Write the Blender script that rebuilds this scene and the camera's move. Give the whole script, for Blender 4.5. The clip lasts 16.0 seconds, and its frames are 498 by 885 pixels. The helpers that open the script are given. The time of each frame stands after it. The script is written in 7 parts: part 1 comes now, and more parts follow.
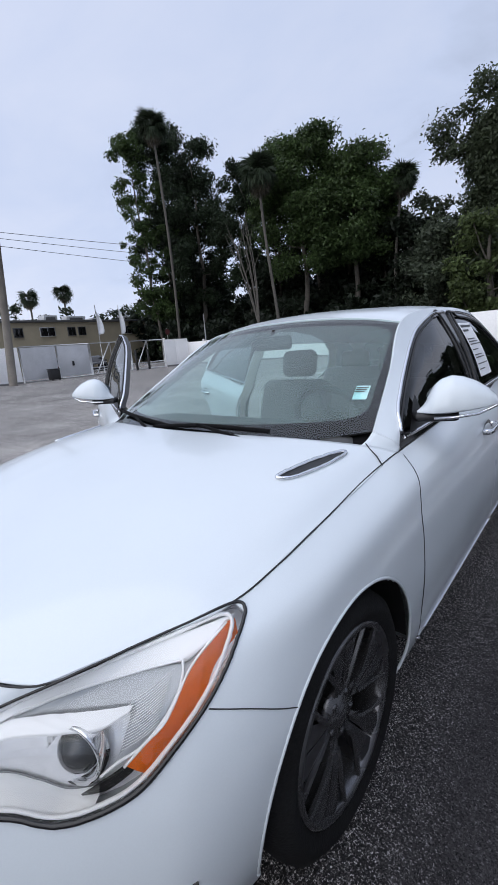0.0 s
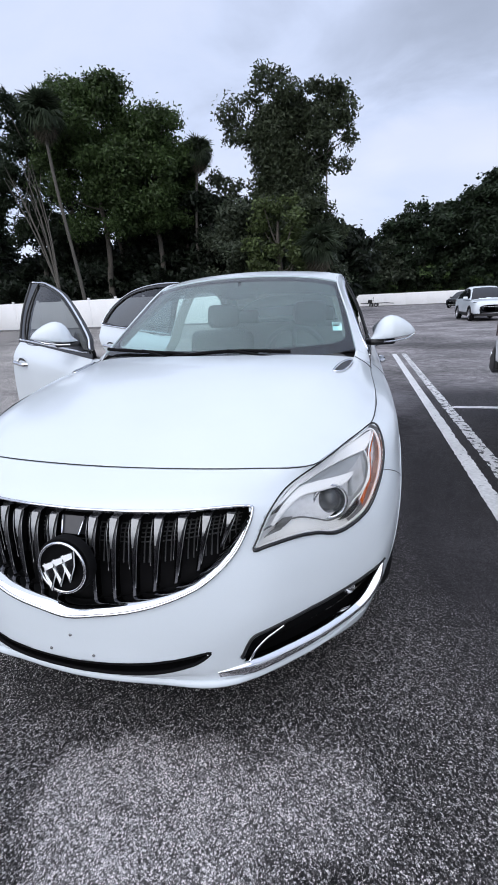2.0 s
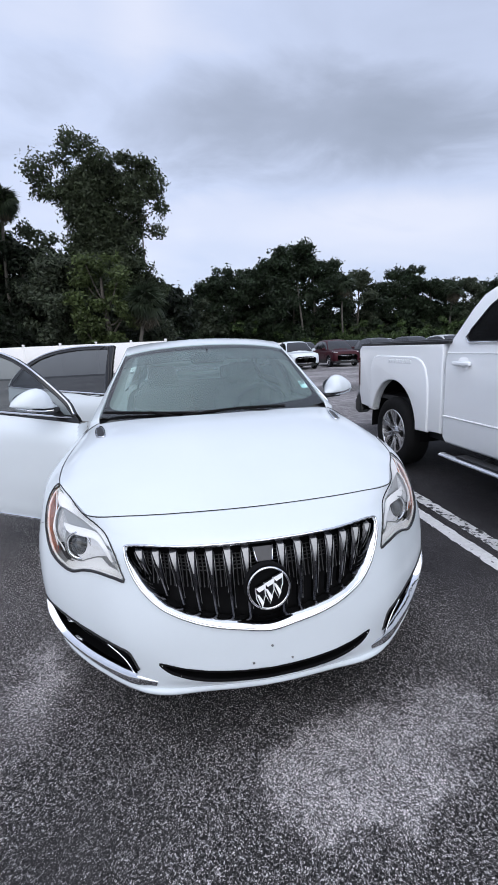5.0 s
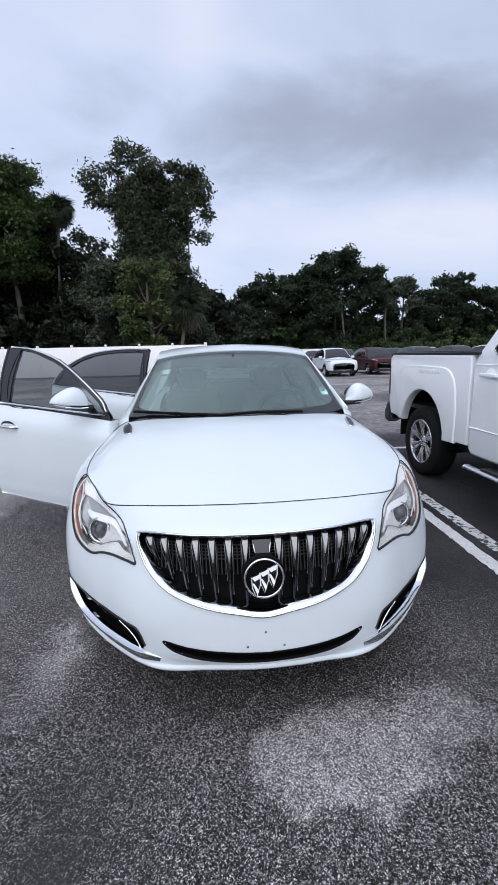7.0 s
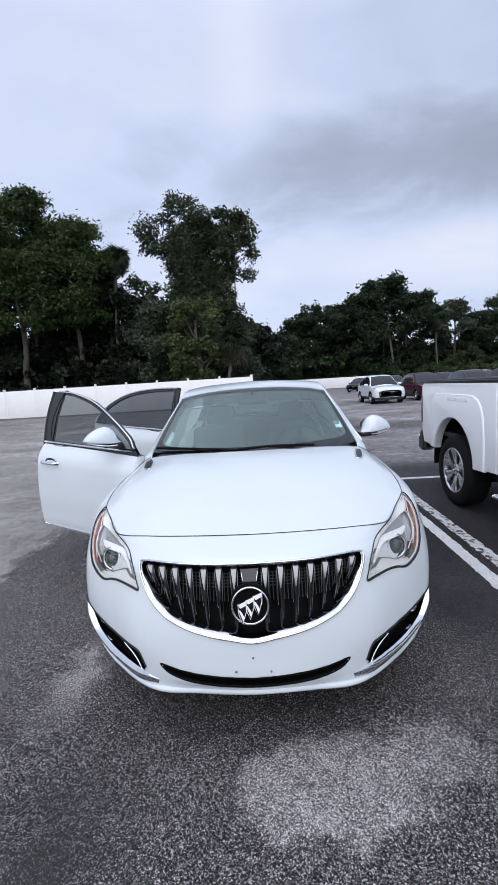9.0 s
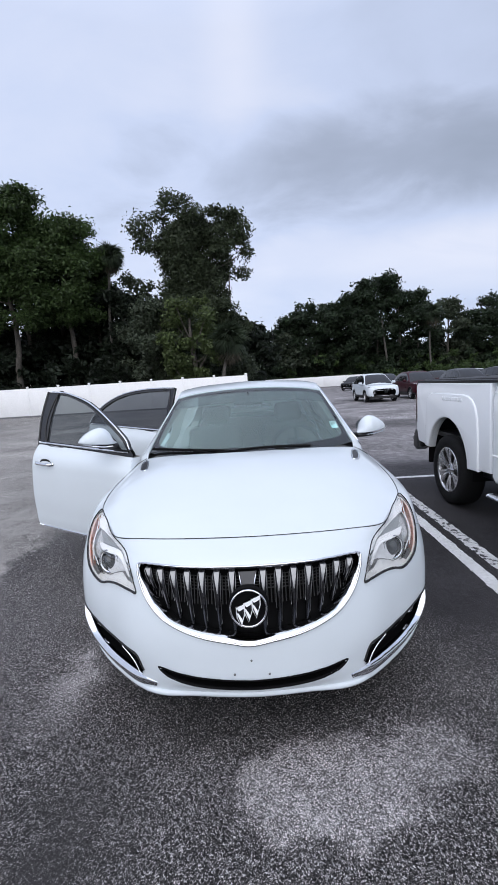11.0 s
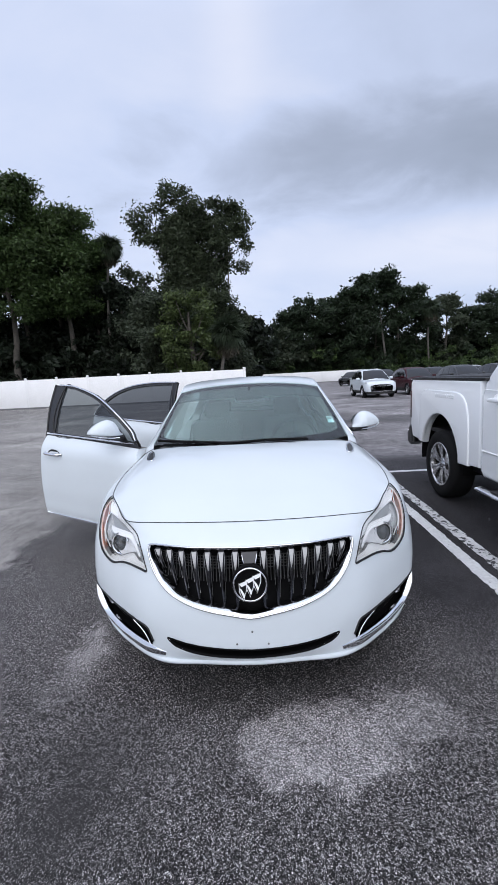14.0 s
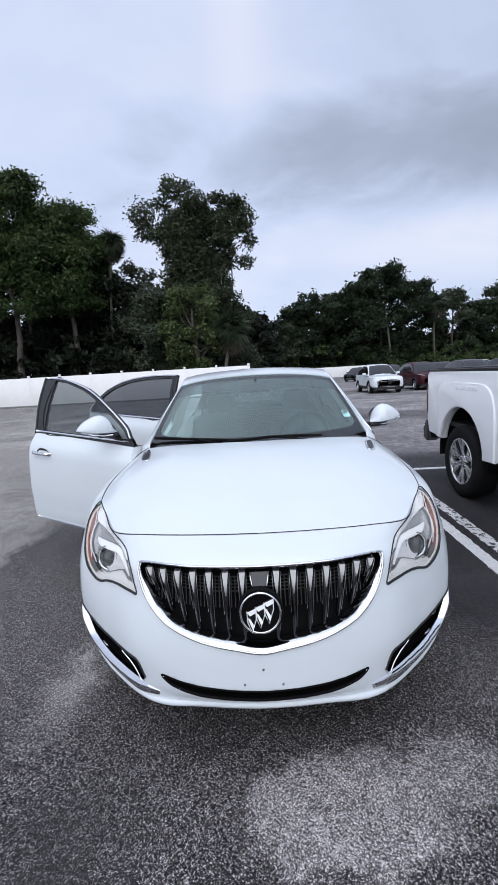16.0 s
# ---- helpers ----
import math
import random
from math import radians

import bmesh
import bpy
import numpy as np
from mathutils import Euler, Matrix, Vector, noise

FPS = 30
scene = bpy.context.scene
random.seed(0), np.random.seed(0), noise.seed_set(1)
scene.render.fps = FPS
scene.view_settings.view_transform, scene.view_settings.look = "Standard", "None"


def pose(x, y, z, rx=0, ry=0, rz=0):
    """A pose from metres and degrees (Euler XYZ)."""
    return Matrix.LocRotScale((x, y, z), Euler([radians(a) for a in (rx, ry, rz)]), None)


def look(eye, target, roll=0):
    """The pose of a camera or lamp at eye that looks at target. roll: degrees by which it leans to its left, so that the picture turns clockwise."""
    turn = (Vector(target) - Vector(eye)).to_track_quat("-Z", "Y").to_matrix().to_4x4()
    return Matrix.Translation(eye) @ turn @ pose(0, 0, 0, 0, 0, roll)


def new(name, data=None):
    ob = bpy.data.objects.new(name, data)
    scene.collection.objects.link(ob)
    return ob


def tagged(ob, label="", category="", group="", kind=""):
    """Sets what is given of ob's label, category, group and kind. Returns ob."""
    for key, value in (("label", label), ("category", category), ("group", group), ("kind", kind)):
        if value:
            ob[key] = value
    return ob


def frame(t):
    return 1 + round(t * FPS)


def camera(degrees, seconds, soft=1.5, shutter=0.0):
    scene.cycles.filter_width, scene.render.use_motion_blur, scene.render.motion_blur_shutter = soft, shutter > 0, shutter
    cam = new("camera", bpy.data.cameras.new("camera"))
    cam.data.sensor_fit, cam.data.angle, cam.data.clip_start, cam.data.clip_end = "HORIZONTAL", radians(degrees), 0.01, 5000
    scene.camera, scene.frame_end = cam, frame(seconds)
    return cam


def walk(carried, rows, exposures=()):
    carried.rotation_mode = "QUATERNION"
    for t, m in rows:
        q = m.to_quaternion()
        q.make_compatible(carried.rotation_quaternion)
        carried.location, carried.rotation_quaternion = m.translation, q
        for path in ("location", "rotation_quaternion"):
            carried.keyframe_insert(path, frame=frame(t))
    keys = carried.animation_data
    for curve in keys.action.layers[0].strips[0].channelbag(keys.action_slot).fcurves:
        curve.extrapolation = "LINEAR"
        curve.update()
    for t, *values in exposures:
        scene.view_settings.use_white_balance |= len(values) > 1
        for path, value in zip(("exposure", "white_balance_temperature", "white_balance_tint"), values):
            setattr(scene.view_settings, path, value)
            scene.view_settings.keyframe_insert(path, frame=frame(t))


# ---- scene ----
cam = camera(61.5, 16.0)
METRES, EYE, TILT, LEAN, TURN = 8.0, 1.5, 0.0, 0.0, 0.0
PATH = [
    (0, (1.333, 0.007, 1.319), (0.062, 1.485, 0.87), -4.9),
    (0.1, (1.335, -0.044, 1.308), (0.105, 1.457, 0.824), -4.0),
    (0.3, (1.28, -0.146, 1.222), (0.129, 1.38, 0.633), -2.6),
    (0.5, (1.21, -0.246, 1.155), (0.129, 1.267, 0.417), -2.1),
    (0.6, (1.163, -0.289, 1.14), (0.147, 1.226, 0.32), -1.2),
    (1, (1.101, -0.494, 1.145), (0.202, 1.095, 0.328), -1.2),
    (1.5, (1.003, -0.812, 1.242), (0.3, 0.933, 0.562), -2.0),
    (2, (0.734, -0.976, 1.244), (0.261, 0.865, 0.621), -2.6),
    (2.5, (0.463, -1.062, 1.264), (0.238, 0.832, 0.665), -2.9),
    (3, (0.283, -1.274, 1.314), (0.276, 0.646, 0.756), -2.8),
    (3.5, (0.097, -1.358, 1.33), (0.253, 0.568, 0.815), -2.8),
    (4, (-0.188, -1.334, 1.319), (0.1, 0.591, 0.86), -2.2),
    (4.2, (-0.246, -1.359, 1.367), (0.069, 0.564, 0.914), -2.9),
    (6.3, (-0.212, -1.419, 1.386), (0.078, 0.514, 0.96), -1.6),
    (6.5, (-0.186, -1.434, 1.388), (0.062, 0.504, 0.96), -1.6),
    (7, (-0.145, -1.529, 1.386), (0.002, 0.423, 0.975), -1.4),
    (7.5, (-0.099, -1.643, 1.413), (-0.035, 0.321, 1.038), -1.6),
    (8, (-0.002, -1.642, 1.421), (-0.011, 0.33, 1.093), -2.1),
    (8.5, (0.076, -1.611, 1.409), (0.015, 0.367, 1.124), -2.7),
    (9, (0.097, -1.67, 1.429), (0.013, 0.31, 1.166), -3.5),
    (11.5, (0.074, -1.664, 1.447), (0.022, 0.316, 1.166), -3.4),
    (12, (0.056, -1.563, 1.43), (0.001, 0.414, 1.13), -3.1),
    (12.5, (0.05, -1.558, 1.42), (-0.012, 0.415, 1.101), -3.0),
    (13, (0.046, -1.642, 1.435), (-0.017, 0.331, 1.111), -3.0),
    (13.5, (0.04, -1.769, 1.454), (-0.015, 0.205, 1.139), -2.9),
    (14, (0.065, -1.826, 1.461), (0.018, 0.151, 1.16), -2.9),
    (14.5, (0.08, -1.809, 1.456), (0.037, 0.169, 1.166), -2.9),
    (15, (0.071, -1.704, 1.445), (0.02, 0.274, 1.152), -3.1),
    (15.5, (0.053, -1.58, 1.444), (-0.011, 0.395, 1.136), -3.4),
    (16, (0.041, -1.509, 1.414), (-0.028, 0.465, 1.1), -3.3),
]
walk(cam, [(t, look(eye, target, roll)) for t, eye, target, roll in PATH], [(0.0, 0.08), (0.5, 0.20), (1.0, 0.28), (2.5, 0.28), (7.0, 0.20), (16.0, 0.20)])


# ---- world and light ----
SUN_AZ, SUN_EL = 190.0, 45.0


def build_world():
    w = bpy.data.worlds.new("overcast_sky")
    scene.world = w
    w.use_nodes = True
    nt = w.node_tree
    nt.nodes.clear()
    N, L = nt.nodes.new, nt.links.new
    out, bg = N("ShaderNodeOutputWorld"), N("ShaderNodeBackground")
    L(bg.outputs[0], out.inputs[0])
    sky = N("ShaderNodeTexSky")
    sky.sky_type, sky.sun_disc = "NISHITA", False
    sky.sun_elevation, sky.sun_rotation = radians(SUN_EL), radians(SUN_AZ)
    dim = N("ShaderNodeVectorMath")
    dim.operation = "SCALE"
    dim.inputs["Scale"].default_value = 0.09
    L(sky.outputs[0], dim.inputs[0])
    co = N("ShaderNodeTexCoord")
    sep = N("ShaderNodeSeparateXYZ")
    L(co.outputs["Generated"], sep.inputs[0])
    # the cloud deck: a flat layer seen from below
    up = N("ShaderNodeMath")
    up.operation = "MAXIMUM"
    L(sep.outputs[2], up.inputs[0])
    up.inputs[1].default_value = 0.0
    add = N("ShaderNodeMath")
    add.operation = "ADD"
    L(up.outputs[0], add.inputs[0])
    add.inputs[1].default_value = 0.22
    div = N("ShaderNodeVectorMath")
    div.operation = "DIVIDE"
    comb = N("ShaderNodeCombineXYZ")
    for k in range(3):
        L(add.outputs[0], comb.inputs[k])
    L(co.outputs["Generated"], div.inputs[0])
    L(comb.outputs[0], div.inputs[1])
    mp = N("ShaderNodeMapping")
    mp.inputs["Location"].default_value = (2.89, 1.56, 0)
    mp.inputs["Scale"].default_value = (0.62, 0.85, 0.0)
    L(div.outputs[0], mp.inputs[0])
    n1 = N("ShaderNodeTexNoise")
    n1.inputs["Scale"].default_value, n1.inputs["Detail"].default_value, n1.inputs["Roughness"].default_value = 1.25, 5.0, 0.48
    n1.inputs["Distortion"].default_value = 0.25
    L(mp.outputs[0], n1.inputs["Vector"])

    def calc(kind, p, q):
        t = N("ShaderNodeMath")
        t.operation = kind
        for k, x in enumerate((p, q)):
            if isinstance(x, (int, float)):
                t.inputs[k].default_value = x
            else:
                L(x, t.inputs[k])
        return t.outputs[0]

    def span(v, a, c, lo, hi):
        r = N("ShaderNodeMapRange")
        r.interpolation_type = "SMOOTHSTEP"
        for k, x in zip(("From Min", "From Max", "To Min", "To Max"), (a, c, lo, hi)):
            r.inputs[k].default_value = x
        L(v, r.inputs["Value"])
        return r.outputs[0]

    # slopes of the direction to the north, where the heavy cloud stands
    ahead = calc("MAXIMUM", sep.outputs[1], 0.05)
    u, v = calc("DIVIDE", sep.outputs[0], ahead), calc("DIVIDE", sep.outputs[2], ahead)
    north = span(sep.outputs[1], 0.0, 0.3, 0.0, 1.0)
    n2 = N("ShaderNodeTexNoise")
    n2.inputs["Scale"].default_value, n2.inputs["Detail"].default_value, n2.inputs["Roughness"].default_value = 3.6, 6.0, 0.55
    n2.inputs["Distortion"].default_value = 0.4
    L(mp.outputs[0], n2.inputs["Vector"])
    rag = calc("SUBTRACT", n2.outputs["Fac"], 0.5)

    def bank(cu, cv, ru, rv, soft, wild):
        """A soft cloud bank: 1 in its heart, 0 outside."""
        du, dv = calc("DIVIDE", calc("SUBTRACT", u, cu), ru), calc("DIVIDE", calc("SUBTRACT", v, cv), rv)
        d = calc("SQRT", calc("ADD", calc("MULTIPLY", du, du), calc("MULTIPLY", dv, dv)), 0)
        d = calc("ADD", d, calc("MULTIPLY", rag, wild))
        return calc("MULTIPLY", span(d, 1.0 + soft, 1.0 - soft, 0.0, 1.0), north)

    heavy = calc("MAXIMUM", bank(0.42, 0.47, 0.52, 0.12, 0.75, 1.7), calc("MULTIPLY", bank(0.55, 0.66, 0.52, 0.30, 0.6, 1.5), 0.30))
    lit = calc("MAXIMUM", bank(0.52, 0.285, 0.28, 0.07, 0.8, 1.8), calc("MULTIPLY", bank(-0.01, 0.76, 0.06, 0.2, 0.9, 2.2), 0.55))
    tone = calc("ADD", calc("MULTIPLY", calc("SUBTRACT", n1.outputs["Fac"], 0.5), 0.7), 0.73)
    tone = calc("ADD", tone, calc("MULTIPLY", rag, 0.35))
    tone = calc("ADD", calc("SUBTRACT", tone, calc("MULTIPLY", heavy, 0.46)), calc("MULTIPLY", lit, 0.32))
    ramp = N("ShaderNodeValToRGB")
    el = ramp.color_ramp.elements
    el[0].position, el[0].color = 0.0, (0.30, 0.345, 0.44, 1)
    el[1].position, el[1].color = 1.0, (0.76, 0.80, 0.95, 1)
    for pos, col in ((0.30, (0.40, 0.455, 0.59, 1)), (0.65, (0.585, 0.665, 0.875, 1))):
        e = el.new(pos)
        e.color = col
    L(tone, ramp.inputs[0])
    # an overcast sky is brighter overhead
    g = N("ShaderNodeMapRange")
    g.inputs["From Min"].default_value, g.inputs["From Max"].default_value = 0.60, 1.0
    g.inputs["To Min"].default_value, g.inputs["To Max"].default_value = 0.94, 1.6
    L(sep.outputs[2], g.inputs["Value"])
    mul = N("ShaderNodeVectorMath")
    mul.operation = "SCALE"
    L(ramp.outputs[0], mul.inputs[0])
    # the deck thins out to the left and thickens to the right
    gx = N("ShaderNodeMapRange")
    for k, x in zip(("From Min", "From Max", "To Min", "To Max"), (-0.75, 0.45, 1.12, 1.0)):
        gx.inputs[k].default_value = x
    L(sep.outputs[0], gx.inputs["Value"])
    # and it is lighter towards the horizon
    gh = N("ShaderNodeMapRange")
    for k, x in zip(("From Min", "From Max", "To Min", "To Max"), (0.08, 0.34, 1.02, 1.0)):
        gh.inputs[k].default_value = x
    L(sep.outputs[2], gh.inputs["Value"])
    pr, pr2 = N("ShaderNodeMath"), N("ShaderNodeMath")
    pr.operation = pr2.operation = "MULTIPLY"
    L(g.outputs[0], pr.inputs[0])
    L(gx.outputs[0], pr.inputs[1])
    L(pr.outputs[0], pr2.inputs[0])
    L(gh.outputs[0], pr2.inputs[1])
    L(pr2.outputs[0], mul.inputs["Scale"])
    mix = N("ShaderNodeMix")
    mix.data_type = "RGBA"
    mix.inputs[0].default_value = 0.88
    L(dim.outputs[0], mix.inputs[6])
    L(mul.outputs[0], mix.inputs[7])
    L(mix.outputs[2], bg.inputs[0])
    bg.inputs[1].default_value = 1.0


build_world()
sun = new("sun", bpy.data.lights.new("sun", "SUN"))
sun.data.energy, sun.data.angle, sun.data.color = 1.6, radians(90), (1.0, 0.97, 0.93)
sun.rotation_euler = (radians(90 - SUN_EL), 0, radians(180 - SUN_AZ))

# ---- materials ----


def mat(name, col, rough=0.5, metal=0.0, var=0.12, scale=3.0, fine=60.0, fine_var=0.06, bump=0.0, bump_scale=80.0, coat=0.0, spec=0.5, island=0.0, per_object=0.0, rough_var=0.08):
    m = bpy.data.materials.new(name)
    m.use_nodes = True
    nt = m.node_tree
    N, L = nt.nodes.new, nt.links.new
    b = nt.nodes["Principled BSDF"]
    b.inputs["Roughness"].default_value, b.inputs["Metallic"].default_value = rough, metal
    b.inputs["Specular IOR Level"].default_value = spec
    b.inputs["Coat Weight"].default_value, b.inputs["Coat Roughness"].default_value = coat, 0.04
    co = N("ShaderNodeTexCoord")

    def noise_at(s, detail=4.0):
        n = N("ShaderNodeTexNoise")
        n.inputs["Scale"].default_value, n.inputs["Detail"].default_value = s, detail
        L(co.outputs["Object"], n.inputs["Vector"])
        return n.outputs["Fac"]

    def ranged(v, lo, hi):
        r = N("ShaderNodeMapRange")
        r.inputs["From Min"].default_value, r.inputs["From Max"].default_value = 0.3, 0.7
        r.inputs["To Min"].default_value, r.inputs["To Max"].default_value = lo, hi
        L(v, r.inputs["Value"])
        return r.outputs[0]

    def times(a, c):
        t = N("ShaderNodeMath")
        t.operation = "MULTIPLY"
        L(a, t.inputs[0])
        L(c, t.inputs[1])
        return t.outputs[0]

    big = noise_at(scale)
    f = times(ranged(big, 1 - var, 1 + var), ranged(noise_at(fine, 2.0), 1 - fine_var, 1 + fine_var))
    if island:
        geo = N("ShaderNodeNewGeometry")
        r = N("ShaderNodeMapRange")
        r.inputs["To Min"].default_value, r.inputs["To Max"].default_value = 1 - island, 1 + island
        L(geo.outputs["Random Per Island"], r.inputs["Value"])
        f = times(f, r.outputs[0])
    if per_object:
        oi = N("ShaderNodeObjectInfo")
        r = N("ShaderNodeMapRange")
        r.inputs["To Min"].default_value, r.inputs["To Max"].default_value = 1 - per_object, 1 + per_object
        L(oi.outputs["Random"], r.inputs["Value"])
        f = times(f, r.outputs[0])
    s = N("ShaderNodeVectorMath")
    s.operation = "SCALE"
    s.inputs[0].default_value = col
    L(f, s.inputs["Scale"])
    L(s.outputs[0], b.inputs["Base Color"])
    if rough_var:
        L(ranged(big, max(rough - rough_var, 0.02), min(rough + rough_var, 1)), b.inputs["Roughness"])
    if bump:
        bp = N("ShaderNodeBump")
        bp.inputs["Strength"].default_value, bp.inputs["Distance"].default_value = bump, 0.01
        L(noise_at(bump_scale, 5.0), bp.inputs["Height"])
        L(bp.outputs[0], b.inputs["Normal"])
    return m


def glass(name, tint, clear, rough=0.01, ior=1.5, veil=0.0):
    """A thin tinted pane: part see-through, part mirror."""
    m = bpy.data.materials.new(name)
    m.use_nodes = True
    nt = m.node_tree
    N, L = nt.nodes.new, nt.links.new
    nt.nodes.remove(nt.nodes["Principled BSDF"])
    out = nt.nodes["Material Output"]
    tr, gl, mix, lw = N("ShaderNodeBsdfTransparent"), N("ShaderNodeBsdfGlossy"), N("ShaderNodeMixShader"), N("ShaderNodeFresnel")
    tr.inputs[0].default_value = (*[c * clear for c in tint], 1)
    gl.inputs["Roughness"].default_value = rough
    gl.inputs["Color"].default_value = (1, 1, 1, 1)
    lw.inputs["IOR"].default_value = ior
    L(lw.outputs[0], mix.inputs[0])
    L(tr.outputs[0], mix.inputs[1])
    L(gl.outputs[0], mix.inputs[2])
    if veil:
        # a pale veil of light, mixed into the pane as a diffuse colour
        df, mx = N("ShaderNodeBsdfDiffuse"), N("ShaderNodeMixShader")
        df.inputs[0].default_value = (*[0.52 * c for c in tint], 1)
        nz, rg, co = N("ShaderNodeTexNoise"), N("ShaderNodeMapRange"), N("ShaderNodeTexCoord")
        nz.inputs["Scale"].default_value, nz.inputs["Detail"].default_value = 2.2, 4.0
        rg.inputs["From Min"].default_value, rg.inputs["From Max"].default_value = 0.3, 0.7
        rg.inputs["To Min"].default_value, rg.inputs["To Max"].default_value = veil * 0.7, veil * 1.3
        L(co.outputs["Object"], nz.inputs["Vector"])
        L(nz.outputs["Fac"], rg.inputs["Value"])
        L(rg.outputs[0], mx.inputs[0])
        L(mix.outputs[0], mx.inputs[1])
        L(df.outputs[0], mx.inputs[2])
        L(mx.outputs[0], out.inputs[0])
    else:
        L(mix.outputs[0], out.inputs[0])
    return m


def leaf_mat(name, col, island=0.45):
    m = mat(name, col, rough=0.55, var=0.35, scale=0.35, fine=3.0, fine_var=0.25, island=island, spec=0.25)
    nt = m.node_tree
    N, L = nt.nodes.new, nt.links.new
    b = nt.nodes["Principled BSDF"]
    tl, mx = N("ShaderNodeBsdfTranslucent"), N("ShaderNodeMixShader")
    src = b.inputs["Base Color"].links[0].from_socket
    L(src, tl.inputs[0])
    mx.inputs[0].default_value = 0.3
    L(b.outputs[0], mx.inputs[1])
    L(tl.outputs[0], mx.inputs[2])
    L(mx.outputs[0], nt.nodes["Material Output"].inputs[0])
    return m


PAINT = mat("white_paint", (0.625, 0.675, 0.71), rough=0.22, var=0.02, scale=2.0, fine=300, fine_var=0.01, coat=0.4, rough_var=0.03)
BLACK = mat("black_plastic", (0.008, 0.008, 0.009), rough=0.45, var=0.2, fine_var=0.2)
GLOSS_BLACK = mat("gloss_black", (0.008, 0.008, 0.009), rough=0.12, rough_var=0.03)
CHROME = mat("chrome", (0.72, 0.73, 0.75), rough=0.08, metal=1.0, var=0.04, fine_var=0.02, rough_var=0.03)
SILVER = mat("silver_reflector", (0.62, 0.63, 0.65), rough=0.22, metal=0.9, var=0.06, rough_var=0.05)
LAMP_WHITE = mat("lamp_white_trim", (0.93, 0.94, 0.95), rough=0.3, var=0.0, fine_var=0.0, coat=0.3, rough_var=0.0)
AMBER = mat("amber_reflector", (1.0, 0.21, 0.008), rough=0.3, var=0.03, fine=160, fine_var=0.06)
RED_LENS = mat("red_lens", (0.10, 0.006, 0.008), rough=0.15)
RUBBER = mat("tyre_rubber", (0.010, 0.010, 0.0105), rough=0.8, spec=0.15, var=0.25, scale=9, fine=120, fine_var=0.2, bump=0.3, bump_scale=160)
RIM_DARK = mat("gunmetal_alloy", (0.115, 0.115, 0.12), rough=0.24, metal=0.8, var=0.1)
RIM_BRIGHT = mat("bright_alloy", (0.6, 0.6, 0.61), rough=0.22, metal=0.95, var=0.08)
SEAT = mat("grey_seat_leather", (0.10, 0.10, 0.098), rough=0.55, var=0.1, fine=90, fine_var=0.08, bump=0.15, bump_scale=200)
DASH = mat("dark_dashboard", (0.05, 0.052, 0.052), rough=0.6, var=0.12, bump=0.1, bump_scale=300)
LINER = mat("light_headliner", (0.20, 0.198, 0.19), rough=0.9, var=0.06)
WINDSHIELD = glass("windshield_glass", (0.86, 0.97, 0.96), 0.97, 0.02, 1.55)
VEIL = glass("inner_light_veil", (0.74, 0.93, 0.91), 0.92, 0.5, 1.05, 0.21)
SHADE_BAND = glass("shade_band", (0.42, 0.42, 0.46), 0.6)
TINTED = glass("tinted_glass", (0.40, 0.43, 0.46), 0.34)
TINTED_FRONT = glass("light_tinted_glass", (0.52, 0.56, 0.56), 0.55)
CLEAR = glass("clear_lens", (0.97, 0.98, 0.99), 0.97, 0.01, 1.5)
LAMP_BOWL = mat("lamp_bowl", (0.90, 0.91, 0.93), rough=0.18, metal=0.15, var=0.03, rough_var=0.05)
LENS = mat("projector_lens", (0.03, 0.033, 0.036), rough=0.06, metal=0.0, coat=0.5, rough_var=0.02)
WALL_WHITE = mat("white_wall", (0.82, 0.82, 0.82), rough=0.7, var=0.05, scale=0.6, fine=14, fine_var=0.05, bump=0.1, bump_scale=30)
BARK = mat("bark", (0.085, 0.076, 0.064), rough=0.9, var=0.35, scale=1.5, fine=14, fine_var=0.3, bump=0.6, bump_scale=25)
PALM_BARK = mat("palm_bark", (0.082, 0.076, 0.066), rough=0.9, var=0.25, scale=1.2, fine=18, fine_var=0.3, bump=0.6, bump_scale=18)
LEAF_DARK = leaf_mat("dark_foliage", (0.021, 0.034, 0.017))
LEAF_MID = leaf_mat("green_foliage", (0.047, 0.076, 0.025))
LEAF_LIGHT = leaf_mat("light_green_foliage", (0.064, 0.088, 0.031))
LEAF_GREY = leaf_mat("grey_green_foliage", (0.052, 0.066, 0.042))
LEAF_OAK = leaf_mat("greyish_oak_foliage", (0.046, 0.060, 0.033))
# darker copy of the foliage: shade under the canopy put into the leaf colour
LEAF_SHADE = leaf_mat("painted_shade_foliage", (0.014, 0.021, 0.012))
PALM_LEAF = leaf_mat("palm_fronds", (0.040, 0.055, 0.033), 0.35)
PALM_DEAD = leaf_mat("dead_fronds", (0.085, 0.075, 0.055), 0.35)
LINE_PAINT = mat("worn_line_paint", (0.62, 0.62, 0.62), rough=0.6, var=0.1, scale=4, fine=40, fine_var=0.12)
CHIPPED = mat("chipped_line_paint", (0.58, 0.58, 0.58), rough=0.6, var=0.1, scale=4, fine=40, fine_var=0.12)


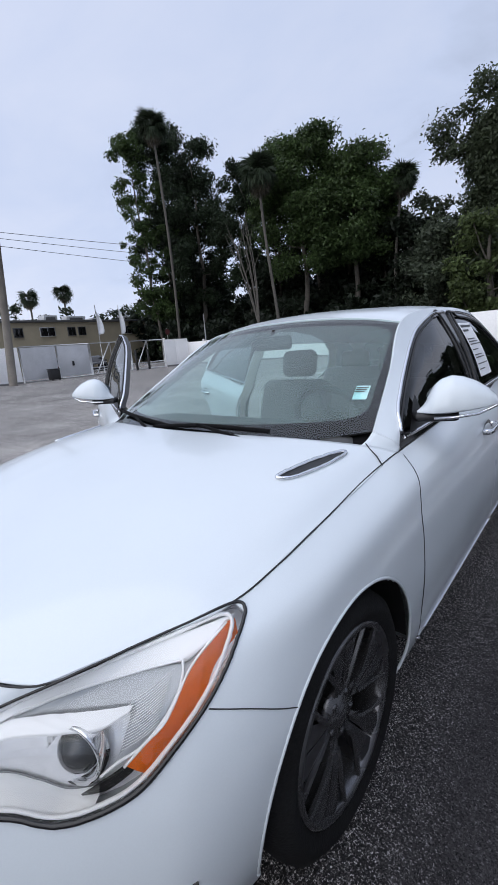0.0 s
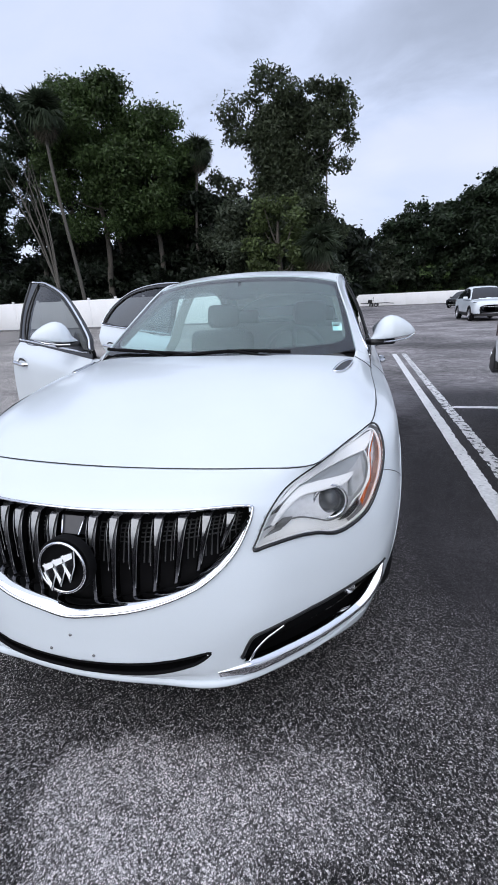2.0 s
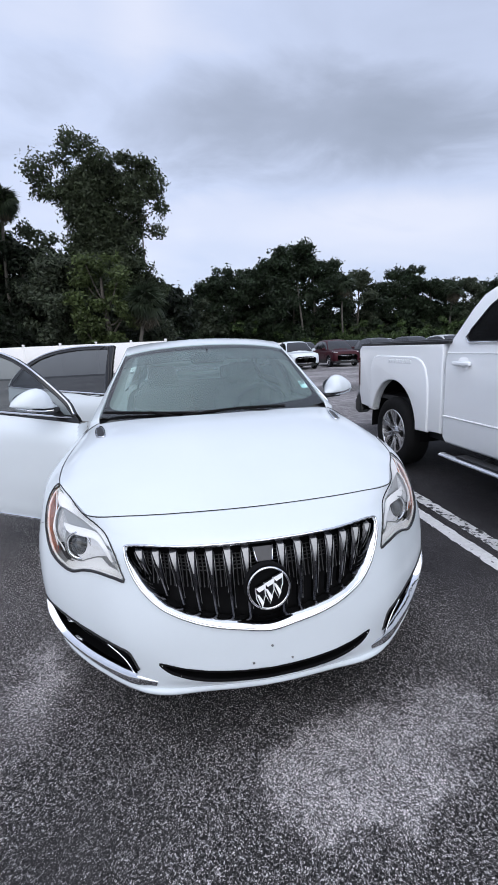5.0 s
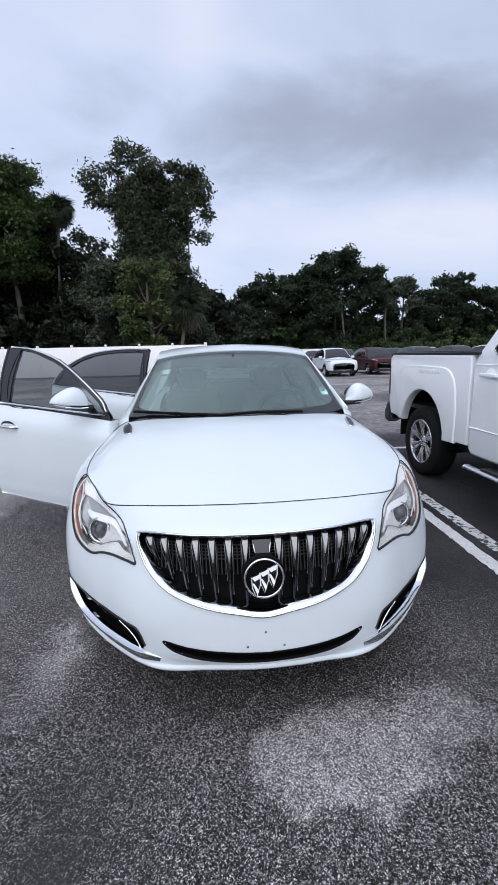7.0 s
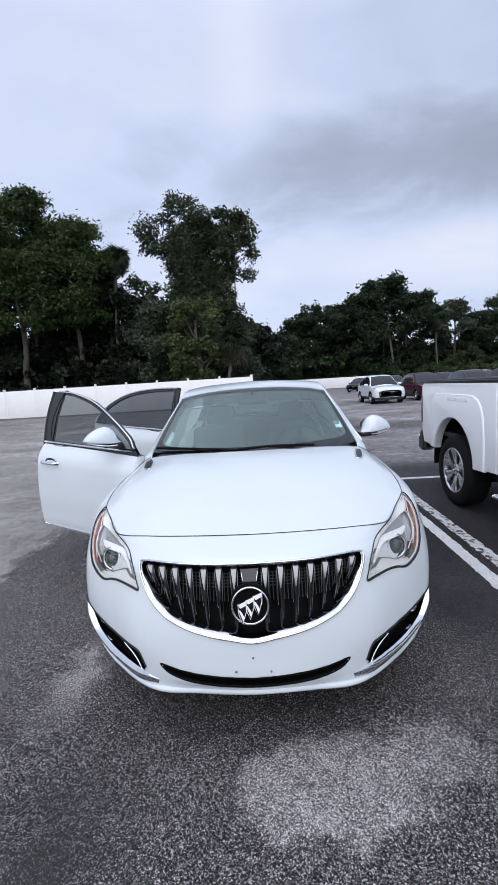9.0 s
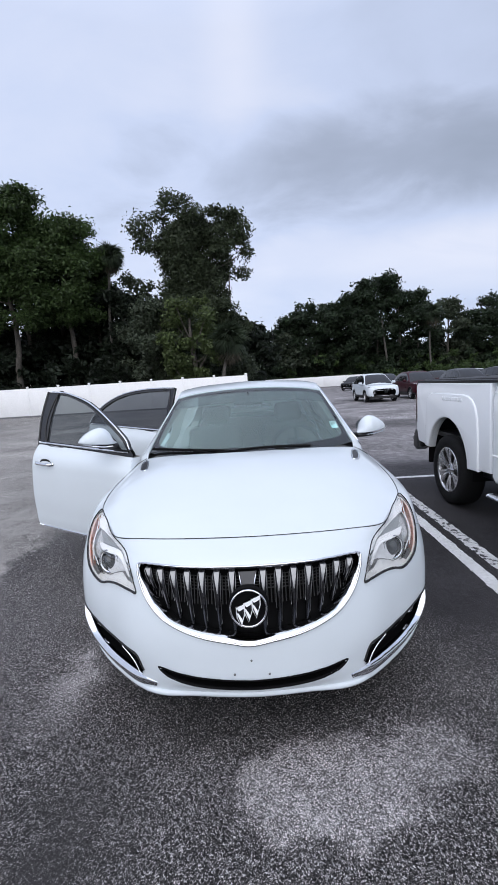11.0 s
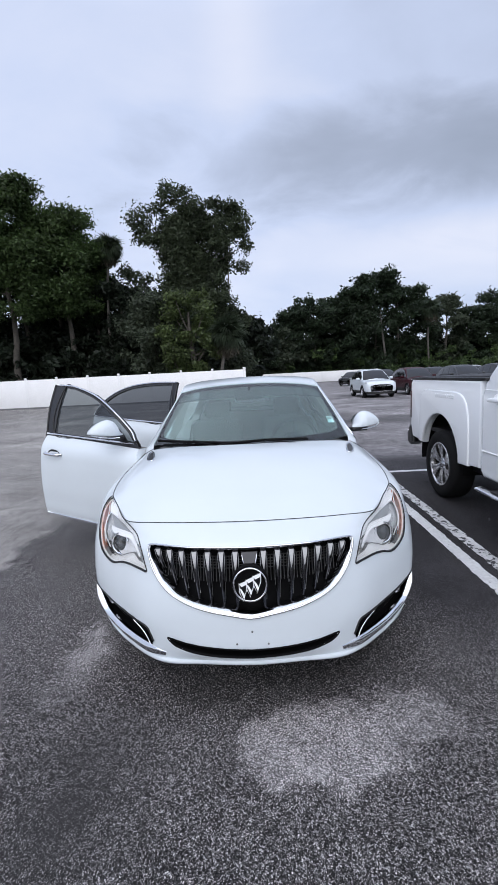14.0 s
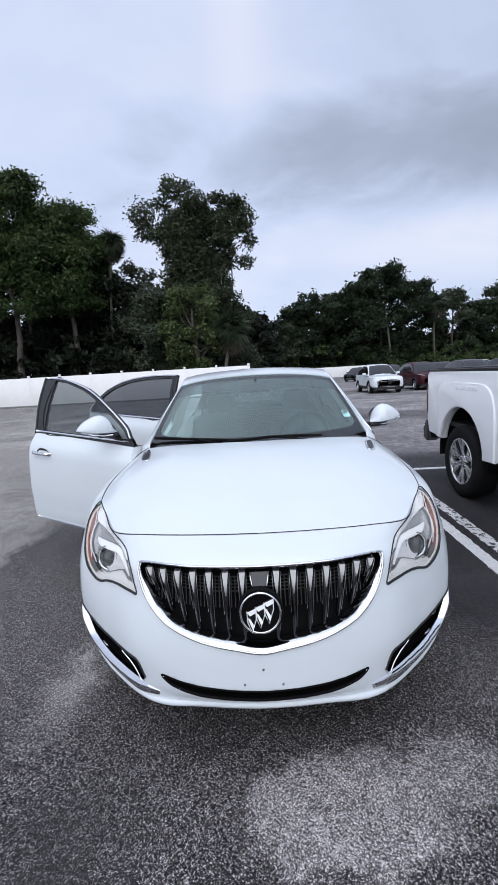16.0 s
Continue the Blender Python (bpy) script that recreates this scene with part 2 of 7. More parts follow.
def chip(m, scale, lim):
    """Lets the dark road show through where paint has flaked off."""
    nt = m.node_tree
    N, L = nt.nodes.new, nt.links.new
    b = nt.nodes["Principled BSDF"]
    src = b.inputs["Base Color"].links[0].from_socket
    co, nz, rg, mx = N("ShaderNodeTexCoord"), N("ShaderNodeTexNoise"), N("ShaderNodeMapRange"), N("ShaderNodeMix")
    nz.inputs["Scale"].default_value, nz.inputs["Detail"].default_value, nz.inputs["Roughness"].default_value = scale, 6.0, 0.65
    L(co.outputs["Object"], nz.inputs["Vector"])
    rg.inputs["From Min"].default_value, rg.inputs["From Max"].default_value = lim, lim + 0.03
    L(nz.outputs["Fac"], rg.inputs["Value"])
    mx.data_type = "RGBA"
    L(rg.outputs[0], mx.inputs[0])
    L(src, mx.inputs[6])
    mx.inputs[7].default_value = (0.03, 0.03, 0.032, 1)
    L(mx.outputs[2], b.inputs["Base Color"])


chip(LINE_PAINT, 22.0, 0.62)
chip(CHIPPED, 16.0, 0.53)

# ---- mesh helpers ----


def mesh_ob(name, verts, faces, material, parent=None, label="", smooth=True):
    me = bpy.data.meshes.new(name)
    me.from_pydata([tuple(map(float, v)) for v in verts], [], [tuple(map(int, f)) for f in faces])
    if smooth:
        me.polygons.foreach_set("use_smooth", [True] * len(me.polygons))
    me.materials.append(material)
    ob = new(name, me)
    if parent is not None:
        ob.parent = parent
    if label:
        ob["label"] = label
    return ob


def part(name, bm, material, parent=None, label="", smooth=False):
    me = bpy.data.meshes.new(name)
    bm.normal_update()
    bm.to_mesh(me)
    bm.free()
    me.polygons.foreach_set("use_smooth", [True] * len(me.polygons))
    if not smooth:
        me.set_sharp_from_angle(angle=0.62)
    me.materials.append(material)
    ob = new(name, me)
    if parent is not None:
        ob.parent = parent
    if label:
        ob["label"] = label
    return ob


def empty(name, label, category, m=None, group="", kind=""):
    ob = new(name)
    if m is not None:
        ob.matrix_basis = m
    return tagged(ob, label, category, group, kind)


def spline(pts, n, closed=False):
    """Catmull-Rom through pts, evenly by index: n points."""
    p = np.asarray(pts, float)
    k = len(p)
    if closed:
        q = np.concatenate([p[-1:], p, p[:2]])
        u = np.linspace(0, k, n, endpoint=False)
    else:
        q = np.concatenate([2 * p[:1] - p[1:2], p, 2 * p[-1:] - p[-2:-1]])
        u = np.linspace(0, k - 1, n)
    i = np.minimum(u.astype(int), (k if closed else k - 1) - 1)
    s = (u - i)[:, None]
    if p.ndim == 3:
        s = s[:, :, None]
    a, b, c, d = q[i], q[i + 1], q[i + 2], q[i + 3]
    return 0.5 * (2 * b + (c - a) * s + (2 * a - 5 * b + 4 * c - d) * s**2 + (3 * b - a - 3 * c + d) * s**3)


def net(rows, nu, nv):
    """A smooth surface through rows of points: an array nv x nu x 3."""
    r = np.array([spline(row, nu) for row in rows])
    return spline(r, nv)


def half_net(rows, nu, nv):
    """The right half of a surface that is smooth across its middle plane; rows start in the middle."""
    full = [[(-x, y, z) for x, y, z in row[:0:-1]] + list(row) for row in rows]
    return net(full, 2 * nu - 1, nv)[:, nu - 1 :]


def inside(poly, a, b):
    """Which points (a, b) lie in a polygon."""
    poly = np.asarray(poly, float)
    res = np.zeros(np.shape(a), bool)
    x0, y0 = poly[-1]
    for x1, y1 in poly:
        with np.errstate(divide="ignore", invalid="ignore"):
            cross = ((y1 > b) != (y0 > b)) & (a < (x0 - x1) * (b - y1) / (y0 - y1) + x1)
        res ^= cross
        x0, y0 = x1, y1
    return res


def sheet(name, P, material, parent, keep=None, thick=0.0, label="", flip=False):
    """A mesh of the grid P; keep: which cells stay."""
    nv, nu = P.shape[:2]
    idx = np.arange(nv * nu).reshape(nv, nu)
    q = np.stack([idx[:-1, :-1], idx[:-1, 1:], idx[1:, 1:], idx[1:, :-1]], -1).reshape(-1, 4)
    if keep is not None:
        q = q[keep.reshape(-1)]
    if flip:
        q = q[:, ::-1]
    used, inv = np.unique(q, return_inverse=True)
    ob = mesh_ob(name, P.reshape(-1, 3)[used], inv.reshape(-1, 4), material, parent, label)
    if thick:
        md = ob.modifiers.new("thickness", "SOLIDIFY")
        md.thickness, md.offset = thick, -1
    return ob


def cells(P):
    return (P[:-1, :-1] + P[1:, :-1] + P[:-1, 1:] + P[1:, 1:]) / 4


def normals(P):
    n = np.cross(np.gradient(P, axis=1), np.gradient(P, axis=0))
    return n / np.maximum(np.linalg.norm(n, axis=-1, keepdims=True), 1e-9)


def tube_data(pts, radii, sides=8, closed=False, flat=1.0):
    pts = np.asarray(pts, float)
    n = len(pts)
    radii = np.broadcast_to(np.asarray(radii, float), (n,))
    if closed:
        t = np.roll(pts, -1, 0) - np.roll(pts, 1, 0)
    else:
        t = np.gradient(pts, axis=0)
    t /= np.maximum(np.linalg.norm(t, axis=1, keepdims=True), 1e-9)
    ref = np.array([0, 0, 1.0]) if abs(t[:, 2]).mean() < 0.8 else np.array([1.0, 0, 0])
    a = np.cross(t, ref)
    a /= np.maximum(np.linalg.norm(a, axis=1, keepdims=True), 1e-9)
    b = np.cross(t, a)
    ang = np.linspace(0, 2 * np.pi, sides, endpoint=False)
    v = pts[:, None] + radii[:, None, None] * (np.cos(ang)[None, :, None] * a[:, None] + flat * np.sin(ang)[None, :, None] * b[:, None])
    faces = []
    for i in range(n if closed else n - 1):
        j = (i + 1) % n
        for k in range(sides):
            l = (k + 1) % sides
            faces.append((i * sides + k, i * sides + l, j * sides + l, j * sides + k))
    if not closed:
        faces.append(tuple(range(sides)))
        faces.append(tuple(n * sides - 1 - k for k in range(sides)))
    return v.reshape(-1, 3), faces


def tube(name, pts, radii, material, parent=None, sides=8, closed=False, label="", flat=1.0):
    v, f = tube_data(pts, radii, sides, closed, flat)
    return mesh_ob(name, v, f, material, parent, label)


def box_bm(sx, sy, sz, x=0, y=0, z=0, bevel=0.0, seg=2, bm=None, m=None):
    """A bevelled box, centred on x, y with its base at z."""
    bm = bm or bmesh.new()
    r = bmesh.ops.create_cube(bm, size=1.0)
    vs = r["verts"]
    bmesh.ops.scale(bm, vec=(sx, sy, sz), verts=vs)
    if bevel:
        es = list({e for v in vs for e in v.link_edges})
        res = bmesh.ops.bevel(bm, geom=es, offset=bevel, segments=seg, affect="EDGES", profile=0.5)
        vs = list({v for f in res["faces"] for v in f.verts} | {v for v in vs if v.is_valid})
    bmesh.ops.translate(bm, vec=(x, y, z + sz / 2), verts=vs)
    if m is not None:
        bmesh.ops.transform(bm, matrix=m, verts=vs)
    return bm


def lathe(profile, n=48, axis="x"):
    """Turns a profile of (along, radius) round an axis: verts and faces."""
    p = np.asarray(profile, float)
    ang = np.linspace(0, 2 * np.pi, n, endpoint=False)
    v = np.zeros((len(p), n, 3))
    v[..., 0] = p[:, :1]
    v[..., 1] = p[:, 1:] * np.cos(ang)
    v[..., 2] = p[:, 1:] * np.sin(ang)
    if axis == "z":
        v = v[..., [1, 2, 0]]
    if axis == "y":
        v = v[..., [1, 0, 2]]
    faces = []
    for i in range(len(p) - 1):
        for k in range(n):
            l = (k + 1) % n
            faces.append((i * n + k, i * n + l, (i + 1) * n + l, (i + 1) * n + k))
    return v.reshape(-1, 3), faces


# ---- ground ----


def ground_material():
    m = bpy.data.materials.new("asphalt")
    m.use_nodes = True
    nt = m.node_tree
    N, L = nt.nodes.new, nt.links.new
    b = nt.nodes["Principled BSDF"]
    co = N("ShaderNodeTexCoord")
    P = co.outputs["Object"]

    def noise_at(s, d=4.0, vec=P, rough=0.5):
        n = N("ShaderNodeTexNoise")
        n.inputs["Scale"].default_value, n.inputs["Detail"].default_value, n.inputs["Roughness"].default_value = s, d, rough
        L(vec, n.inputs["Vector"])
        return n.outputs["Fac"]

    def rng(v, a, c, lo, hi):
        r = N("ShaderNodeMapRange")
        for k, x in zip(("From Min", "From Max", "To Min", "To Max"), (a, c, lo, hi)):
            r.inputs[k].default_value = x
        L(v, r.inputs["Value"])
        return r.outputs[0]

    def op(kind, a, c):
        t = N("ShaderNodeMath")
        t.operation = kind
        for k, x in enumerate((a, c)):
            if isinstance(x, (int, float)):
                t.inputs[k].default_value = x
            else:
                L(x, t.inputs[k])
        return t.outputs[0]

    def stain(cx, cy, rx, ry, edge, wob):
        """A worn patch with a ragged outline: 1 inside, 0 outside."""
        mp = N("ShaderNodeMapping")
        mp.inputs["Location"].default_value = (-cx / rx, -cy / ry, 0)
        mp.inputs["Scale"].default_value = (1 / rx, 1 / ry, 0)
        L(P, mp.inputs[0])
        ln = N("ShaderNodeVectorMath")
        ln.operation = "LENGTH"
        L(mp.outputs[0], ln.inputs[0])
        d = op("ADD", ln.outputs["Value"], op("MULTIPLY", op("SUBTRACT", noise_at(5.0, 5.0), 0.5), wob))
        return rng(d, 1.0, 1.0 - edge, 0.0, 1.0)

    # stones are broken, not round: their grid is bent
    bend = N("ShaderNodeTexNoise")
    bend.inputs["Scale"].default_value, bend.inputs["Detail"].default_value = 260.0, 2.0
    L(P, bend.inputs["Vector"])
    off, add = N("ShaderNodeVectorMath"), N("ShaderNodeVectorMath")
    off.operation, add.operation = "MULTIPLY_ADD", "ADD"
    L(bend.outputs["Color"], off.inputs[0])
    off.inputs[1].default_value, off.inputs[2].default_value = (0.011, 0.011, 0), (-0.0055, -0.0055, 0)
    L(P, add.inputs[0])
    L(off.outputs[0], add.inputs[1])

    def vor(scale):
        n = N("ShaderNodeTexVoronoi")
        n.inputs["Scale"].default_value = scale
        L(add.outputs[0], n.inputs["Vector"])
        sp = N("ShaderNodeSeparateColor")
        L(n.outputs["Color"], sp.inputs[0])
        return n.outputs["Distance"], sp.outputs[0], sp.outputs[1]

    dist, pick, shade = vor(320.0)
    dist2, pick2, shade2 = vor(210.0)
    speck = dist
    wear = noise_at(0.7, 5.0)
    mott = noise_at(14.0, 4.0)
    worn = op("MAXIMUM", op("MAXIMUM", stain(0.29, -0.34, 0.36, 0.25, 0.16, 1.0), op("MULTIPLY", stain(0.66, -0.20, 0.24, 0.20, 0.35, 1.1), 0.85)), stain(-0.93, 0.30, 0.17, 0.46, 0.7, 1.4))
    # a darker strip beside the bays, where fewer pale stones show
    sx = N("ShaderNodeSeparateXYZ")
    L(P, sx.inputs[0])
    bay_strip = op("MULTIPLY", rng(op("ADD", sx.outputs[0], op("MULTIPLY", op("SUBTRACT", wear, 0.5), 0.8)), 0.75, 1.15, 0.0, 1.0), rng(op("ADD", sx.outputs[1], op("MULTIPLY", op("SUBTRACT", wear, 0.5), 1.2)), 0.0, 0.7, 0.0, 1.0))
    # painted shade on the ground below the sedan's nose: fewer bright stones show
    nose_shade = stain(0.05, 0.06, 1.05, 0.30, 0.5, 0.9)
    # every stone has its own brightness; more of them show where the binder has worn away
    uneven = op("ADD", op("SUBTRACT", wear, 0.5), op("SUBTRACT", mott, 0.5))
    power = op("MAXIMUM", op("SUBTRACT", op("SUBTRACT", op("ADD", op("ADD", 6.0, op("MULTIPLY", nose_shade, 2.2)), op("MULTIPLY", bay_strip, 1.9)), op("MULTIPLY", worn, 3.4)), op("MULTIPLY", uneven, 5.0)), 1.3)
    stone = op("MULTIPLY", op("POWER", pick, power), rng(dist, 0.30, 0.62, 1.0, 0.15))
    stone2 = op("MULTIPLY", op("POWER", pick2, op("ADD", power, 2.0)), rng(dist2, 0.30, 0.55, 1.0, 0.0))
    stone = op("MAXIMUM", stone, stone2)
    base = op("MULTIPLY", rng(wear, 0.3, 0.7, 0.007, 0.016), rng(noise_at(9.0, 4.0), 0.3, 0.7, 0.8, 1.2))
    base = op("MULTIPLY", base, rng(shade, 0.0, 1.0, 0.1, 1.9))
    base = op("MULTIPLY", base, rng(bay_strip, 0.0, 1.0, 1.0, 2.7))
    base = op("ADD", base, op("MULTIPLY", worn, 0.03))
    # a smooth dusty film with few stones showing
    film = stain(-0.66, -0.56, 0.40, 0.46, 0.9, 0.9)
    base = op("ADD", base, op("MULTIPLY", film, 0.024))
    pale = op("MAXIMUM", stain(1.25, 4.7, 0.45, 1.1, 0.9, 1.4), stain(2.75, 6.3, 0.7, 0.5, 0.8, 1.4))
    base = op("ADD", base, op("MULTIPLY", pale, 0.10))
    # far back the lot is older and greyer
    sep = N("ShaderNodeSeparateXYZ")
    L(P, sep.inputs[0])
    band = N("ShaderNodeMapping")
    band.inputs["Scale"].default_value = (0.08, 0.45, 1)
    L(P, band.inputs[0])
    streak = noise_at(1.0, 4.0, band.outputs[0])
    old = rng(op("ADD", sep.outputs[1], op("MULTIPLY", op("SUBTRACT", streak, 0.5), 9.0)), 4.3, 6.8, 0.0, 1.0)
    left = rng(op("ADD", op("MULTIPLY", sep.outputs[0], -1.0), op("ADD", op("MULTIPLY", op("SUBTRACT", streak, 0.5), 0.8), op("MULTIPLY", op("SUBTRACT", noise_at(3.0, 4.0), 0.5), 0.5))), 2.05, 2.2, 0.0, 1.0)
    old = op("MAXIMUM", old, left)
    blot = noise_at(0.55, 5.0, P, 0.6)
    grey = op("MULTIPLY", op("MULTIPLY", rng(streak, 0.3, 0.7, 0.13, 0.27), rng(blot, 0.36, 0.64, 0.55, 1.35)), rng(noise_at(55.0, 8.0, P, 0.8), 0.39, 0.61, 0.3, 1.7))
    grey = op("MULTIPLY", grey, rng(noise_at(7.0, 6.0, P, 0.7), 0.36, 0.64, 0.6, 1.4))
    # towards the gate the surface is newer and darker
    grey = op("MULTIPLY", grey, rng(op("ADD", sep.outputs[0], op("MULTIPLY", op("SUBTRACT", streak, 0.5), 6.0)), -15.0, -7.0, 0.55, 1.0))
    val = op("ADD", op("MULTIPLY", base, op("SUBTRACT", 1.0, old)), op("MULTIPLY", grey, old))
    # damp stretches across the lot
    damp = op("MAXIMUM", stain(4.8, 11.2, 4.4, 1.5, 0.7, 1.3), op("MULTIPLY", stain(2.7, 6.7, 1.7, 1.7, 0.9, 1.5), 0.55))
    val = op("MULTIPLY", val, rng(damp, 0.0, 1.0, 1.0, 0.45))
    val = op("ADD", val, op("MULTIPLY", op("MULTIPLY", stone, rng(film, 0.0, 1.0, 1.0, 0.22)), op("ADD", op("SUBTRACT", 1.15, op("MULTIPLY", bay_strip, 1.0)), op("MULTIPLY", worn, 0.28))))
    val = op("MINIMUM", val, 0.88)
    cc = N("ShaderNodeCombineColor")
    L(op("MULTIPLY", val, 1.01), cc.inputs[0])
    L(op("MULTIPLY", val, 0.957), cc.inputs[1])
    L(op("MULTIPLY", val, op("ADD", op("SUBTRACT", 0.96, op("MULTIPLY", old, 0.05)), op("MULTIPLY", bay_strip, 0.06))), cc.inputs[2])
    L(cc.outputs[0], b.inputs["Base Color"])
    L(rng(streak, 0.3, 0.7, 0.6, 0.9), b.inputs["Roughness"])
    b.inputs["Specular IOR Level"].default_value = 0.18
    bp = N("ShaderNodeBump")
    bp.inputs["Strength"].default_value, bp.inputs["Distance"].default_value = 0.8, 0.004
    L(op("SUBTRACT", op("MULTIPLY", noise_at(60.0, 3.0), 0.5), speck), bp.inputs["Height"])
    L(bp.outputs[0], b.inputs["Normal"])
    return m


def build_ground():
    s = 1500.0
    xs = [-s, -60, -35, -4, 4, 40, s]
    ys = [-s, -30, -6, 6, 30, 90, s]
    v = [(x, y, 0) for y in ys for x in xs]
    k = len(xs)
    f = [(j * k + i, j * k + i + 1, (j + 1) * k + i + 1, (j + 1) * k + i) for j in range(len(ys) - 1) for i in range(k - 1)]
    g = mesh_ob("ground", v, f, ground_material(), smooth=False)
    tagged(g, "dark worn asphalt with pale aggregate and patches", "ground", kind="structure")


def stripe(x0, y0, x1, y1, w, label, seed, paint=None):
    """A painted line with ragged, chipped edges."""
    rng = np.random.default_rng(seed)
    a, b = np.array([x0, y0]), np.array([x1, y1])
    n = max(int(np.linalg.norm(b - a) / 0.035), 6)
    t = np.linspace(0, 1, n)
    d = (b - a) / np.linalg.norm(b - a)
    side = np.array([-d[1], d[0]])
    c = a + (b - a) * t[:, None]
    l = c + side * (w / 2 + rng.normal(0, 0.004, n))[:, None]
    r = c - side * (w / 2 + rng.normal(0, 0.004, n))[:, None]
    v = [(*p, 0.004) for p in l] + [(*p, 0.004) for p in r]
    f = [(i, n + i, n + i + 1, i + 1) for i in range(n - 1)]
    ob = mesh_ob("painted_line", v, f, paint or LINE_PAINT, smooth=False)
    return tagged(ob, label, "road marking", "parking lines", "structure")


build_ground()
stripe(1.585, -6, 1.655, 9.6, 0.105, "worn white painted parking line on asphalt", 1)
stripe(1.74, -6, 1.87, 9.6, 0.105, "chipped white painted parking line on asphalt", 2, CHIPPED)
stripe(1.86, 4.25, 4.6, 4.25, 0.10, "white painted cross line on asphalt", 3)

# ---- walls round the lot ----


def fence_wall(a, b, h, step, name, label, caps=True):
    a, b = np.array(a, float), np.array(b, float)
    L = np.linalg.norm(b - a)
    ang = math.degrees(math.atan2(b[1] - a[1], b[0] - a[0]))
    root = empty(name, label, "wall", pose(a[0], a[1], 0, 0, 0, ang), kind="structure")
    n = int(round(L / step))
    st = L / n
    pan = part("panel", box_bm(st - 0.12, 0.10, h - 0.04, 0, 0, 0.02, 0.008), WALL_WHITE, root)
    pan.location = (st / 2, 0, 0)
    post = part("post", box_bm(0.13, 0.14, h, 0, 0, 0, 0.01), WALL_WHITE, root)
    cap = part("cap", box_bm(0.17, 0.17, 0.13, 0, 0, h, 0.03), WALL_WHITE, root)
    for i in range(n + 1):
        for o in (pan, post, cap):
            if (i == 0 and o is not pan) or (o is pan and i in (0, n)) or (o is cap and not caps):
                continue
            c = o.copy()
            scene.collection.objects.link(c)
            c.location = (st * i + (st / 2 if o is pan else 0), 0, 0)
    part("kerb", box_bm(L, 0.3, 0.12, L / 2, -0.1, 0, 0.02), mat(name + "_kerb", (0.16, 0.16, 0.16), rough=0.9, var=0.25), root)
    return root


WALL_Y = 30.0
fence_wall((-31.6, WALL_Y), (-0.8, WALL_Y), 2.2, 2.39, "wall_north", "smooth white boundary wall with small post caps")
fence_wall((-0.75, WALL_Y), (-1.9, 84.0), 2.2, 3.0, "wall_side", "white boundary wall running back along the lot", False)
fence_wall((-1.8, 84.1), (24.6, 84.1), 2.2, 4.0, "wall_far", "white far boundary wall below dark woods", False)


# ---- trees ----


def leaves(rng, clusters, size, per):
    """Many small bent leaf sprays in a set of clumps. clusters: rows of centre and radii."""
    V, F = [], []
    base = 0
    for c in clusters:
        n = max(int(per * (c[3] * c[4] * c[5]) ** (2 / 3)), 12)
        d = rng.normal(size=(n, 3))
        d /= np.linalg.norm(d, axis=1, keepdims=True)
        r = rng.uniform(0.2, 1.0, (n, 1)) ** 0.5
        stray = rng.uniform(size=(n, 1)) < 0.10
        r = np.where(stray, rng.uniform(1.0, 1.28, (n, 1)), r)
        ph = rng.uniform(0, 6.3, 3)
        lump = 1 + 0.28 * np.sin(3.1 * d[:, :1] + ph[0]) * np.cos(3.7 * d[:, 1:2] + ph[1]) + 0.2 * np.sin(6.0 * d[:, 2:] + ph[2])
        p = np.array(c[:3]) + d * r * lump * np.array(c[3:6])
        nor = d * 0.5 + rng.normal(size=(n, 3)) * 0.7 + np.array([0, 0, 0.35])
        nor /= np.linalg.norm(nor, axis=1, keepdims=True)
        a = np.cross(nor, rng.normal(size=(n, 3)))
        a /= np.linalg.norm(a, axis=1, keepdims=True)
        b = np.cross(nor, a)
        s = size * rng.uniform(0.5, 1.35, (n, 1))
        quad = np.stack([p - a * s, p + b * s * 0.42 + nor * s * 0.15, p + a * s, p - b * s * 0.42 + nor * s * 0.12], 1)
        V.append(quad.reshape(-1, 3))
        F.append(base + np.arange(4 * n).reshape(-1, 4))
        base += 4 * n
    return np.concatenate(V), np.concatenate(F)


def quad_ob(name, v, f, material, parent=None, label=""):
    me = bpy.data.meshes.new(name)
    me.vertices.add(len(v))
    me.vertices.foreach_set("co", v.astype(np.float32).ravel())
    me.loops.add(f.size)
    me.loops.foreach_set("vertex_index", f.astype(np.int32).ravel())
    me.polygons.add(len(f))
    me.polygons.foreach_set("loop_start", np.arange(0, f.size, f.shape[1], dtype=np.int32))
    me.update(calc_edges=True)
    me.materials.append(material)
    ob = new(name, me)
    if parent is not None:
        ob.parent = parent
    if label:
        ob["label"] = label
    return ob


def crown_clusters(rng, h, spread, low, n, flat=0.75, lean=0.0):
    """Clumps for a crown between the heights low and h, widest in the upper middle."""
    out = []
    for i in range(n):
        t = rng.uniform(0, 1)
        z = low + (h - low) * t
        w = spread * (0.45 + 0.75 * math.sin(math.pi * min(0.12 + 0.82 * t, 1)))
        a, r = rng.uniform(0, 2 * math.pi), w * math.sqrt(rng.uniform(0.02, 1)) * 0.85
        k = spread * rng.uniform(0.13, 0.36)
        out.append((r * math.cos(a) + lean * t, r * math.sin(a), min(z, h - k * flat * 0.8), k, k, k * flat))
    return out


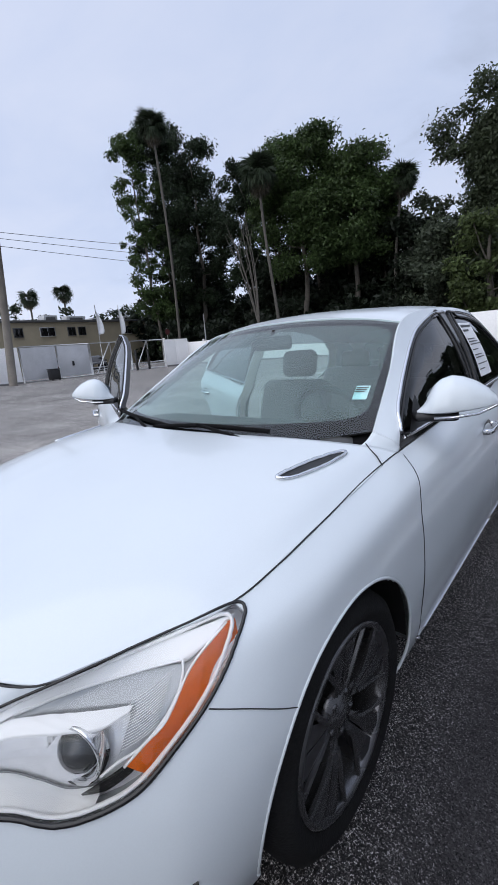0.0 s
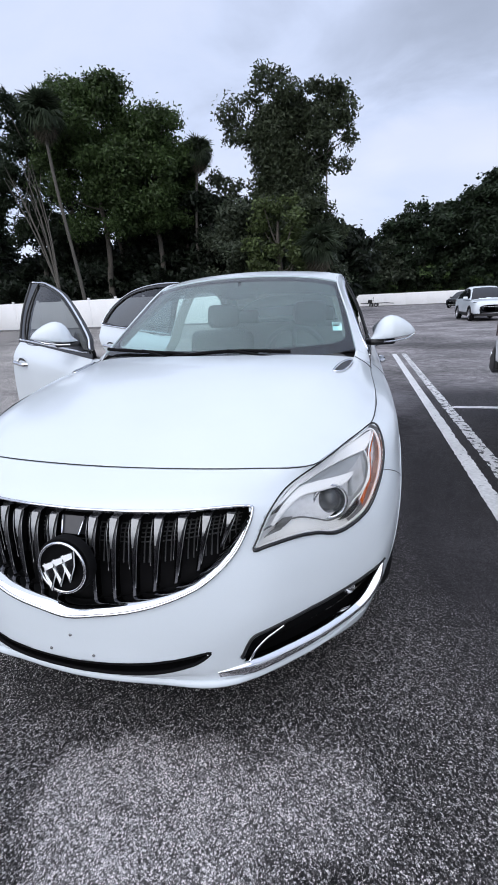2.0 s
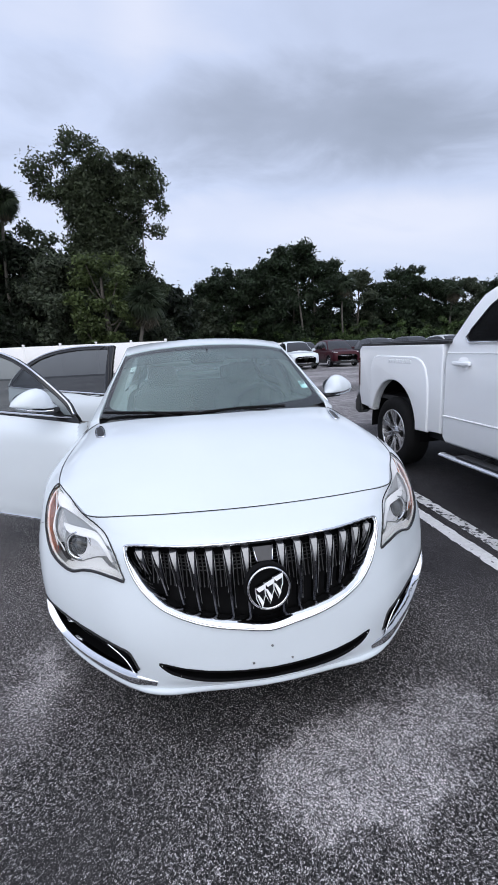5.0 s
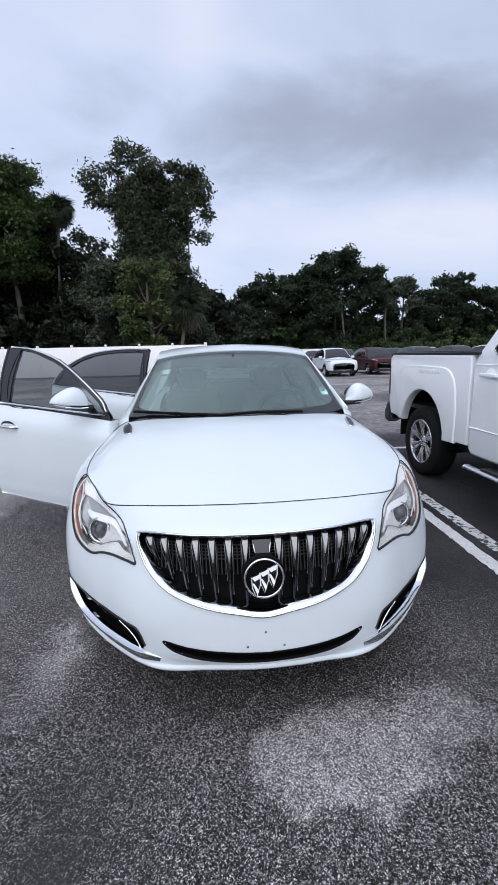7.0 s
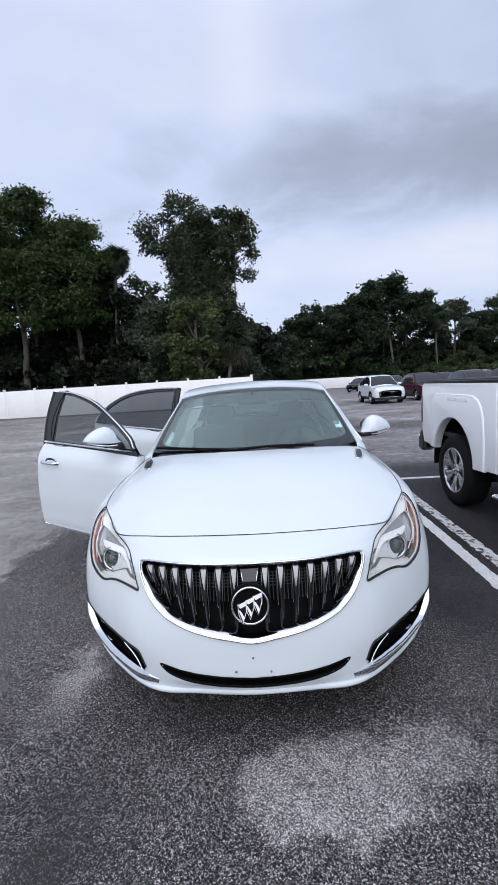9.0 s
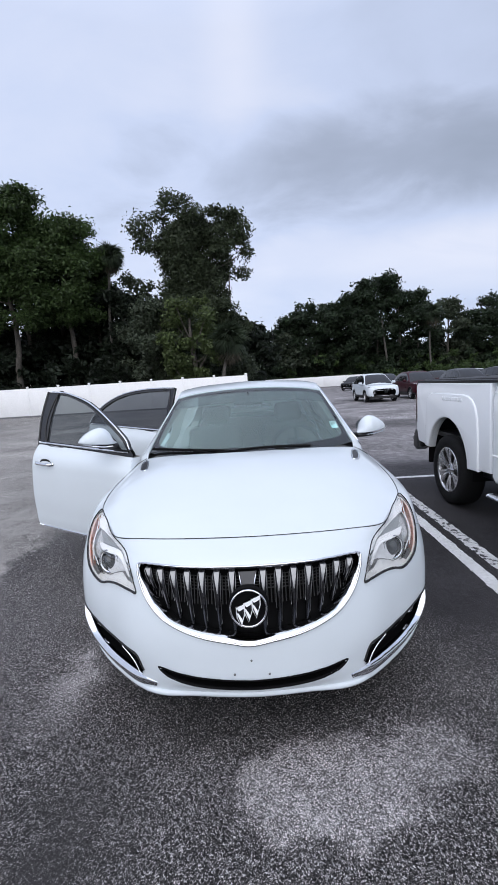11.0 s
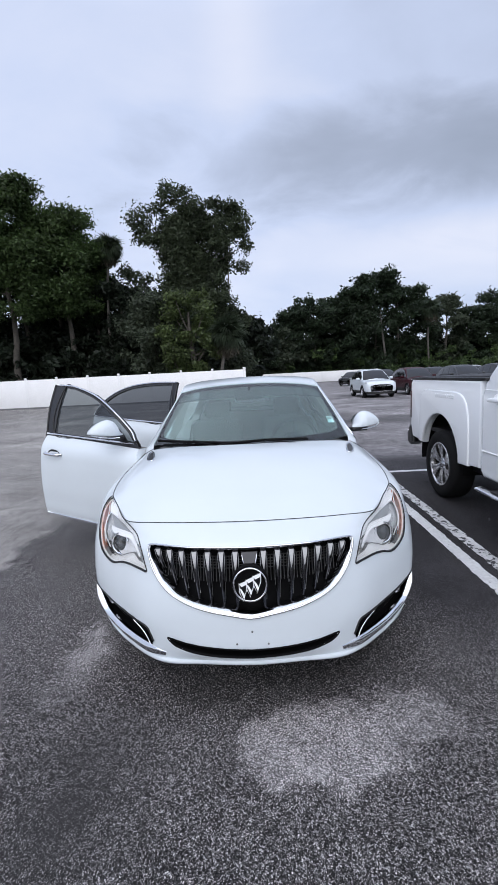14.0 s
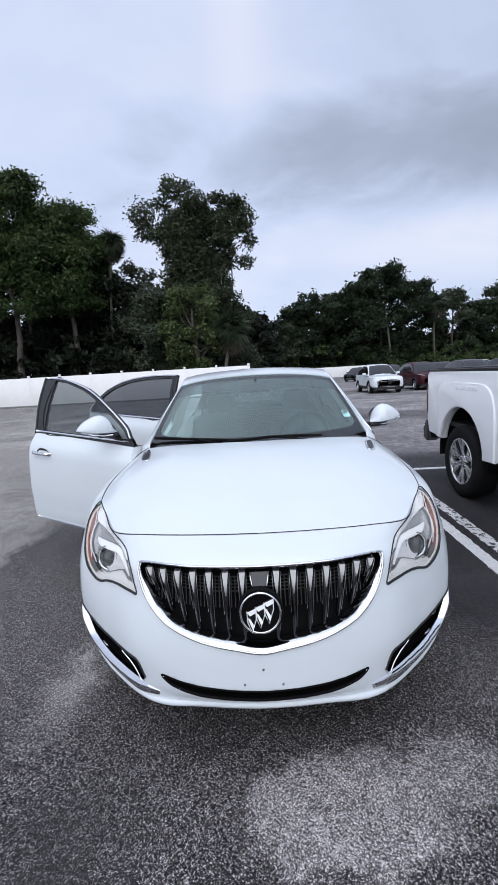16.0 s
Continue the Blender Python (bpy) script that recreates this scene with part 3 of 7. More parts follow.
def tree(x, y, h, spread, low, seed, leaf, label, n=26, size=0.185, per=470, trunk=0.34, lean=0.0, bark=None, clusters=None):
    rng = np.random.default_rng(seed)
    root = empty("tree", label, "tree", pose(x, y, 0), "trees behind the wall")
    cl = clusters or crown_clusters(rng, h, spread, low, n, lean=lean)
    top = 0.82 * h
    zz = np.linspace(0, top, 9)
    pts = np.stack([lean * zz / h + 0.15 * np.sin(zz * 0.7 + seed), 0.12 * np.cos(zz * 0.5 + seed), zz], 1)
    V, F = tube_data(pts, trunk * (1 - 0.8 * zz / top) + 0.03, 9)
    V, F = [V], [list(F)]
    off = len(V[0])
    for c in cl[:: max(len(cl) // 9, 1)]:
        z0 = min(max(c[2] - rng.uniform(1.5, 4), low * 0.5), top * 0.95)
        i = np.searchsorted(zz, z0).clip(0, 8)
        a, b = pts[i], np.array(c[:3])
        mid = (a + b) / 2 + np.array([0, 0, -0.3])
        lv, lf = tube_data(spline([a, mid, b], 6), np.linspace(trunk * 0.42 * (1 - 0.6 * z0 / top), 0.03, 6), 6)
        V.append(lv)
        F.append([tuple(k + off for k in f) for f in lf])
        off += len(lv)
    mesh_ob("trunk", np.concatenate(V), [f for s in F for f in s], bark or BARK, root)
    lv, lf = leaves(rng, cl, size, per)
    quad_ob("crown", lv, lf, leaf, root)
    return root


def fan_frond(rng, size):
    """One fan-shaped palm frond of narrow folded blades, pointing along +x and drooping."""
    V, F = [], []
    stalk = np.stack([np.linspace(0, size * 0.5, 5), np.zeros(5), -0.10 * size * np.linspace(0, 1, 5) ** 2], 1)
    hub = stalk[-1]
    for a in np.linspace(-1.75, 1.75, 15):
        ln = size * 0.72 * (1 - 0.13 * abs(a)) * rng.uniform(0.9, 1.08)
        d = np.array([math.cos(a), math.sin(a), 0])
        s = np.array([-math.sin(a), math.cos(a), 0]) * size * 0.045
        mid = hub + d * ln * 0.55 + np.array([0, 0, -0.04 * size])
        tip = hub + d * ln + np.array([0, 0, -size * rng.uniform(0.30, 0.58)])
        k = len(V)
        V += [hub, mid + s, tip, mid - s + np.array([0, 0, -0.02 * size])]
        F.append((k, k + 1, k + 2, k + 3))
    k = len(V)
    w = np.array([0, size * 0.018, 0])
    V += [stalk[0] - w, stalk[0] + w, hub + w, hub - w]
    F.append((k, k + 1, k + 2, k + 3))
    return np.array(V), np.array(F)


def palm(x, y, h, seed, label, lean=(0, 0), size=1.7, fronds=46, dead=16, radius=0.19, cat="palm tree"):
    """A cabbage palm: leaning trunk, round head of fans, a skirt of hanging dead ones."""
    rng = np.random.default_rng(seed)
    root = empty("palm_tree", label, "palm tree", pose(x, y, 0), "palms behind the wall")
    zz = np.linspace(0, 1, 14)
    pts = np.stack([lean[0] * zz**1.3 + 0.30 * np.sin(zz * 4 + seed), lean[1] * zz**1.3, h * zz], 1)
    v, f = tube_data(pts, radius * (1.15 - 0.35 * zz) * (1 + 0.05 * np.sin(zz * 60)), 10)
    mesh_ob("trunk", v, f, PALM_BARK, root)
    for name, count, m, lo, hi in (("crown", fronds, PALM_LEAF, -0.7, 1.3), ("dead_skirt", dead, PALM_DEAD, -1.35, -0.75)):
        V, F, base = [], [], 0
        for i in range(count):
            fv, ff = fan_frond(rng, size * rng.uniform(0.85, 1.15))
            e, a = rng.uniform(lo, hi), rng.uniform(0, 2 * math.pi)
            fv = fv @ np.array(Euler((rng.uniform(-0.5, 0.5), -e, a)).to_matrix()).T + pts[-1]
            V.append(fv)
            F.append(ff + base)
            base += len(fv)
        if count:
            quad_ob(name, np.concatenate(V), np.concatenate(F), m, root)
    return root


def at(az, dist_y):
    """The plan place seen from the lot's near end in a direction (degrees to the left of +y) at a depth."""
    return -math.tan(radians(az)) * (dist_y + 1.0) + 0.3, dist_y


def top(az, y, el):
    return 1.4 + math.tan(radians(el)) * (y + 1.0) / math.cos(radians(az))


# the tall trees behind the wall, from the gate round to the corner
for az, y, el, spread, low, leaf, n, label, seed in (
    (49.4, 38, 25.0, 3.4, 5.5, LEAF_MID, 28, "ragged green broadleaf tree behind the gate", 11),
    (47.4, 43, 25.0, 4.6, 6.0, LEAF_DARK, 34, "tall dark green narrow tree behind the white wall", 12),
    (43.4, 43, 23.6, 4.2, 6.0, LEAF_DARK, 30, "dark broadleaf tree with hanging branches", 13),
    (37.2, 45, 20.8, 4.2, 9.0, LEAF_DARK, 28, "dark shaded tree among palms", 14),
    (30.0, 41, 22.7, 5.0, 9.0, LEAF_MID, 40, "big rounded green oak behind the wall", 15),
    (23.8, 43, 20.5, 4.6, 9.0, LEAF_MID, 32, "rounded green oak with lighter top", 16),
    (21.5, 46, 17.6, 3.2, 5.0, LEAF_DARK, 22, "dark slender tree behind the wall", 17),
    (12.6, 39, 11.8, 3.8, 1.5, LEAF_GREY, 26, "low grey-green tree with drooping twigs", 18),
    (8.8, 36, 12.4, 2.7, 1.4, LEAF_LIGHT, 22, "small bright green tree by the wall", 19),
    (4.0, 40, 8.2, 2.6, 1.0, LEAF_GREY, 18, "low grey-green shrubby tree by the wall corner", 20),
):
    x, yy = at(az, y)
    h = top(az, y, el) - 0.5
    tree(x, yy, h, spread, low, seed, leaf, label, n=int(n * 2.7), lean=-2.6 if seed == 11 else 0.0, trunk=0.2 if seed == 11 else 0.34)

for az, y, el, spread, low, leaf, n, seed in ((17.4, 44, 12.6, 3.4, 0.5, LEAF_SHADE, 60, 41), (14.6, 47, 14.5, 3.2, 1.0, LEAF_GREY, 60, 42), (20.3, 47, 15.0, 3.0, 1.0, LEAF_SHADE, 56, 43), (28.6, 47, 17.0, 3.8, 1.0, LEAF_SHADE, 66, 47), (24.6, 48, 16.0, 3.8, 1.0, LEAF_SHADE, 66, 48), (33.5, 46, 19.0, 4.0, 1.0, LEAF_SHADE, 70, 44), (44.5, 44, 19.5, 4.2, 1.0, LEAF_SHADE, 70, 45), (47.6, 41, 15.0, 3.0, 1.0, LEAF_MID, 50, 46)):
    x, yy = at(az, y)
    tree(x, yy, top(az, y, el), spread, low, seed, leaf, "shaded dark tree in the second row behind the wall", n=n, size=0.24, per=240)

# the great oak, with a ragged head and a bare stem on one side
x, y = at(7.6, 46)
h = top(9.8, 46, 23.4)
OAK = [(-2.2, 0, h - 1.0, 1.5, 1.5, 0.9), (-5.7, 0, h - 3.2, 1.6, 1.6, 1.2), (-5.6, 0.5, h - 4.7, 1.2, 1.0, 1.1), (-2.6, 0, h - 0.2, 0.8, 0.8, 0.8), (-4.1, 0, h - 5.2, 1.2, 1.2, 1.0)]
orng = np.random.default_rng(77)
for i in range(150):
    t = orng.uniform(0, 1)
    z = 3.5 + (h - 5.6) * t
    w = 4.5 + 0.6 * math.sin(math.pi * t)
    a, r = orng.uniform(0, 2 * math.pi), w * math.sqrt(orng.uniform(0, 1)) * 0.8
    k = orng.uniform(0.45, 1.15)
    ox = r * math.cos(a) + 0.5 + 0.4 * t
    if 9.5 < z < 14.0:
        ox = min(ox, 3.0 + 0.6 * math.sin(9 * z))
    OAK.append((ox, r * math.sin(a) * 0.8, z, k, k, k * 0.8))
for i in range(70):
    k = orng.uniform(1.0, 1.5)
    oz = orng.uniform(5.0, h - 3.2)
    OAK.append((orng.uniform(-3.2, 2.4 if 9.5 < oz < 14.0 else 3.8), orng.uniform(-1.5, 1.5), oz, k, k, k))
OAK += [(-3.0, 0, h - 5.5, 1.4, 1.4, 1.1), (-2.4, 0, h - 7.5, 1.5, 1.5, 1.2), (-2.9, 0, h - 9.8, 1.5, 1.5, 1.2), (-3.2, 0, h - 12.4, 1.6, 1.6, 1.2), (5.3, 0, h - 5.1, 0.8, 0.8, 0.7), (4.4, 0, h - 2.6, 1.0, 1.0, 0.8), (-3.6, 0, h - 2.2, 1.2, 1.0, 0.7), (-0.9, 0, h - 0.6, 0.8, 0.8, 0.6), (5.2, 0, h - 4.0, 1.2, 1.2, 1.3), (5.6, 0, h - 6.3, 0.9, 0.9, 0.9), (5.0, 0, h - 8.5, 1.0, 1.0, 0.7), (4.9, 0, h - 14.2, 1.0, 1.0, 1.2)]
tree(x, y, h, 5, 4, 21, LEAF_OAK, "huge grey-green oak with a ragged moss-hung crown", clusters=OAK, trunk=0.45)

for az, y, el, base_az, seed, label, size in (
    (47.6, 35, 24.6, 47.0, 31, "tall leaning cabbage palm with a round head", 1.75),
    (34.9, 34.5, 19.6, 33.6, 33, "cabbage palm with a pale curved trunk", 1.8),
    (18.6, 43, 16.6, 19.0, 34, "cabbage palm among dark oaks", 1.5),
    (4.6, 34.5, 6.2, 4.6, 35, "short shaggy cabbage palm behind the wall corner", 1.7),
):
    x, yy = at(base_az, y)
    x1, _ = at(az, y)
    palm(x, yy, top(az, y, el), seed, label, (x1 - x, 0.3), size * 0.88, fronds=95, dead=44 if seed in (33, 35) else 26, radius=0.15)


def bare_tree(x, y, h, seed, label):
    """A thin leafless tree: a short stem that forks into many pale upright branches."""
    rng = np.random.default_rng(seed)
    root = empty("bare_tree", label, "tree", pose(x, y, 0), "trees behind the wall")
    tube("stem", [(0, 0, 0), (-0.1, 0, h * 0.12), (-0.3, 0, h * 0.25)], [0.20, 0.17, 0.14], PALM_BARK, root, 8)
    for i in range(7):
        z0 = h * rng.uniform(0.14, 0.27)
        x1, z1 = -1.0 - 2.4 * i / 6 + rng.uniform(-0.3, 0.3), h * rng.uniform(0.68, 1.0)
        a, b = np.array([-0.25, 0, z0]), np.array([x1, rng.uniform(-0.5, 0.5), z1])
        p = spline([a, a * 0.45 + b * 0.55 + np.array([0.35, 0, -0.2]), b], 10)
        tube("branch", p, np.linspace(0.085, 0.02, 10), PALM_BARK, root, 6)
        for k in (5, 7):
            q = p[k] + np.array([rng.uniform(-1.1, 0.7), rng.uniform(-0.5, 0.5), rng.uniform(0.9, 1.8)])
            tube("twig", spline([p[k], (p[k] + q) / 2 + np.array([0, 0, 0.1]), q], 5), np.linspace(0.035, 0.012, 5), PALM_BARK, root, 5)
    return root


bare_tree(-23.79, 32.5, 13.3, 91, "thin leafless tree with pale forked branches behind the wall")


def woods(name, label, spots, leaf, seed, size, per):
    rng = np.random.default_rng(seed)
    cl = []
    for x, y, h, w, low, n in spots:
        cl += [(c[0] + x, c[1] + y, *c[2:]) for c in crown_clusters(rng, h, w, low, n)]
    v, f = leaves(rng, cl, size, per)
    ob = quad_ob(name, v, f, leaf)
    return tagged(ob, label, "trees", kind="stuff")


rr = np.random.default_rng(5)
# thicket behind the first row, in leaves with the canopy's shade painted in
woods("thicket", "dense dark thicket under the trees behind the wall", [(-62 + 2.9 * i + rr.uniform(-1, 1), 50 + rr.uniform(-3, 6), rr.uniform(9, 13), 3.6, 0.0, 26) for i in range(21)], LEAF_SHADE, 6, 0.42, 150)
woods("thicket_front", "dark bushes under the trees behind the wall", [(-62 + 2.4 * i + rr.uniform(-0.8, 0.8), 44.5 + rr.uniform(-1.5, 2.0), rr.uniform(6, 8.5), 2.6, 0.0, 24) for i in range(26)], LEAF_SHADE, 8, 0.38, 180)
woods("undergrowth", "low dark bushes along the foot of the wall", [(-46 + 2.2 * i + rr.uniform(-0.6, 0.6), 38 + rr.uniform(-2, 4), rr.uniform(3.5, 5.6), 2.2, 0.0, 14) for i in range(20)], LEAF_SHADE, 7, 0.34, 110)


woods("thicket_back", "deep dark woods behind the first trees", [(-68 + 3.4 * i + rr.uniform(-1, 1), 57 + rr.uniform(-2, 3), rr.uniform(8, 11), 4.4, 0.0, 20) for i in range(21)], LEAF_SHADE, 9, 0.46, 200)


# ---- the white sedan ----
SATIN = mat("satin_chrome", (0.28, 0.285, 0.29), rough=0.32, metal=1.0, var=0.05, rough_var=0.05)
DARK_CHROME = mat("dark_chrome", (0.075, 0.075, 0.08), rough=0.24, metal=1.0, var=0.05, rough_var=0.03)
MESH_GREY = mat("black_mesh", (0.035, 0.035, 0.037), rough=0.4)
MOUNT = mat("grey_badge_mount", (0.045, 0.045, 0.048), rough=0.4)
# blacker copy of the black plastic; inside recesses its colour carries the shade
PITCH = mat("black_plastic_and_shade", (0.003, 0.003, 0.0035), rough=0.85, spec=0.15)
FLUTED = mat("grey_reflector_pod", (0.42, 0.44, 0.46), rough=0.3, metal=0.3, var=0.08, fine_var=0.03)
STEEL_GREY = mat("grey_lamp_pocket", (0.22, 0.225, 0.23), rough=0.3, metal=0.4)
PILLAR_GREY = mat("grey_pillar_trim", (0.30, 0.30, 0.29), rough=0.6)
AXLE_F, AXLE_R, WHEEL_R, WHEEL_X = 0.832, 3.60, 0.338, 0.792

# The skin of the nose and front wing: rows from the sill up to the bonnet's edge, columns from the middle round to the door.
_x = [
    (0, 0.25, 0.42, 0.6, 0.74, 0.81, 0.85, 0.87, 0.88, 0.88, 0.88, 0.88),
    (0, 0.25, 0.46, 0.63, 0.77, 0.845, 0.885, 0.905, 0.91, 0.91, 0.91, 0.91),
    (0, 0.25, 0.475, 0.65, 0.79, 0.862, 0.905, 0.922, 0.925, 0.925, 0.92, 0.92),
    (0, 0.25, 0.485, 0.66, 0.795, 0.868, 0.912, 0.93, 0.932, 0.93, 0.928, 0.928),
    (0, 0.25, 0.49, 0.66, 0.79, 0.862, 0.91, 0.93, 0.93, 0.93, 0.928, 0.928),
    (0, 0.25, 0.47, 0.63, 0.77, 0.845, 0.895, 0.92, 0.925, 0.925, 0.922, 0.922),
    (0, 0.25, 0.46, 0.615, 0.745, 0.83, 0.875, 0.9, 0.905, 0.905, 0.9, 0.899),
    (0, 0.25, 0.46, 0.628, 0.73, 0.8, 0.822, 0.827, 0.826, 0.818, 0.82, 0.8235),
]
_y = [
    (-0.16, -0.14, -0.1, 0.05, 0.2, 0.32, 0.49, 0.68, 0.88, 1.1, 1.31, 1.43),
    (-0.2, -0.175, -0.08, 0.06, 0.21, 0.32, 0.49, 0.68, 0.88, 1.1, 1.31, 1.43),
    (-0.195, -0.17, -0.07, 0.08, 0.225, 0.33, 0.49, 0.68, 0.88, 1.1, 1.31, 1.43),
    (-0.178, -0.153, -0.04, 0.11, 0.245, 0.345, 0.49, 0.68, 0.88, 1.1, 1.31, 1.43),
    (-0.145, -0.12, 0.0, 0.145, 0.27, 0.365, 0.5, 0.68, 0.88, 1.1, 1.31, 1.43),
    (-0.11, -0.085, 0.02, 0.16, 0.3, 0.4, 0.53, 0.69, 0.88, 1.1, 1.31, 1.43),
    (-0.05, -0.03, 0.065, 0.19, 0.34, 0.46, 0.58, 0.71, 0.88, 1.1, 1.31, 1.43),
    (0.07, 0.088, 0.135, 0.215, 0.4, 0.535, 0.66, 0.78, 0.92, 1.11, 1.31, 1.43),
]
_z = [
    (0.235, 0.235, 0.218, 0.205, 0.195, 0.19, 0.195, 0.2, 0.2, 0.2, 0.2, 0.2),
    (0.3, 0.3, 0.3, 0.3, 0.3, 0.3, 0.3, 0.3, 0.3, 0.3, 0.3, 0.3),
    (0.4, 0.4, 0.4, 0.4, 0.4, 0.4, 0.4, 0.4, 0.4, 0.4, 0.4, 0.4),
    (0.5, 0.5, 0.5, 0.5, 0.5, 0.5, 0.5, 0.5, 0.5, 0.5, 0.5, 0.5),
    (0.6, 0.6, 0.6, 0.6, 0.6, 0.6, 0.6, 0.6, 0.6, 0.6, 0.6, 0.6),
    (0.69, 0.69, 0.69, 0.69, 0.69, 0.69, 0.7, 0.71, 0.72, 0.73, 0.74, 0.742),
    (0.748, 0.747, 0.741, 0.738, 0.75, 0.765, 0.785, 0.8, 0.82, 0.835, 0.85, 0.853),
    (0.797, 0.795, 0.788, 0.778, 0.803, 0.822, 0.848, 0.868, 0.886, 0.906, 0.924, 0.9275),
]
NOSE = half_net([list(zip(*r)) for r in zip(_x, _y, _z)], 281, 121)

# The flank from the front door to the tail, rows from sill to waist.
_st = [1.31, 2.0, 2.6, 3.2, 3.7, 4.1, 4.4, 4.56, 4.62, 4.63]
_w = [0.928, 0.93, 0.93, 0.93, 0.925, 0.90, 0.82, 0.66, 0.36, 0.0]
_belt_x = [0.822, 0.835, 0.836, 0.832, 0.81, 0.77, 0.70, 0.56, 0.32, 0.0]
_belt_z = [0.923, 0.955, 0.972, 0.99, 1.01, 1.03, 1.035, 1.03, 1.025, 1.02]
FLANK = net(
    [[(max(w - d, 0) if w else 0, y - (0.05 if w < 0.5 and d > 0.03 else 0), z) for w, y in zip(_w, _st)] for z, d in ((0.20, 0.048), (0.30, 0.018), (0.40, 0.008), (0.50, 0), (0.60, 0), (0.74, 0.006))]
    + [[(w - 0.028 if w else 0, y, 0.75 + 0.55 * (b - 0.75)) for w, y, b in zip(_w, _st, _belt_z)], list(zip(_belt_x, _st, _belt_z))],
    421,
    121,
)
# The glasshouse: from the waist to the roof's edge.
_lo = [(0.82, 1.395, 0.93), (0.83, 1.62, 0.943), (0.835, 1.95, 0.955), (0.836, 2.3, 0.963), (0.836, 2.8, 0.978), (0.83, 3.3, 0.993), (0.81, 3.7, 1.01), (0.78, 4.0, 1.027), (0.75, 4.2, 1.032)]
_hi = [(0.745, 1.345, 1.00), (0.69, 1.64, 1.18), (0.615, 1.965, 1.372), (0.622, 2.3, 1.428), (0.624, 2.8, 1.437), (0.605, 3.3, 1.408), (0.57, 3.7, 1.335), (0.60, 4.0, 1.15), (0.64, 4.2, 1.06)]
_md = [((a[0] + b[0]) / 2 + 0.022, (a[1] + b[1]) / 2, (a[2] + b[2]) / 2) for a, b in zip(_lo, _hi)]
HOUSE = net([_lo, _md, _hi], 561, 121)
ROOF = half_net(
    [
        [(0, 1.90, 1.425), (0.25, 1.91, 1.418), (0.46, 1.935, 1.398), (0.615, 1.965, 1.368)],
        [(0, 2.1, 1.462), (0.25, 2.11, 1.455), (0.47, 2.13, 1.435), (0.617, 2.15, 1.408)],
        [(0, 2.5, 1.483), (0.25, 2.5, 1.475), (0.48, 2.5, 1.460), (0.624, 2.5, 1.437)],
        [(0, 3.0, 1.475), (0.25, 3.0, 1.467), (0.47, 3.0, 1.454), (0.619, 3.0, 1.430)],
        [(0, 3.45, 1.44), (0.24, 3.45, 1.432), (0.44, 3.42, 1.41), (0.597, 3.42, 1.392)],
        [(0, 3.68, 1.40), (0.24, 3.68, 1.392), (0.42, 3.68, 1.37), (0.57, 3.70, 1.335)],
    ],
    61,
    91,
)
SCREEN_ROWS = [
    [(0, 1.10, 0.965), (0.28, 1.13, 0.968), (0.55, 1.22, 0.98), (0.745, 1.345, 1.00)],
    [(0, 1.50, 1.21), (0.26, 1.52, 1.207), (0.50, 1.575, 1.20), (0.685, 1.65, 1.182)],
    [(0, 1.90, 1.425), (0.25, 1.91, 1.418), (0.46, 1.935, 1.398), (0.615, 1.965, 1.368)],
]
SCREEN = half_net(SCREEN_ROWS, 61, 41)
BONNET = half_net(
    [
        [(0, 0.07, 0.798), (0.25, 0.088, 0.796), (0.46, 0.135, 0.789), (0.56, 0.175, 0.783), (0.628, 0.215, 0.778)],
        [(0, 0.30, 0.868), (0.25, 0.31, 0.866), (0.49, 0.34, 0.852), (0.64, 0.375, 0.826), (0.722, 0.385, 0.801)],
        [(0, 0.60, 0.938), (0.26, 0.60, 0.935), (0.51, 0.60, 0.915), (0.70, 0.575, 0.872), (0.803, 0.54, 0.823)],
        [(0, 0.90, 0.985), (0.27, 0.90, 0.982), (0.53, 0.89, 0.965), (0.73, 0.86, 0.925), (0.827, 0.82, 0.874)],
        [(0, 1.12, 1.002), (0.28, 1.14, 1.001), (0.55, 1.20, 0.99), (0.74, 1.28, 0.965), (0.82, 1.37, 0.928)],
    ],
    121,
    101,
)

# outlines, as seen from ahead (x, z) or from the side (y, z)
HEADLAMP = [(0.484, 0.602), (0.53, 0.605), (0.59, 0.605), (0.645, 0.595), (0.697, 0.577), (0.742, 0.582), (0.792, 0.609), (0.824, 0.662), (0.841, 0.712), (0.843, 0.762), (0.828, 0.804), (0.80, 0.8215), (0.75, 0.808), (0.70, 0.795), (0.652, 0.781), (0.592, 0.755), (0.545, 0.726), (0.513, 0.683), (0.492, 0.63)]
GRILLE = [(0.0, 0.728), (0.12, 0.729), (0.25, 0.728), (0.38, 0.723), (0.463, 0.715), (0.474, 0.70), (0.465, 0.665), (0.440, 0.612), (0.400, 0.568), (0.345, 0.533), (0.265, 0.507), (0.18, 0.488), (0.09, 0.473), (0.0, 0.460)]
INTAKE = [(0.0, 0.322), (0.12, 0.327), (0.24, 0.334), (0.33, 0.341), (0.372, 0.345), (0.380, 0.340), (0.364, 0.325), (0.335, 0.311), (0.25, 0.296), (0.12, 0.283), (0.0, 0.277)]
FOG = [(0.455, 0.3), (0.484, 0.358), (0.522, 0.368), (0.592, 0.375), (0.697, 0.384), (0.803, 0.397), (0.858, 0.407), (0.846, 0.365), (0.818, 0.318), (0.790, 0.292), (0.72, 0.270), (0.62, 0.260), (0.53, 0.258), (0.474, 0.263)]
BLADE_UP = [(0.393, 0.270), (0.46, 0.275), (0.53, 0.269), (0.62, 0.269), (0.7, 0.276), (0.765, 0.287), (0.803, 0.312), (0.834, 0.362), (0.851, 0.407)]
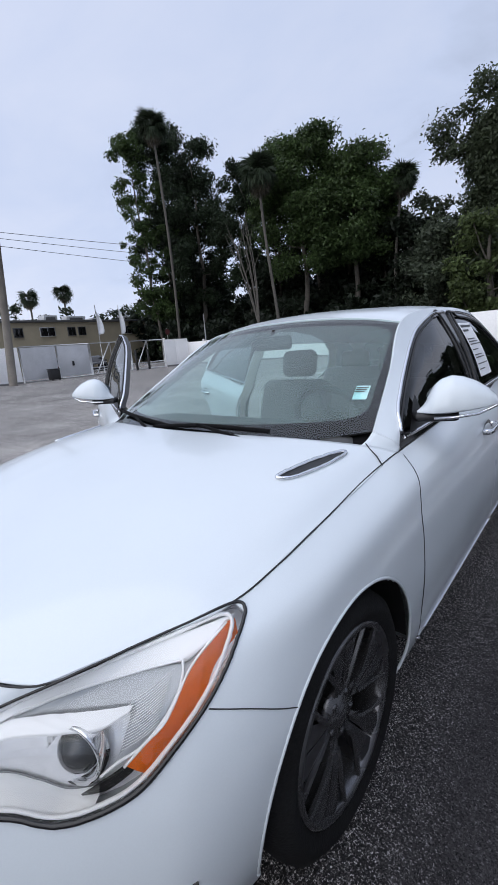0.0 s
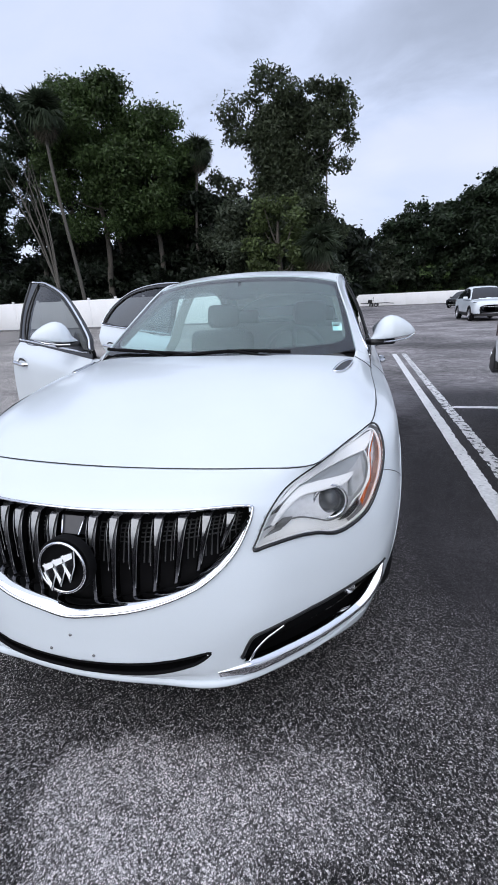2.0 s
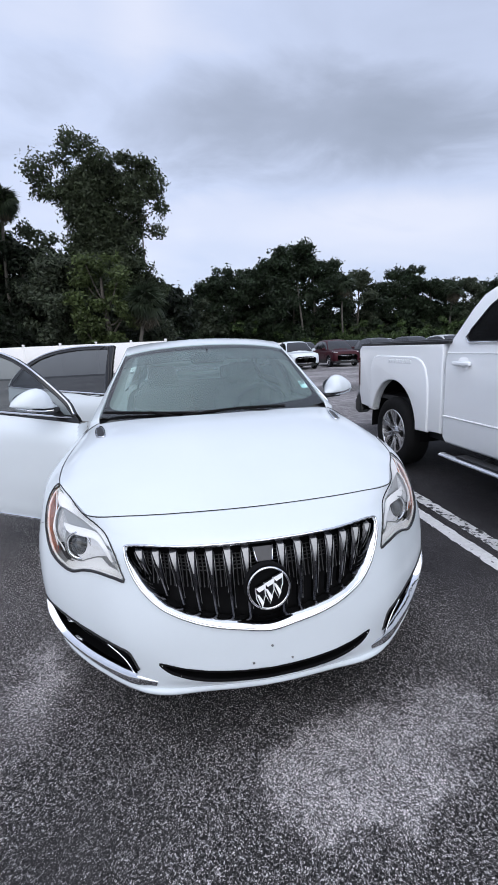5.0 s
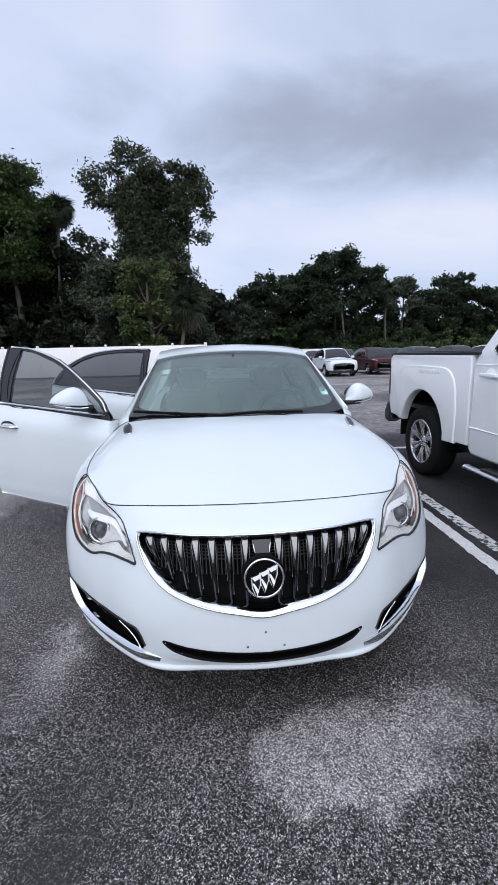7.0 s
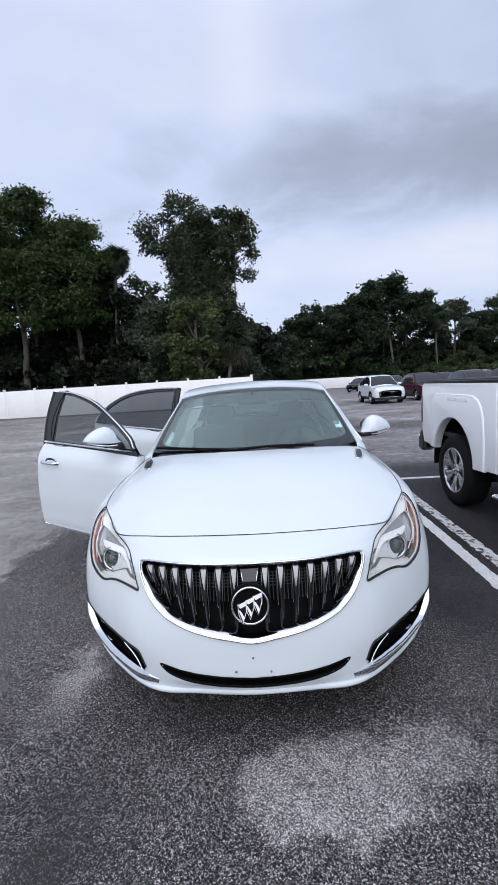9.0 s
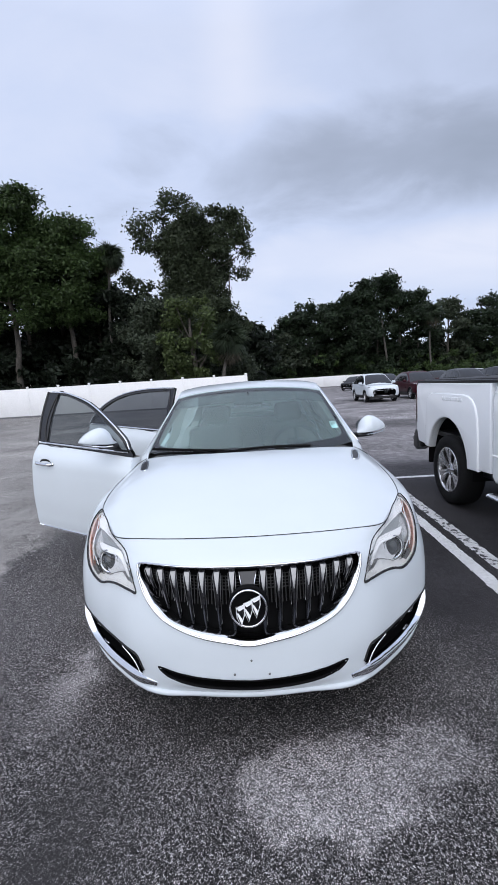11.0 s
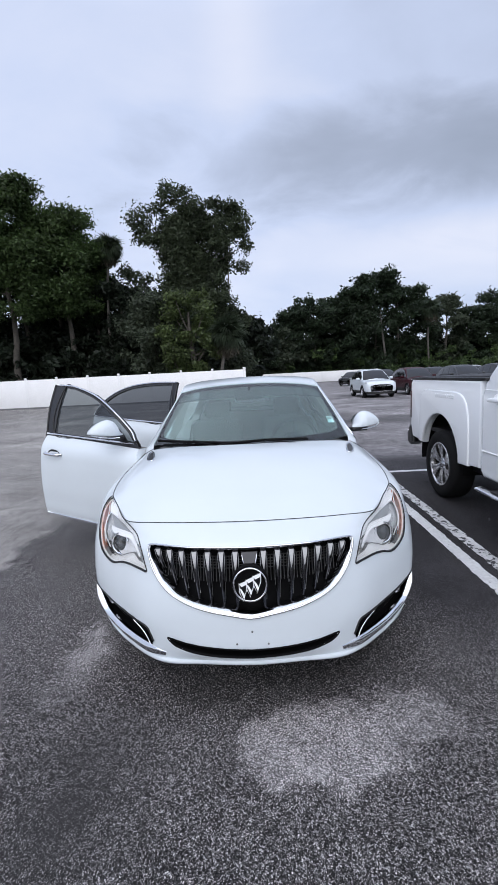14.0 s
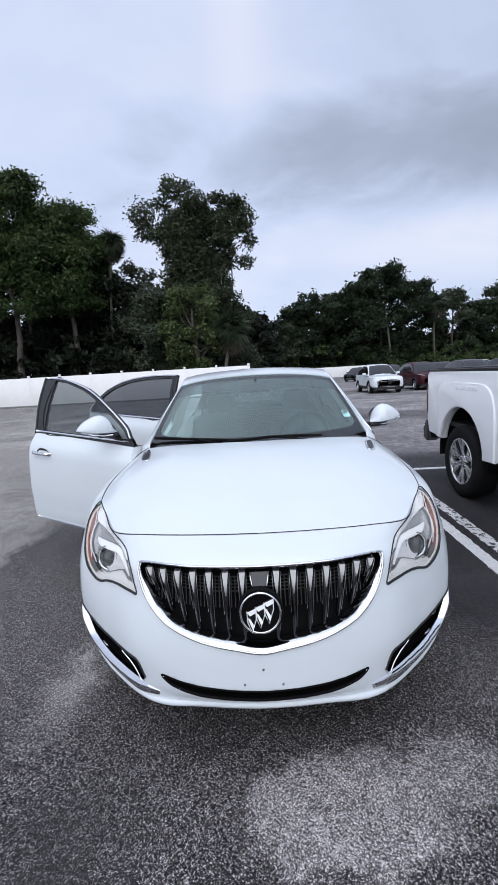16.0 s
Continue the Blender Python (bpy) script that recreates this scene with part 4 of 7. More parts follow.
BLADE_LOW = [(0.40, 0.243), (0.46, 0.241), (0.53, 0.243), (0.62, 0.248), (0.7, 0.258), (0.765, 0.271), (0.812, 0.298), (0.844, 0.354), (0.856, 0.402)]
WIN_F = [(1.45, 0.972), (1.55, 1.056), (1.80, 1.194), (2.04, 1.306), (2.27, 1.372), (2.43, 1.391), (2.40, 0.988), (2.0, 0.979), (1.7, 0.974)]
WIN_R = [(2.575, 0.990), (2.638, 1.386), (2.75, 1.384), (3.0, 1.372), (3.25, 1.338), (3.45, 1.278), (3.60, 1.19), (3.68, 1.09), (3.70, 1.03), (3.4, 1.014), (3.0, 1.000)]


def mirrored(P, s):
    return P * np.array([s, 1, 1])


_flat = NOSE.reshape(-1, 3)


def on_nose(x, z, out=0.0):
    """The place on the nose's skin at x (at least 0) and z, moved ahead by out."""
    d = (_flat[:, 0] - x) ** 2 + (_flat[:, 2] - z) ** 2 + np.where(_flat[:, 1] > 0.66, 1, 0)
    k = np.argsort(d)[:4]
    w = 1 / (d[k] + 1e-7)
    y = (w * _flat[k, 1]).sum() / w.sum()
    n = NOSE_N[k[0]]
    return np.array([x, y, z]) + n * out


_n = normals(NOSE)
_n *= np.where((_n * (NOSE - np.array([0, 1.2, 0.5]))).sum(-1, keepdims=True) < 0, -1, 1)
NOSE_N = _n.reshape(-1, 3)
_side = np.concatenate([HOUSE.reshape(-1, 3)])


def on_house(y, z, out=0.0):
    d = (_side[:, 1] - y) ** 2 + (_side[:, 2] - z) ** 2
    k = np.argsort(d)[:4]
    w = 1 / (d[k] + 1e-7)
    return np.array([(w * _side[k, 0]).sum() / w.sum() + out, y, z])


def on_flank(y, z, out=0.0):
    S = FLANK.reshape(-1, 3) if y > 1.46 else _flat[_flat[:, 0] > 0.6]
    d = (S[:, 1] - y) ** 2 + (S[:, 2] - z) ** 2
    k = np.argsort(d)[:4]
    w = 1 / (d[k] + 1e-7)
    return np.array([(w * S[k, 0]).sum() / w.sum() + out, y, z])


def ring(poly, n, place, out):
    """A closed smooth line round an outline, laid on a skin."""
    q = spline(poly, n, closed=True)
    return np.array([place(a, b, out) for a, b in q])


def line(pts, n, place, out):
    q = spline(pts, n)
    return np.array([place(a, b, out) for a, b in q])


def both(poly):
    """A half outline from the middle round to the middle, made whole."""
    return poly + [(-a, b) for a, b in poly[-2:0:-1]]


def wheel(x, y, side, parent, r=WHEEL_R, rim_r=0.250, width=0.235, rim=None, spokes=5, name="wheel", wide=1.0):
    """A tyre on an alloy rim with paired spokes, its face to the outside."""
    plated = rim is None
    rim = rim or RIM_DARK
    w = new(name)
    w.parent = parent
    w.matrix_basis = pose(x, y, r, 0, 0, 0 if side > 0 else 180)
    h = width / 2
    prof = [(-h * 0.8, rim_r), (-h, rim_r + 0.03), (-h * 0.98, r - 0.04), (-h * 0.82, r - 0.012), (-h * 0.55, r - 0.002), (0, r), (h * 0.55, r - 0.002), (h * 0.82, r - 0.012), (h * 0.98, r - 0.04), (h, rim_r + 0.035), (h * 0.86, rim_r)]
    v, f = lathe(prof, 64)
    mesh_ob("tyre", v, f, RUBBER, w, "black rubber tyre")
    prof = [(h * 0.86, rim_r + 0.004), (h * 0.92, rim_r + 0.001), (h * 0.92, rim_r - 0.012), (h * 0.80, rim_r - 0.018), (h * 0.3, rim_r - 0.03), (-h * 0.8, rim_r - 0.01)]
    v, f = lathe(prof, 64)
    mesh_ob("rim", v, f, rim, w)
    v, f = lathe([(-h * 0.25, 0.17), (-h * 0.2, 0.17), (-h * 0.2, 0.02), (-h * 0.25, 0.0)], 32)
    mesh_ob("brake_disc", v, f, BLACK, w)
    v, f = lathe([(h * 0.45, 0.075), (h * 0.62, 0.07), (h * 0.66, 0.034), (h * 0.72, 0.030), (h * 0.74, 0.0)], 24)
    mesh_ob("hub", v, f, rim, w)
    for i in range(spokes):
        bm = bmesh.new()
        a0 = 2 * math.pi * i / spokes + math.pi / 2
        for s in (-1, 1):
            rows = []
            plain_rows = ((h * 0.55, 0.05, 0.16, 0.018), (h * 0.70, 0.10, 0.13, 0.013), (h * 0.76, 0.17, 0.17, 0.015), (h * 0.82, rim_r - 0.006, 0.24, 0.026))
            plate_rows = ((h * 0.55, 0.05, 0.22, 0.010), (h * 0.70, 0.10, 0.17, 0.014), (h * 0.76, 0.16, 0.155, 0.023), (h * 0.82, rim_r - 0.006, 0.155, 0.036))
            for px, pr, da, q in plate_rows if plated else plain_rows:
                q *= wide
                m = Matrix.Rotation(a0 + s * da * (1 if wide == 1 else 0.92), 4, "X")
                rows.append([bm.verts.new(m @ Vector(c)) for c in ((px, pr, -q), (px + 0.005, pr, 0), (px, pr, q), (px - 0.035, pr, q * 0.8), (px - 0.035, pr, -q * 0.8))])
            for ra, rb in zip(rows, rows[1:]):
                for k in range(5):
                    bm.faces.new((ra[k], ra[(k + 1) % 5], rb[(k + 1) % 5], rb[k]))
            bm.faces.new(rows[-1])
            if plated:
                # a thin curved arm forks off to the rim
                arm = [Matrix.Rotation(a0 + s * da, 4, "X") @ Vector((px, pr, 0)) for px, pr, da in ((h * 0.68, 0.085, 0.18), (h * 0.74, 0.12, 0.27), (h * 0.78, 0.17, 0.36), (h * 0.80, 0.21, 0.42), (h * 0.82, rim_r - 0.008, 0.45))]
                av, af = tube_data(np.array(arm), 0.0085, 6)
                vs = [bm.verts.new(p) for p in av]
                for face in af:
                    bm.faces.new([vs[k] for k in face])
        bmesh.ops.recalc_face_normals(bm, faces=bm.faces)
        part("spoke", bm, rim, w)
        c, s2 = math.cos(a0 + 0.63), math.sin(a0 + 0.63)
        v, f = lathe([(h * 0.4, 0.010), (h * 0.66, 0.010), (h * 0.68, 0.0)], 8)
        mesh_ob("wheel_nut", v + np.array([0, 0.055 * c, 0.055 * s2]), f, RIM_DARK if plated else CHROME, w)
    return w


def mirror_shell(parent, s, m=None):
    """A door mirror: rounded white cap, black foot, clear blinker strip, glass behind."""
    root = new("side_mirror")
    root.parent = parent
    if m is not None:
        root.matrix_basis = m
    nu, nv = 40, 34
    g = []
    for j in range(nv + 1):
        t = j / nv
        hi = 1.12 * np.interp(t, (0, 0.06, 0.11, 0.16, 0.22, 0.30, 0.42, 0.55, 0.70, 0.84, 0.94, 1), (0.004, 0.015, 0.026, 0.058, 0.082, 0.096, 0.102, 0.094, 0.075, 0.049, 0.024, 0.0))
        lo = -0.004 - 0.012 * math.sin(math.pi * t)
        dp = np.interp(t, (0, 0.08, 0.18, 0.35, 0.6, 0.82, 0.94, 1), (0.006, 0.032, 0.060, 0.077, 0.078, 0.062, 0.038, 0.0))
        row = []
        for i in range(nu):
            a = 2 * math.pi * i / nu
            zz = math.sin(a)
            z = zz**0.9 * hi if zz > 0 else -zz * lo
            row.append((0.01 + 0.275 * t, -math.cos(a) * dp + 0.02 * t, z + 0.028 * t - 0.012))
        g.append(row)
    P = np.array(g)
    P[..., 0] *= s
    idx = np.arange((nv + 1) * nu).reshape(nv + 1, nu)
    f = [(idx[j, i], idx[j, (i + 1) % nu], idx[j + 1, (i + 1) % nu], idx[j + 1, i]) for j in range(nv) for i in range(nu)]
    mesh_ob("cap", P.reshape(-1, 3), f, PAINT, root, "white mirror cap")
    bm = box_bm(0.15, 0.085, 0.034, s * 0.075, 0.012, -0.046, 0.014)
    part("foot", bm, BLACK, root, "black mirror foot", True)
    tube("blinker", [(s * 0.06, -0.060, -0.026), (s * 0.12, -0.068, -0.024), (s * 0.20, -0.058, -0.014), (s * 0.262, -0.020, 0.006)], 0.0055, CHROME, root, 8, label="clear blinker strip under the cap")
    v, f = lathe([(0.068, 0.0), (0.068, 0.07), (0.06, 0.075)], 24, "y")
    v = v * np.array([1.35, 1, 0.72]) + np.array([s * 0.15, 0.006, 0.036])
    mesh_ob("mirror_glass", v, f, CHROME, root)
    return root


def door_handle(parent, y, z, s):
    h = new("door_handle")
    h.parent = parent
    p = np.array([on_flank(y + d, z + 0.015 * d, o) for d, o in ((-0.10, 0.002), (-0.085, 0.03), (-0.03, 0.036), (0.04, 0.036), (0.085, 0.03), (0.10, 0.002))])
    tube("grip", mirrored(spline(p, 14), s), 0.011, CHROME, h, 8, label="chrome door handle", flat=1.3)
    q = on_flank(y, z, 0.001)
    v, f = lathe([(0.0, 0.052), (-0.004, 0.04), (-0.006, 0.0)], 24)
    v = (v * np.array([1, 1.5, 0.75]) + q) * np.array([s, 1, 1])
    mesh_ob("recess", v, f, BLACK, h)


def straight_ring(poly, n):
    """Points spread evenly by length round a closed outline, its corners kept."""
    p = np.array(list(poly) + [poly[0]])
    d = np.concatenate([[0], np.cumsum(np.linalg.norm(np.diff(p, axis=0), axis=1))])
    u = np.unique(np.concatenate([np.linspace(0, d[-1], n), d]))[:-1]
    return np.stack([np.interp(u, d, p[:, 0]), np.interp(u, d, p[:, 1])], 1)


ARC = [(1.436, 0.980), (1.53, 1.063), (1.79, 1.212), (2.03, 1.324), (2.27, 1.390), (2.42, 1.407), (2.75, 1.413), (3.0, 1.401), (3.25, 1.368), (3.46, 1.310), (3.64, 1.212), (3.735, 1.09), (3.752, 1.02)]


def cell_mask(P, poly, a, b):
    c = cells(P)
    return inside(poly, c[..., a], c[..., b])


DOOR_F = [(1.325, 0.245), (1.32, 0.60), (1.308, 0.73), (1.315, 0.80), (1.345, 0.86), (1.385, 0.915), (1.405, 0.955), (1.53, 1.063), (1.79, 1.212), (2.03, 1.324), (2.27, 1.388), (2.40, 1.404), (2.572, 1.411), (2.49, 0.93), (2.492, 0.245)]
DOOR_R = [(2.502, 0.245), (2.50, 0.93), (2.582, 1.411), (2.75, 1.411), (3.0, 1.399), (3.25, 1.366), (3.46, 1.308), (3.64, 1.212), (3.735, 1.09), (3.755, 1.02), (3.64, 0.86), (3.52, 0.76), (3.40, 0.73), (3.28, 0.63), (3.22, 0.50), (3.20, 0.245)]


def door_leaf(parent, s, poly, win, front, m=None):
    """One door with its skin, frame, glass, chrome surround, handle and inner trim."""
    d = new("front_door" if front else "rear_door")
    d.parent = parent
    if m is not None:
        d.matrix_basis = m
    fl = cell_mask(FLANK, poly, 1, 2)
    sheet("skin", mirrored(FLANK, s), PAINT, d, fl, 0.0, flip=s < 0)
    q = [p for p in spline(ARC, 90) if (p[0] < 2.572) == front]
    tube("window_chrome", mirrored(np.array([on_house(a, b, 0.002) for a, b in q]), s), 0.0078, CHROME, d, 8, label="chrome window surround")
    rear_edge = (DOOR_F[12], DOOR_F[13]) if front else (DOOR_R[2], DOOR_R[1])
    tube("frame_post", mirrored(np.array([on_house(p[0], p[1], 0.0) for p in np.linspace(rear_edge[0], rear_edge[1], 16)]), s), 0.009, GLOSS_BLACK, d, 8)
    ho = cell_mask(HOUSE, poly, 1, 2) & ~cell_mask(HOUSE, win, 1, 2)
    sheet("window_frame", mirrored(HOUSE, s), GLOSS_BLACK, d, ho, 0.012, flip=s < 0)
    ins = mirrored(HOUSE - np.array([0.008, 0, 0]), s)
    pane = sheet("pane", ins, TINTED_FRONT if front and s < 0 else TINTED, d, cell_mask(HOUSE, win, 1, 2), flip=s < 0)
    pane.visible_shadow = False
    tube("window_seal", mirrored(ring(win, 90, on_house, 0.002), s), 0.005, BLACK, d, 6, True)
    a, b = (1.45, 2.485) if front else (2.50, 3.72)
    tube("waist_strip", mirrored(np.array([on_house(y, 0.962 + 0.022 * (y - 1.41), 0.005) for y in np.linspace(a, b, 24)]), s), 0.008, CHROME, d, 6, label="chrome waist strip")
    # inner panel
    c = mirrored(FLANK - np.array([0.085, 0, 0]), s)
    sheet("inner_trim", c, LINER, d, fl, 0.0, "light grey inner door trim", s > 0)
    e = straight_ring(poly, 150)
    o = np.array([on_flank(a, min(b, 0.95)) if b < 0.96 else on_house(a, b) for a, b in e])
    i = o - np.array([1, 0, 0]) * np.where(o[:, 2] < 0.97, 0.085, 0.028)[:, None]
    n = len(o)
    v = mirrored(np.concatenate([o, i]), s)
    f = [(k, (k + 1) % n, n + (k + 1) % n, n + k) for k in range(n)]
    mesh_ob("edge", v, [q for q in f if o[q[0], 2] < 0.93 and o[q[1], 2] < 0.93], PAINT, d)
    up = np.array([(a, b) for a, b in spline(ARC, 90) if (a < 2.572) == front])
    u = np.array([on_house(a, b, -0.001) for a, b in up])
    sheet("frame_edge", mirrored(np.stack([u, u - np.array([0.028, 0, 0.002])]), s), BLACK, d)
    sheet("inner_frame", mirrored(HOUSE - np.array([0.030, 0, 0]), s), BLACK, d, ho, flip=s > 0)
    y0 = 2.315 if front else 3.42
    door_handle(d, y0, 0.825, s)
    a, b = (1.335, 2.485) if front else (2.51, 3.2)
    tube("sill_strip", mirrored(np.array([on_flank(y, 0.262, 0.004) for y in np.linspace(a, b, 14)]), s), 0.008, CHROME, d, 6)
    if front:
        mirror_shell(d, s, pose(s * 0.815, 1.545, 1.045, 0, 0, s * 24))
        q = np.array([on_house(1.46 + 0.13 * k, 0.955 + 0.004 * k, 0.004) for k in range(2)])
        bm = bmesh.new()
        vs = [bm.verts.new(mirrored(on_house(y, z, 0.006), s)) for y, z in ((1.475, 0.955), (1.66, 0.97), (1.66, 1.085), (1.60, 1.05))]
        bm.faces.new(vs)
        part("corner_panel", bm, BLACK, d)
    return d


def build_sedan():
    car = empty("white_sedan", "white four-door sedan with open passenger doors, parked on asphalt", "car")
    arch_f = lambda P: ((cells(P)[..., 1] - AXLE_F) ** 2 + (cells(P)[..., 2] - WHEEL_R) ** 2 < 0.376**2) & (cells(P)[..., 0] > 0.6)
    arch_r = lambda P: ((cells(P)[..., 1] - AXLE_R) ** 2 + (cells(P)[..., 2] - WHEEL_R) ** 2 < 0.366**2) & (cells(P)[..., 0] > 0.6)
    holes = np.zeros((NOSE.shape[0] - 1, NOSE.shape[1] - 1), bool)
    for p in (HEADLAMP, both(GRILLE), both(INTAKE), FOG):
        holes |= cell_mask(NOSE, p, 0, 2) & (cells(NOSE)[..., 1] < 0.66)
    holes |= arch_f(NOSE) | (cell_mask(NOSE, DOOR_F, 1, 2) & (cells(NOSE)[..., 0] > 0.6))
    body = new("body")
    body.parent = car
    whole = lambda P: np.concatenate([mirrored(P, -1)[:, :0:-1], P], 1)
    keep = ~holes
    sheet("front_bumper", whole(NOSE), PAINT, body, np.concatenate([keep[:, ::-1], keep], 1), 0.004)
    for s in (1, -1):
        k = np.linspace(0, 1, 9)[:, None]
        lo = np.array([0.735, 1.272, 0.966]) + (np.array([0.822, 1.368, 0.928]) - np.array([0.735, 1.272, 0.966])) * k
        hi = HOUSE[::-1, 0][:: (HOUSE.shape[0] - 1) // 8] + np.array([0, 0.004, 0.002])
        foot = net([lo, lo * 0.5 + hi * 0.5 - np.array([0, 0, 0.006]) * (1 - k), hi], 9, 7)
        sheet("pillar_foot", mirrored(foot, s), PAINT, body, None, 0.004, flip=s < 0)
        hole = arch_r(FLANK) | cell_mask(FLANK, DOOR_F, 1, 2) | cell_mask(FLANK, DOOR_R, 1, 2) | (cells(FLANK)[..., 1] < 1.43)
        sheet("quarter_panel", mirrored(FLANK, s), PAINT, body, ~hole, 0.004, flip=s < 0)
        hole = cell_mask(HOUSE, DOOR_F, 1, 2) | cell_mask(HOUSE, DOOR_R, 1, 2)
        sheet("pillar", mirrored(HOUSE, s), PAINT, body, ~hole, 0.01, flip=s < 0)
        # inner sides of the door openings
        for poly in (DOOR_F, DOOR_R):
            o = np.array([on_flank(a, min(b, 0.95), -0.004) if b < 0.96 else on_house(a, b, -0.004) for a, b in straight_ring(poly, 150)])
            i = o - np.array([0.09, 0, 0])
            n = len(o)
            mesh_ob("door_frame", mirrored(np.concatenate([o, i]), s), [(k, (k + 1) % n, n + (k + 1) % n, n + k) for k in range(n) if not (0.92 < o[k, 2] < 1.02 and o[k, 1] < 1.52)], PILLAR_GREY, body)
        for y in (AXLE_F, AXLE_R):
            a = np.linspace(-0.30, math.pi + 0.30, 60)
            ar = 0.378 if y == AXLE_F else 0.368
            arc = np.array([on_flank(y + ar * math.cos(k), max(WHEEL_R + ar * math.sin(k), 0.21), -0.002) for k in a])
            tube("arch_lip", mirrored(arc, s), 0.005, PAINT, body, 8)
            v, f = lathe([(0.55, 0.398), (0.90, 0.395)], 48)
            keep = [q for q in f if min(v[k][2] for k in q) > (0.10 if max(v[k][1] for k in q) < -0.1 else -0.02)]
            used = sorted({k for q in keep for k in q})
            at_new = {k: i for i, k in enumerate(used)}
            mesh_ob("wheel_housing", (np.array([v[k] for k in used]) + np.array([0, y, WHEEL_R])) * np.array([s, 1, 1]), [tuple(at_new[k] for k in q) for q in keep], BLACK, body)
            v, f = lathe([(0.55, 0.0), (0.55, 0.398)], 48)
            mesh_ob("wheel_housing", (v + np.array([0, y, WHEEL_R])) * np.array([s, 1, 1]), [q for q in f if min(v[k][2] for k in q) > -0.2], BLACK, body)
            wheel(s * WHEEL_X, y, s, car)
        # panel gaps
        gap = lambda pts, r=0.0021: tube("panel_gap", mirrored(np.array(pts), s), r, BLACK, body, 5)
        edge = NOSE[-1]
        gap(edge[:-4:4] + np.array([0, 0, 0.0005]))
        gap([on_flank(y, z, 0.0006) for y, z in spline([(0.405, 0.698), (0.44, 0.683), (0.475, 0.666), (0.53, 0.633), (0.570, 0.609)], 18)], 0.0013)
        gap([on_flank(y, z, 0.0006) for y, z in spline([(1.385, 0.915), (1.345, 0.86), (1.315, 0.80), (1.308, 0.73), (1.32, 0.60), (1.325, 0.25)], 30)], 0.0014)
        gap([(0.742, 1.292, 0.968), (0.765, 1.272, 0.956), (0.795, 1.255, 0.940), (0.822, 1.236, 0.917)])
        if s > 0:
            gap([on_flank(y, z, 0.0006) for y, z in ((2.497, 0.25), (2.495, 0.6), (2.49, 0.95))])
    P = np.concatenate([mirrored(BONNET, -1)[:, :0:-1], BONNET], 1)
    sheet("bonnet", P, PAINT, body, None, 0.006, flip=False)
    P = np.concatenate([mirrored(ROOF, -1)[:, :0:-1], ROOF], 1)
    sheet("roof", P, PAINT, body, None, 0.02)
    P = np.concatenate([mirrored(SCREEN, -1)[:, :0:-1], SCREEN], 1)
    pane = sheet("windshield", P, WINDSHIELD, body)
    pane.visible_shadow = False
    # dark printed band round the glass, on its inner face
    F = half_net(SCREEN_ROWS, 151, 101)
    q = np.concatenate([mirrored(F, -1)[:, :0:-1], F], 1) - np.array([0, -0.006, 0.006])
    nv, nu = q.shape[:2]
    jj, ii = np.mgrid[0 : nv - 1, 0 : nu - 1]
    e = np.minimum(ii, nu - 2 - ii)
    u, w = 5.0 * (e - 9), 8.9 * np.minimum(jj - 12, nv - 9 - jj)
    frit = (u < 0) | (w < 0) | ((u < 80) & (w < 80) & ((80 - u) ** 2 + (80 - w) ** 2 > 6400))
    sheet("windshield_border", q, GLOSS_BLACK, body, frit)
    # added sheet behind the glass: the light veiling the cabin, painted as colour
    film = sheet("light_veil", q + np.array([0, 0.001, -0.001]), VEIL, body, ~frit)
    film.visible_shadow = False
    shade = sheet("shade_band", q + np.array([0, 0.002, -0.002]), SHADE_BAND, body, ~frit & (jj > nv - 27))
    shade.visible_shadow = False
    # rear window, boot lid, tail
    back = net([[(0, 3.68, 1.40), (0.24, 3.68, 1.392), (0.42, 3.68, 1.37), (0.57, 3.70, 1.335)], [(0, 4.0, 1.24), (0.24, 4.0, 1.235), (0.45, 3.99, 1.21), (0.60, 4.0, 1.15)], [(0, 4.24, 1.08), (0.26, 4.24, 1.078), (0.48, 4.22, 1.07), (0.64, 4.2, 1.06)]], 31, 21)
    back = np.concatenate([mirrored(back, -1)[:, :0:-1], back], 1)
    sheet("rear_window", back, TINTED, body).visible_shadow = False
    lid = net([[(0, 4.24, 1.08), (0.26, 4.24, 1.078), (0.48, 4.22, 1.07), (0.75, 4.2, 1.032)], [(0, 4.45, 1.085), (0.26, 4.45, 1.08), (0.5, 4.42, 1.065), (0.70, 4.36, 1.035)], [(0, 4.63, 1.02), (0.32, 4.62, 1.025), (0.56, 4.56, 1.03), (0.68, 4.42, 1.035)]], 31, 21)
    lid = np.concatenate([mirrored(lid, -1)[:, :0:-1], lid], 1)
    sheet("boot_lid", lid, PAINT, body, None, 0.004)
    part("underbody", box_bm(1.30, 3.7, 0.10, 0, 2.4, 0.17, 0.03), BLACK, body)
    build_front(car)
    build_cabin(car)
    # doors: the driver's side is shut, the passenger's side stands open
    for front, poly, win in ((True, DOOR_F, WIN_F), (False, DOOR_R, WIN_R)):
        door_leaf(car, 1, poly, win, front)
        hx, hy = (-0.90, 1.33) if front else (-0.91, 2.51)
        turn, tilt, rise = (61.5, 2.4, 0.03) if front else (61, 2.6, 0.045)
        m = Matrix.Translation((hx, hy, rise)) @ Matrix.Rotation(radians(turn), 4, "Z") @ Matrix.Rotation(radians(tilt), 4, "X") @ Matrix.Translation((-hx, -hy, 0))
        door_leaf(car, -1, poly, win, front, m)
    return car


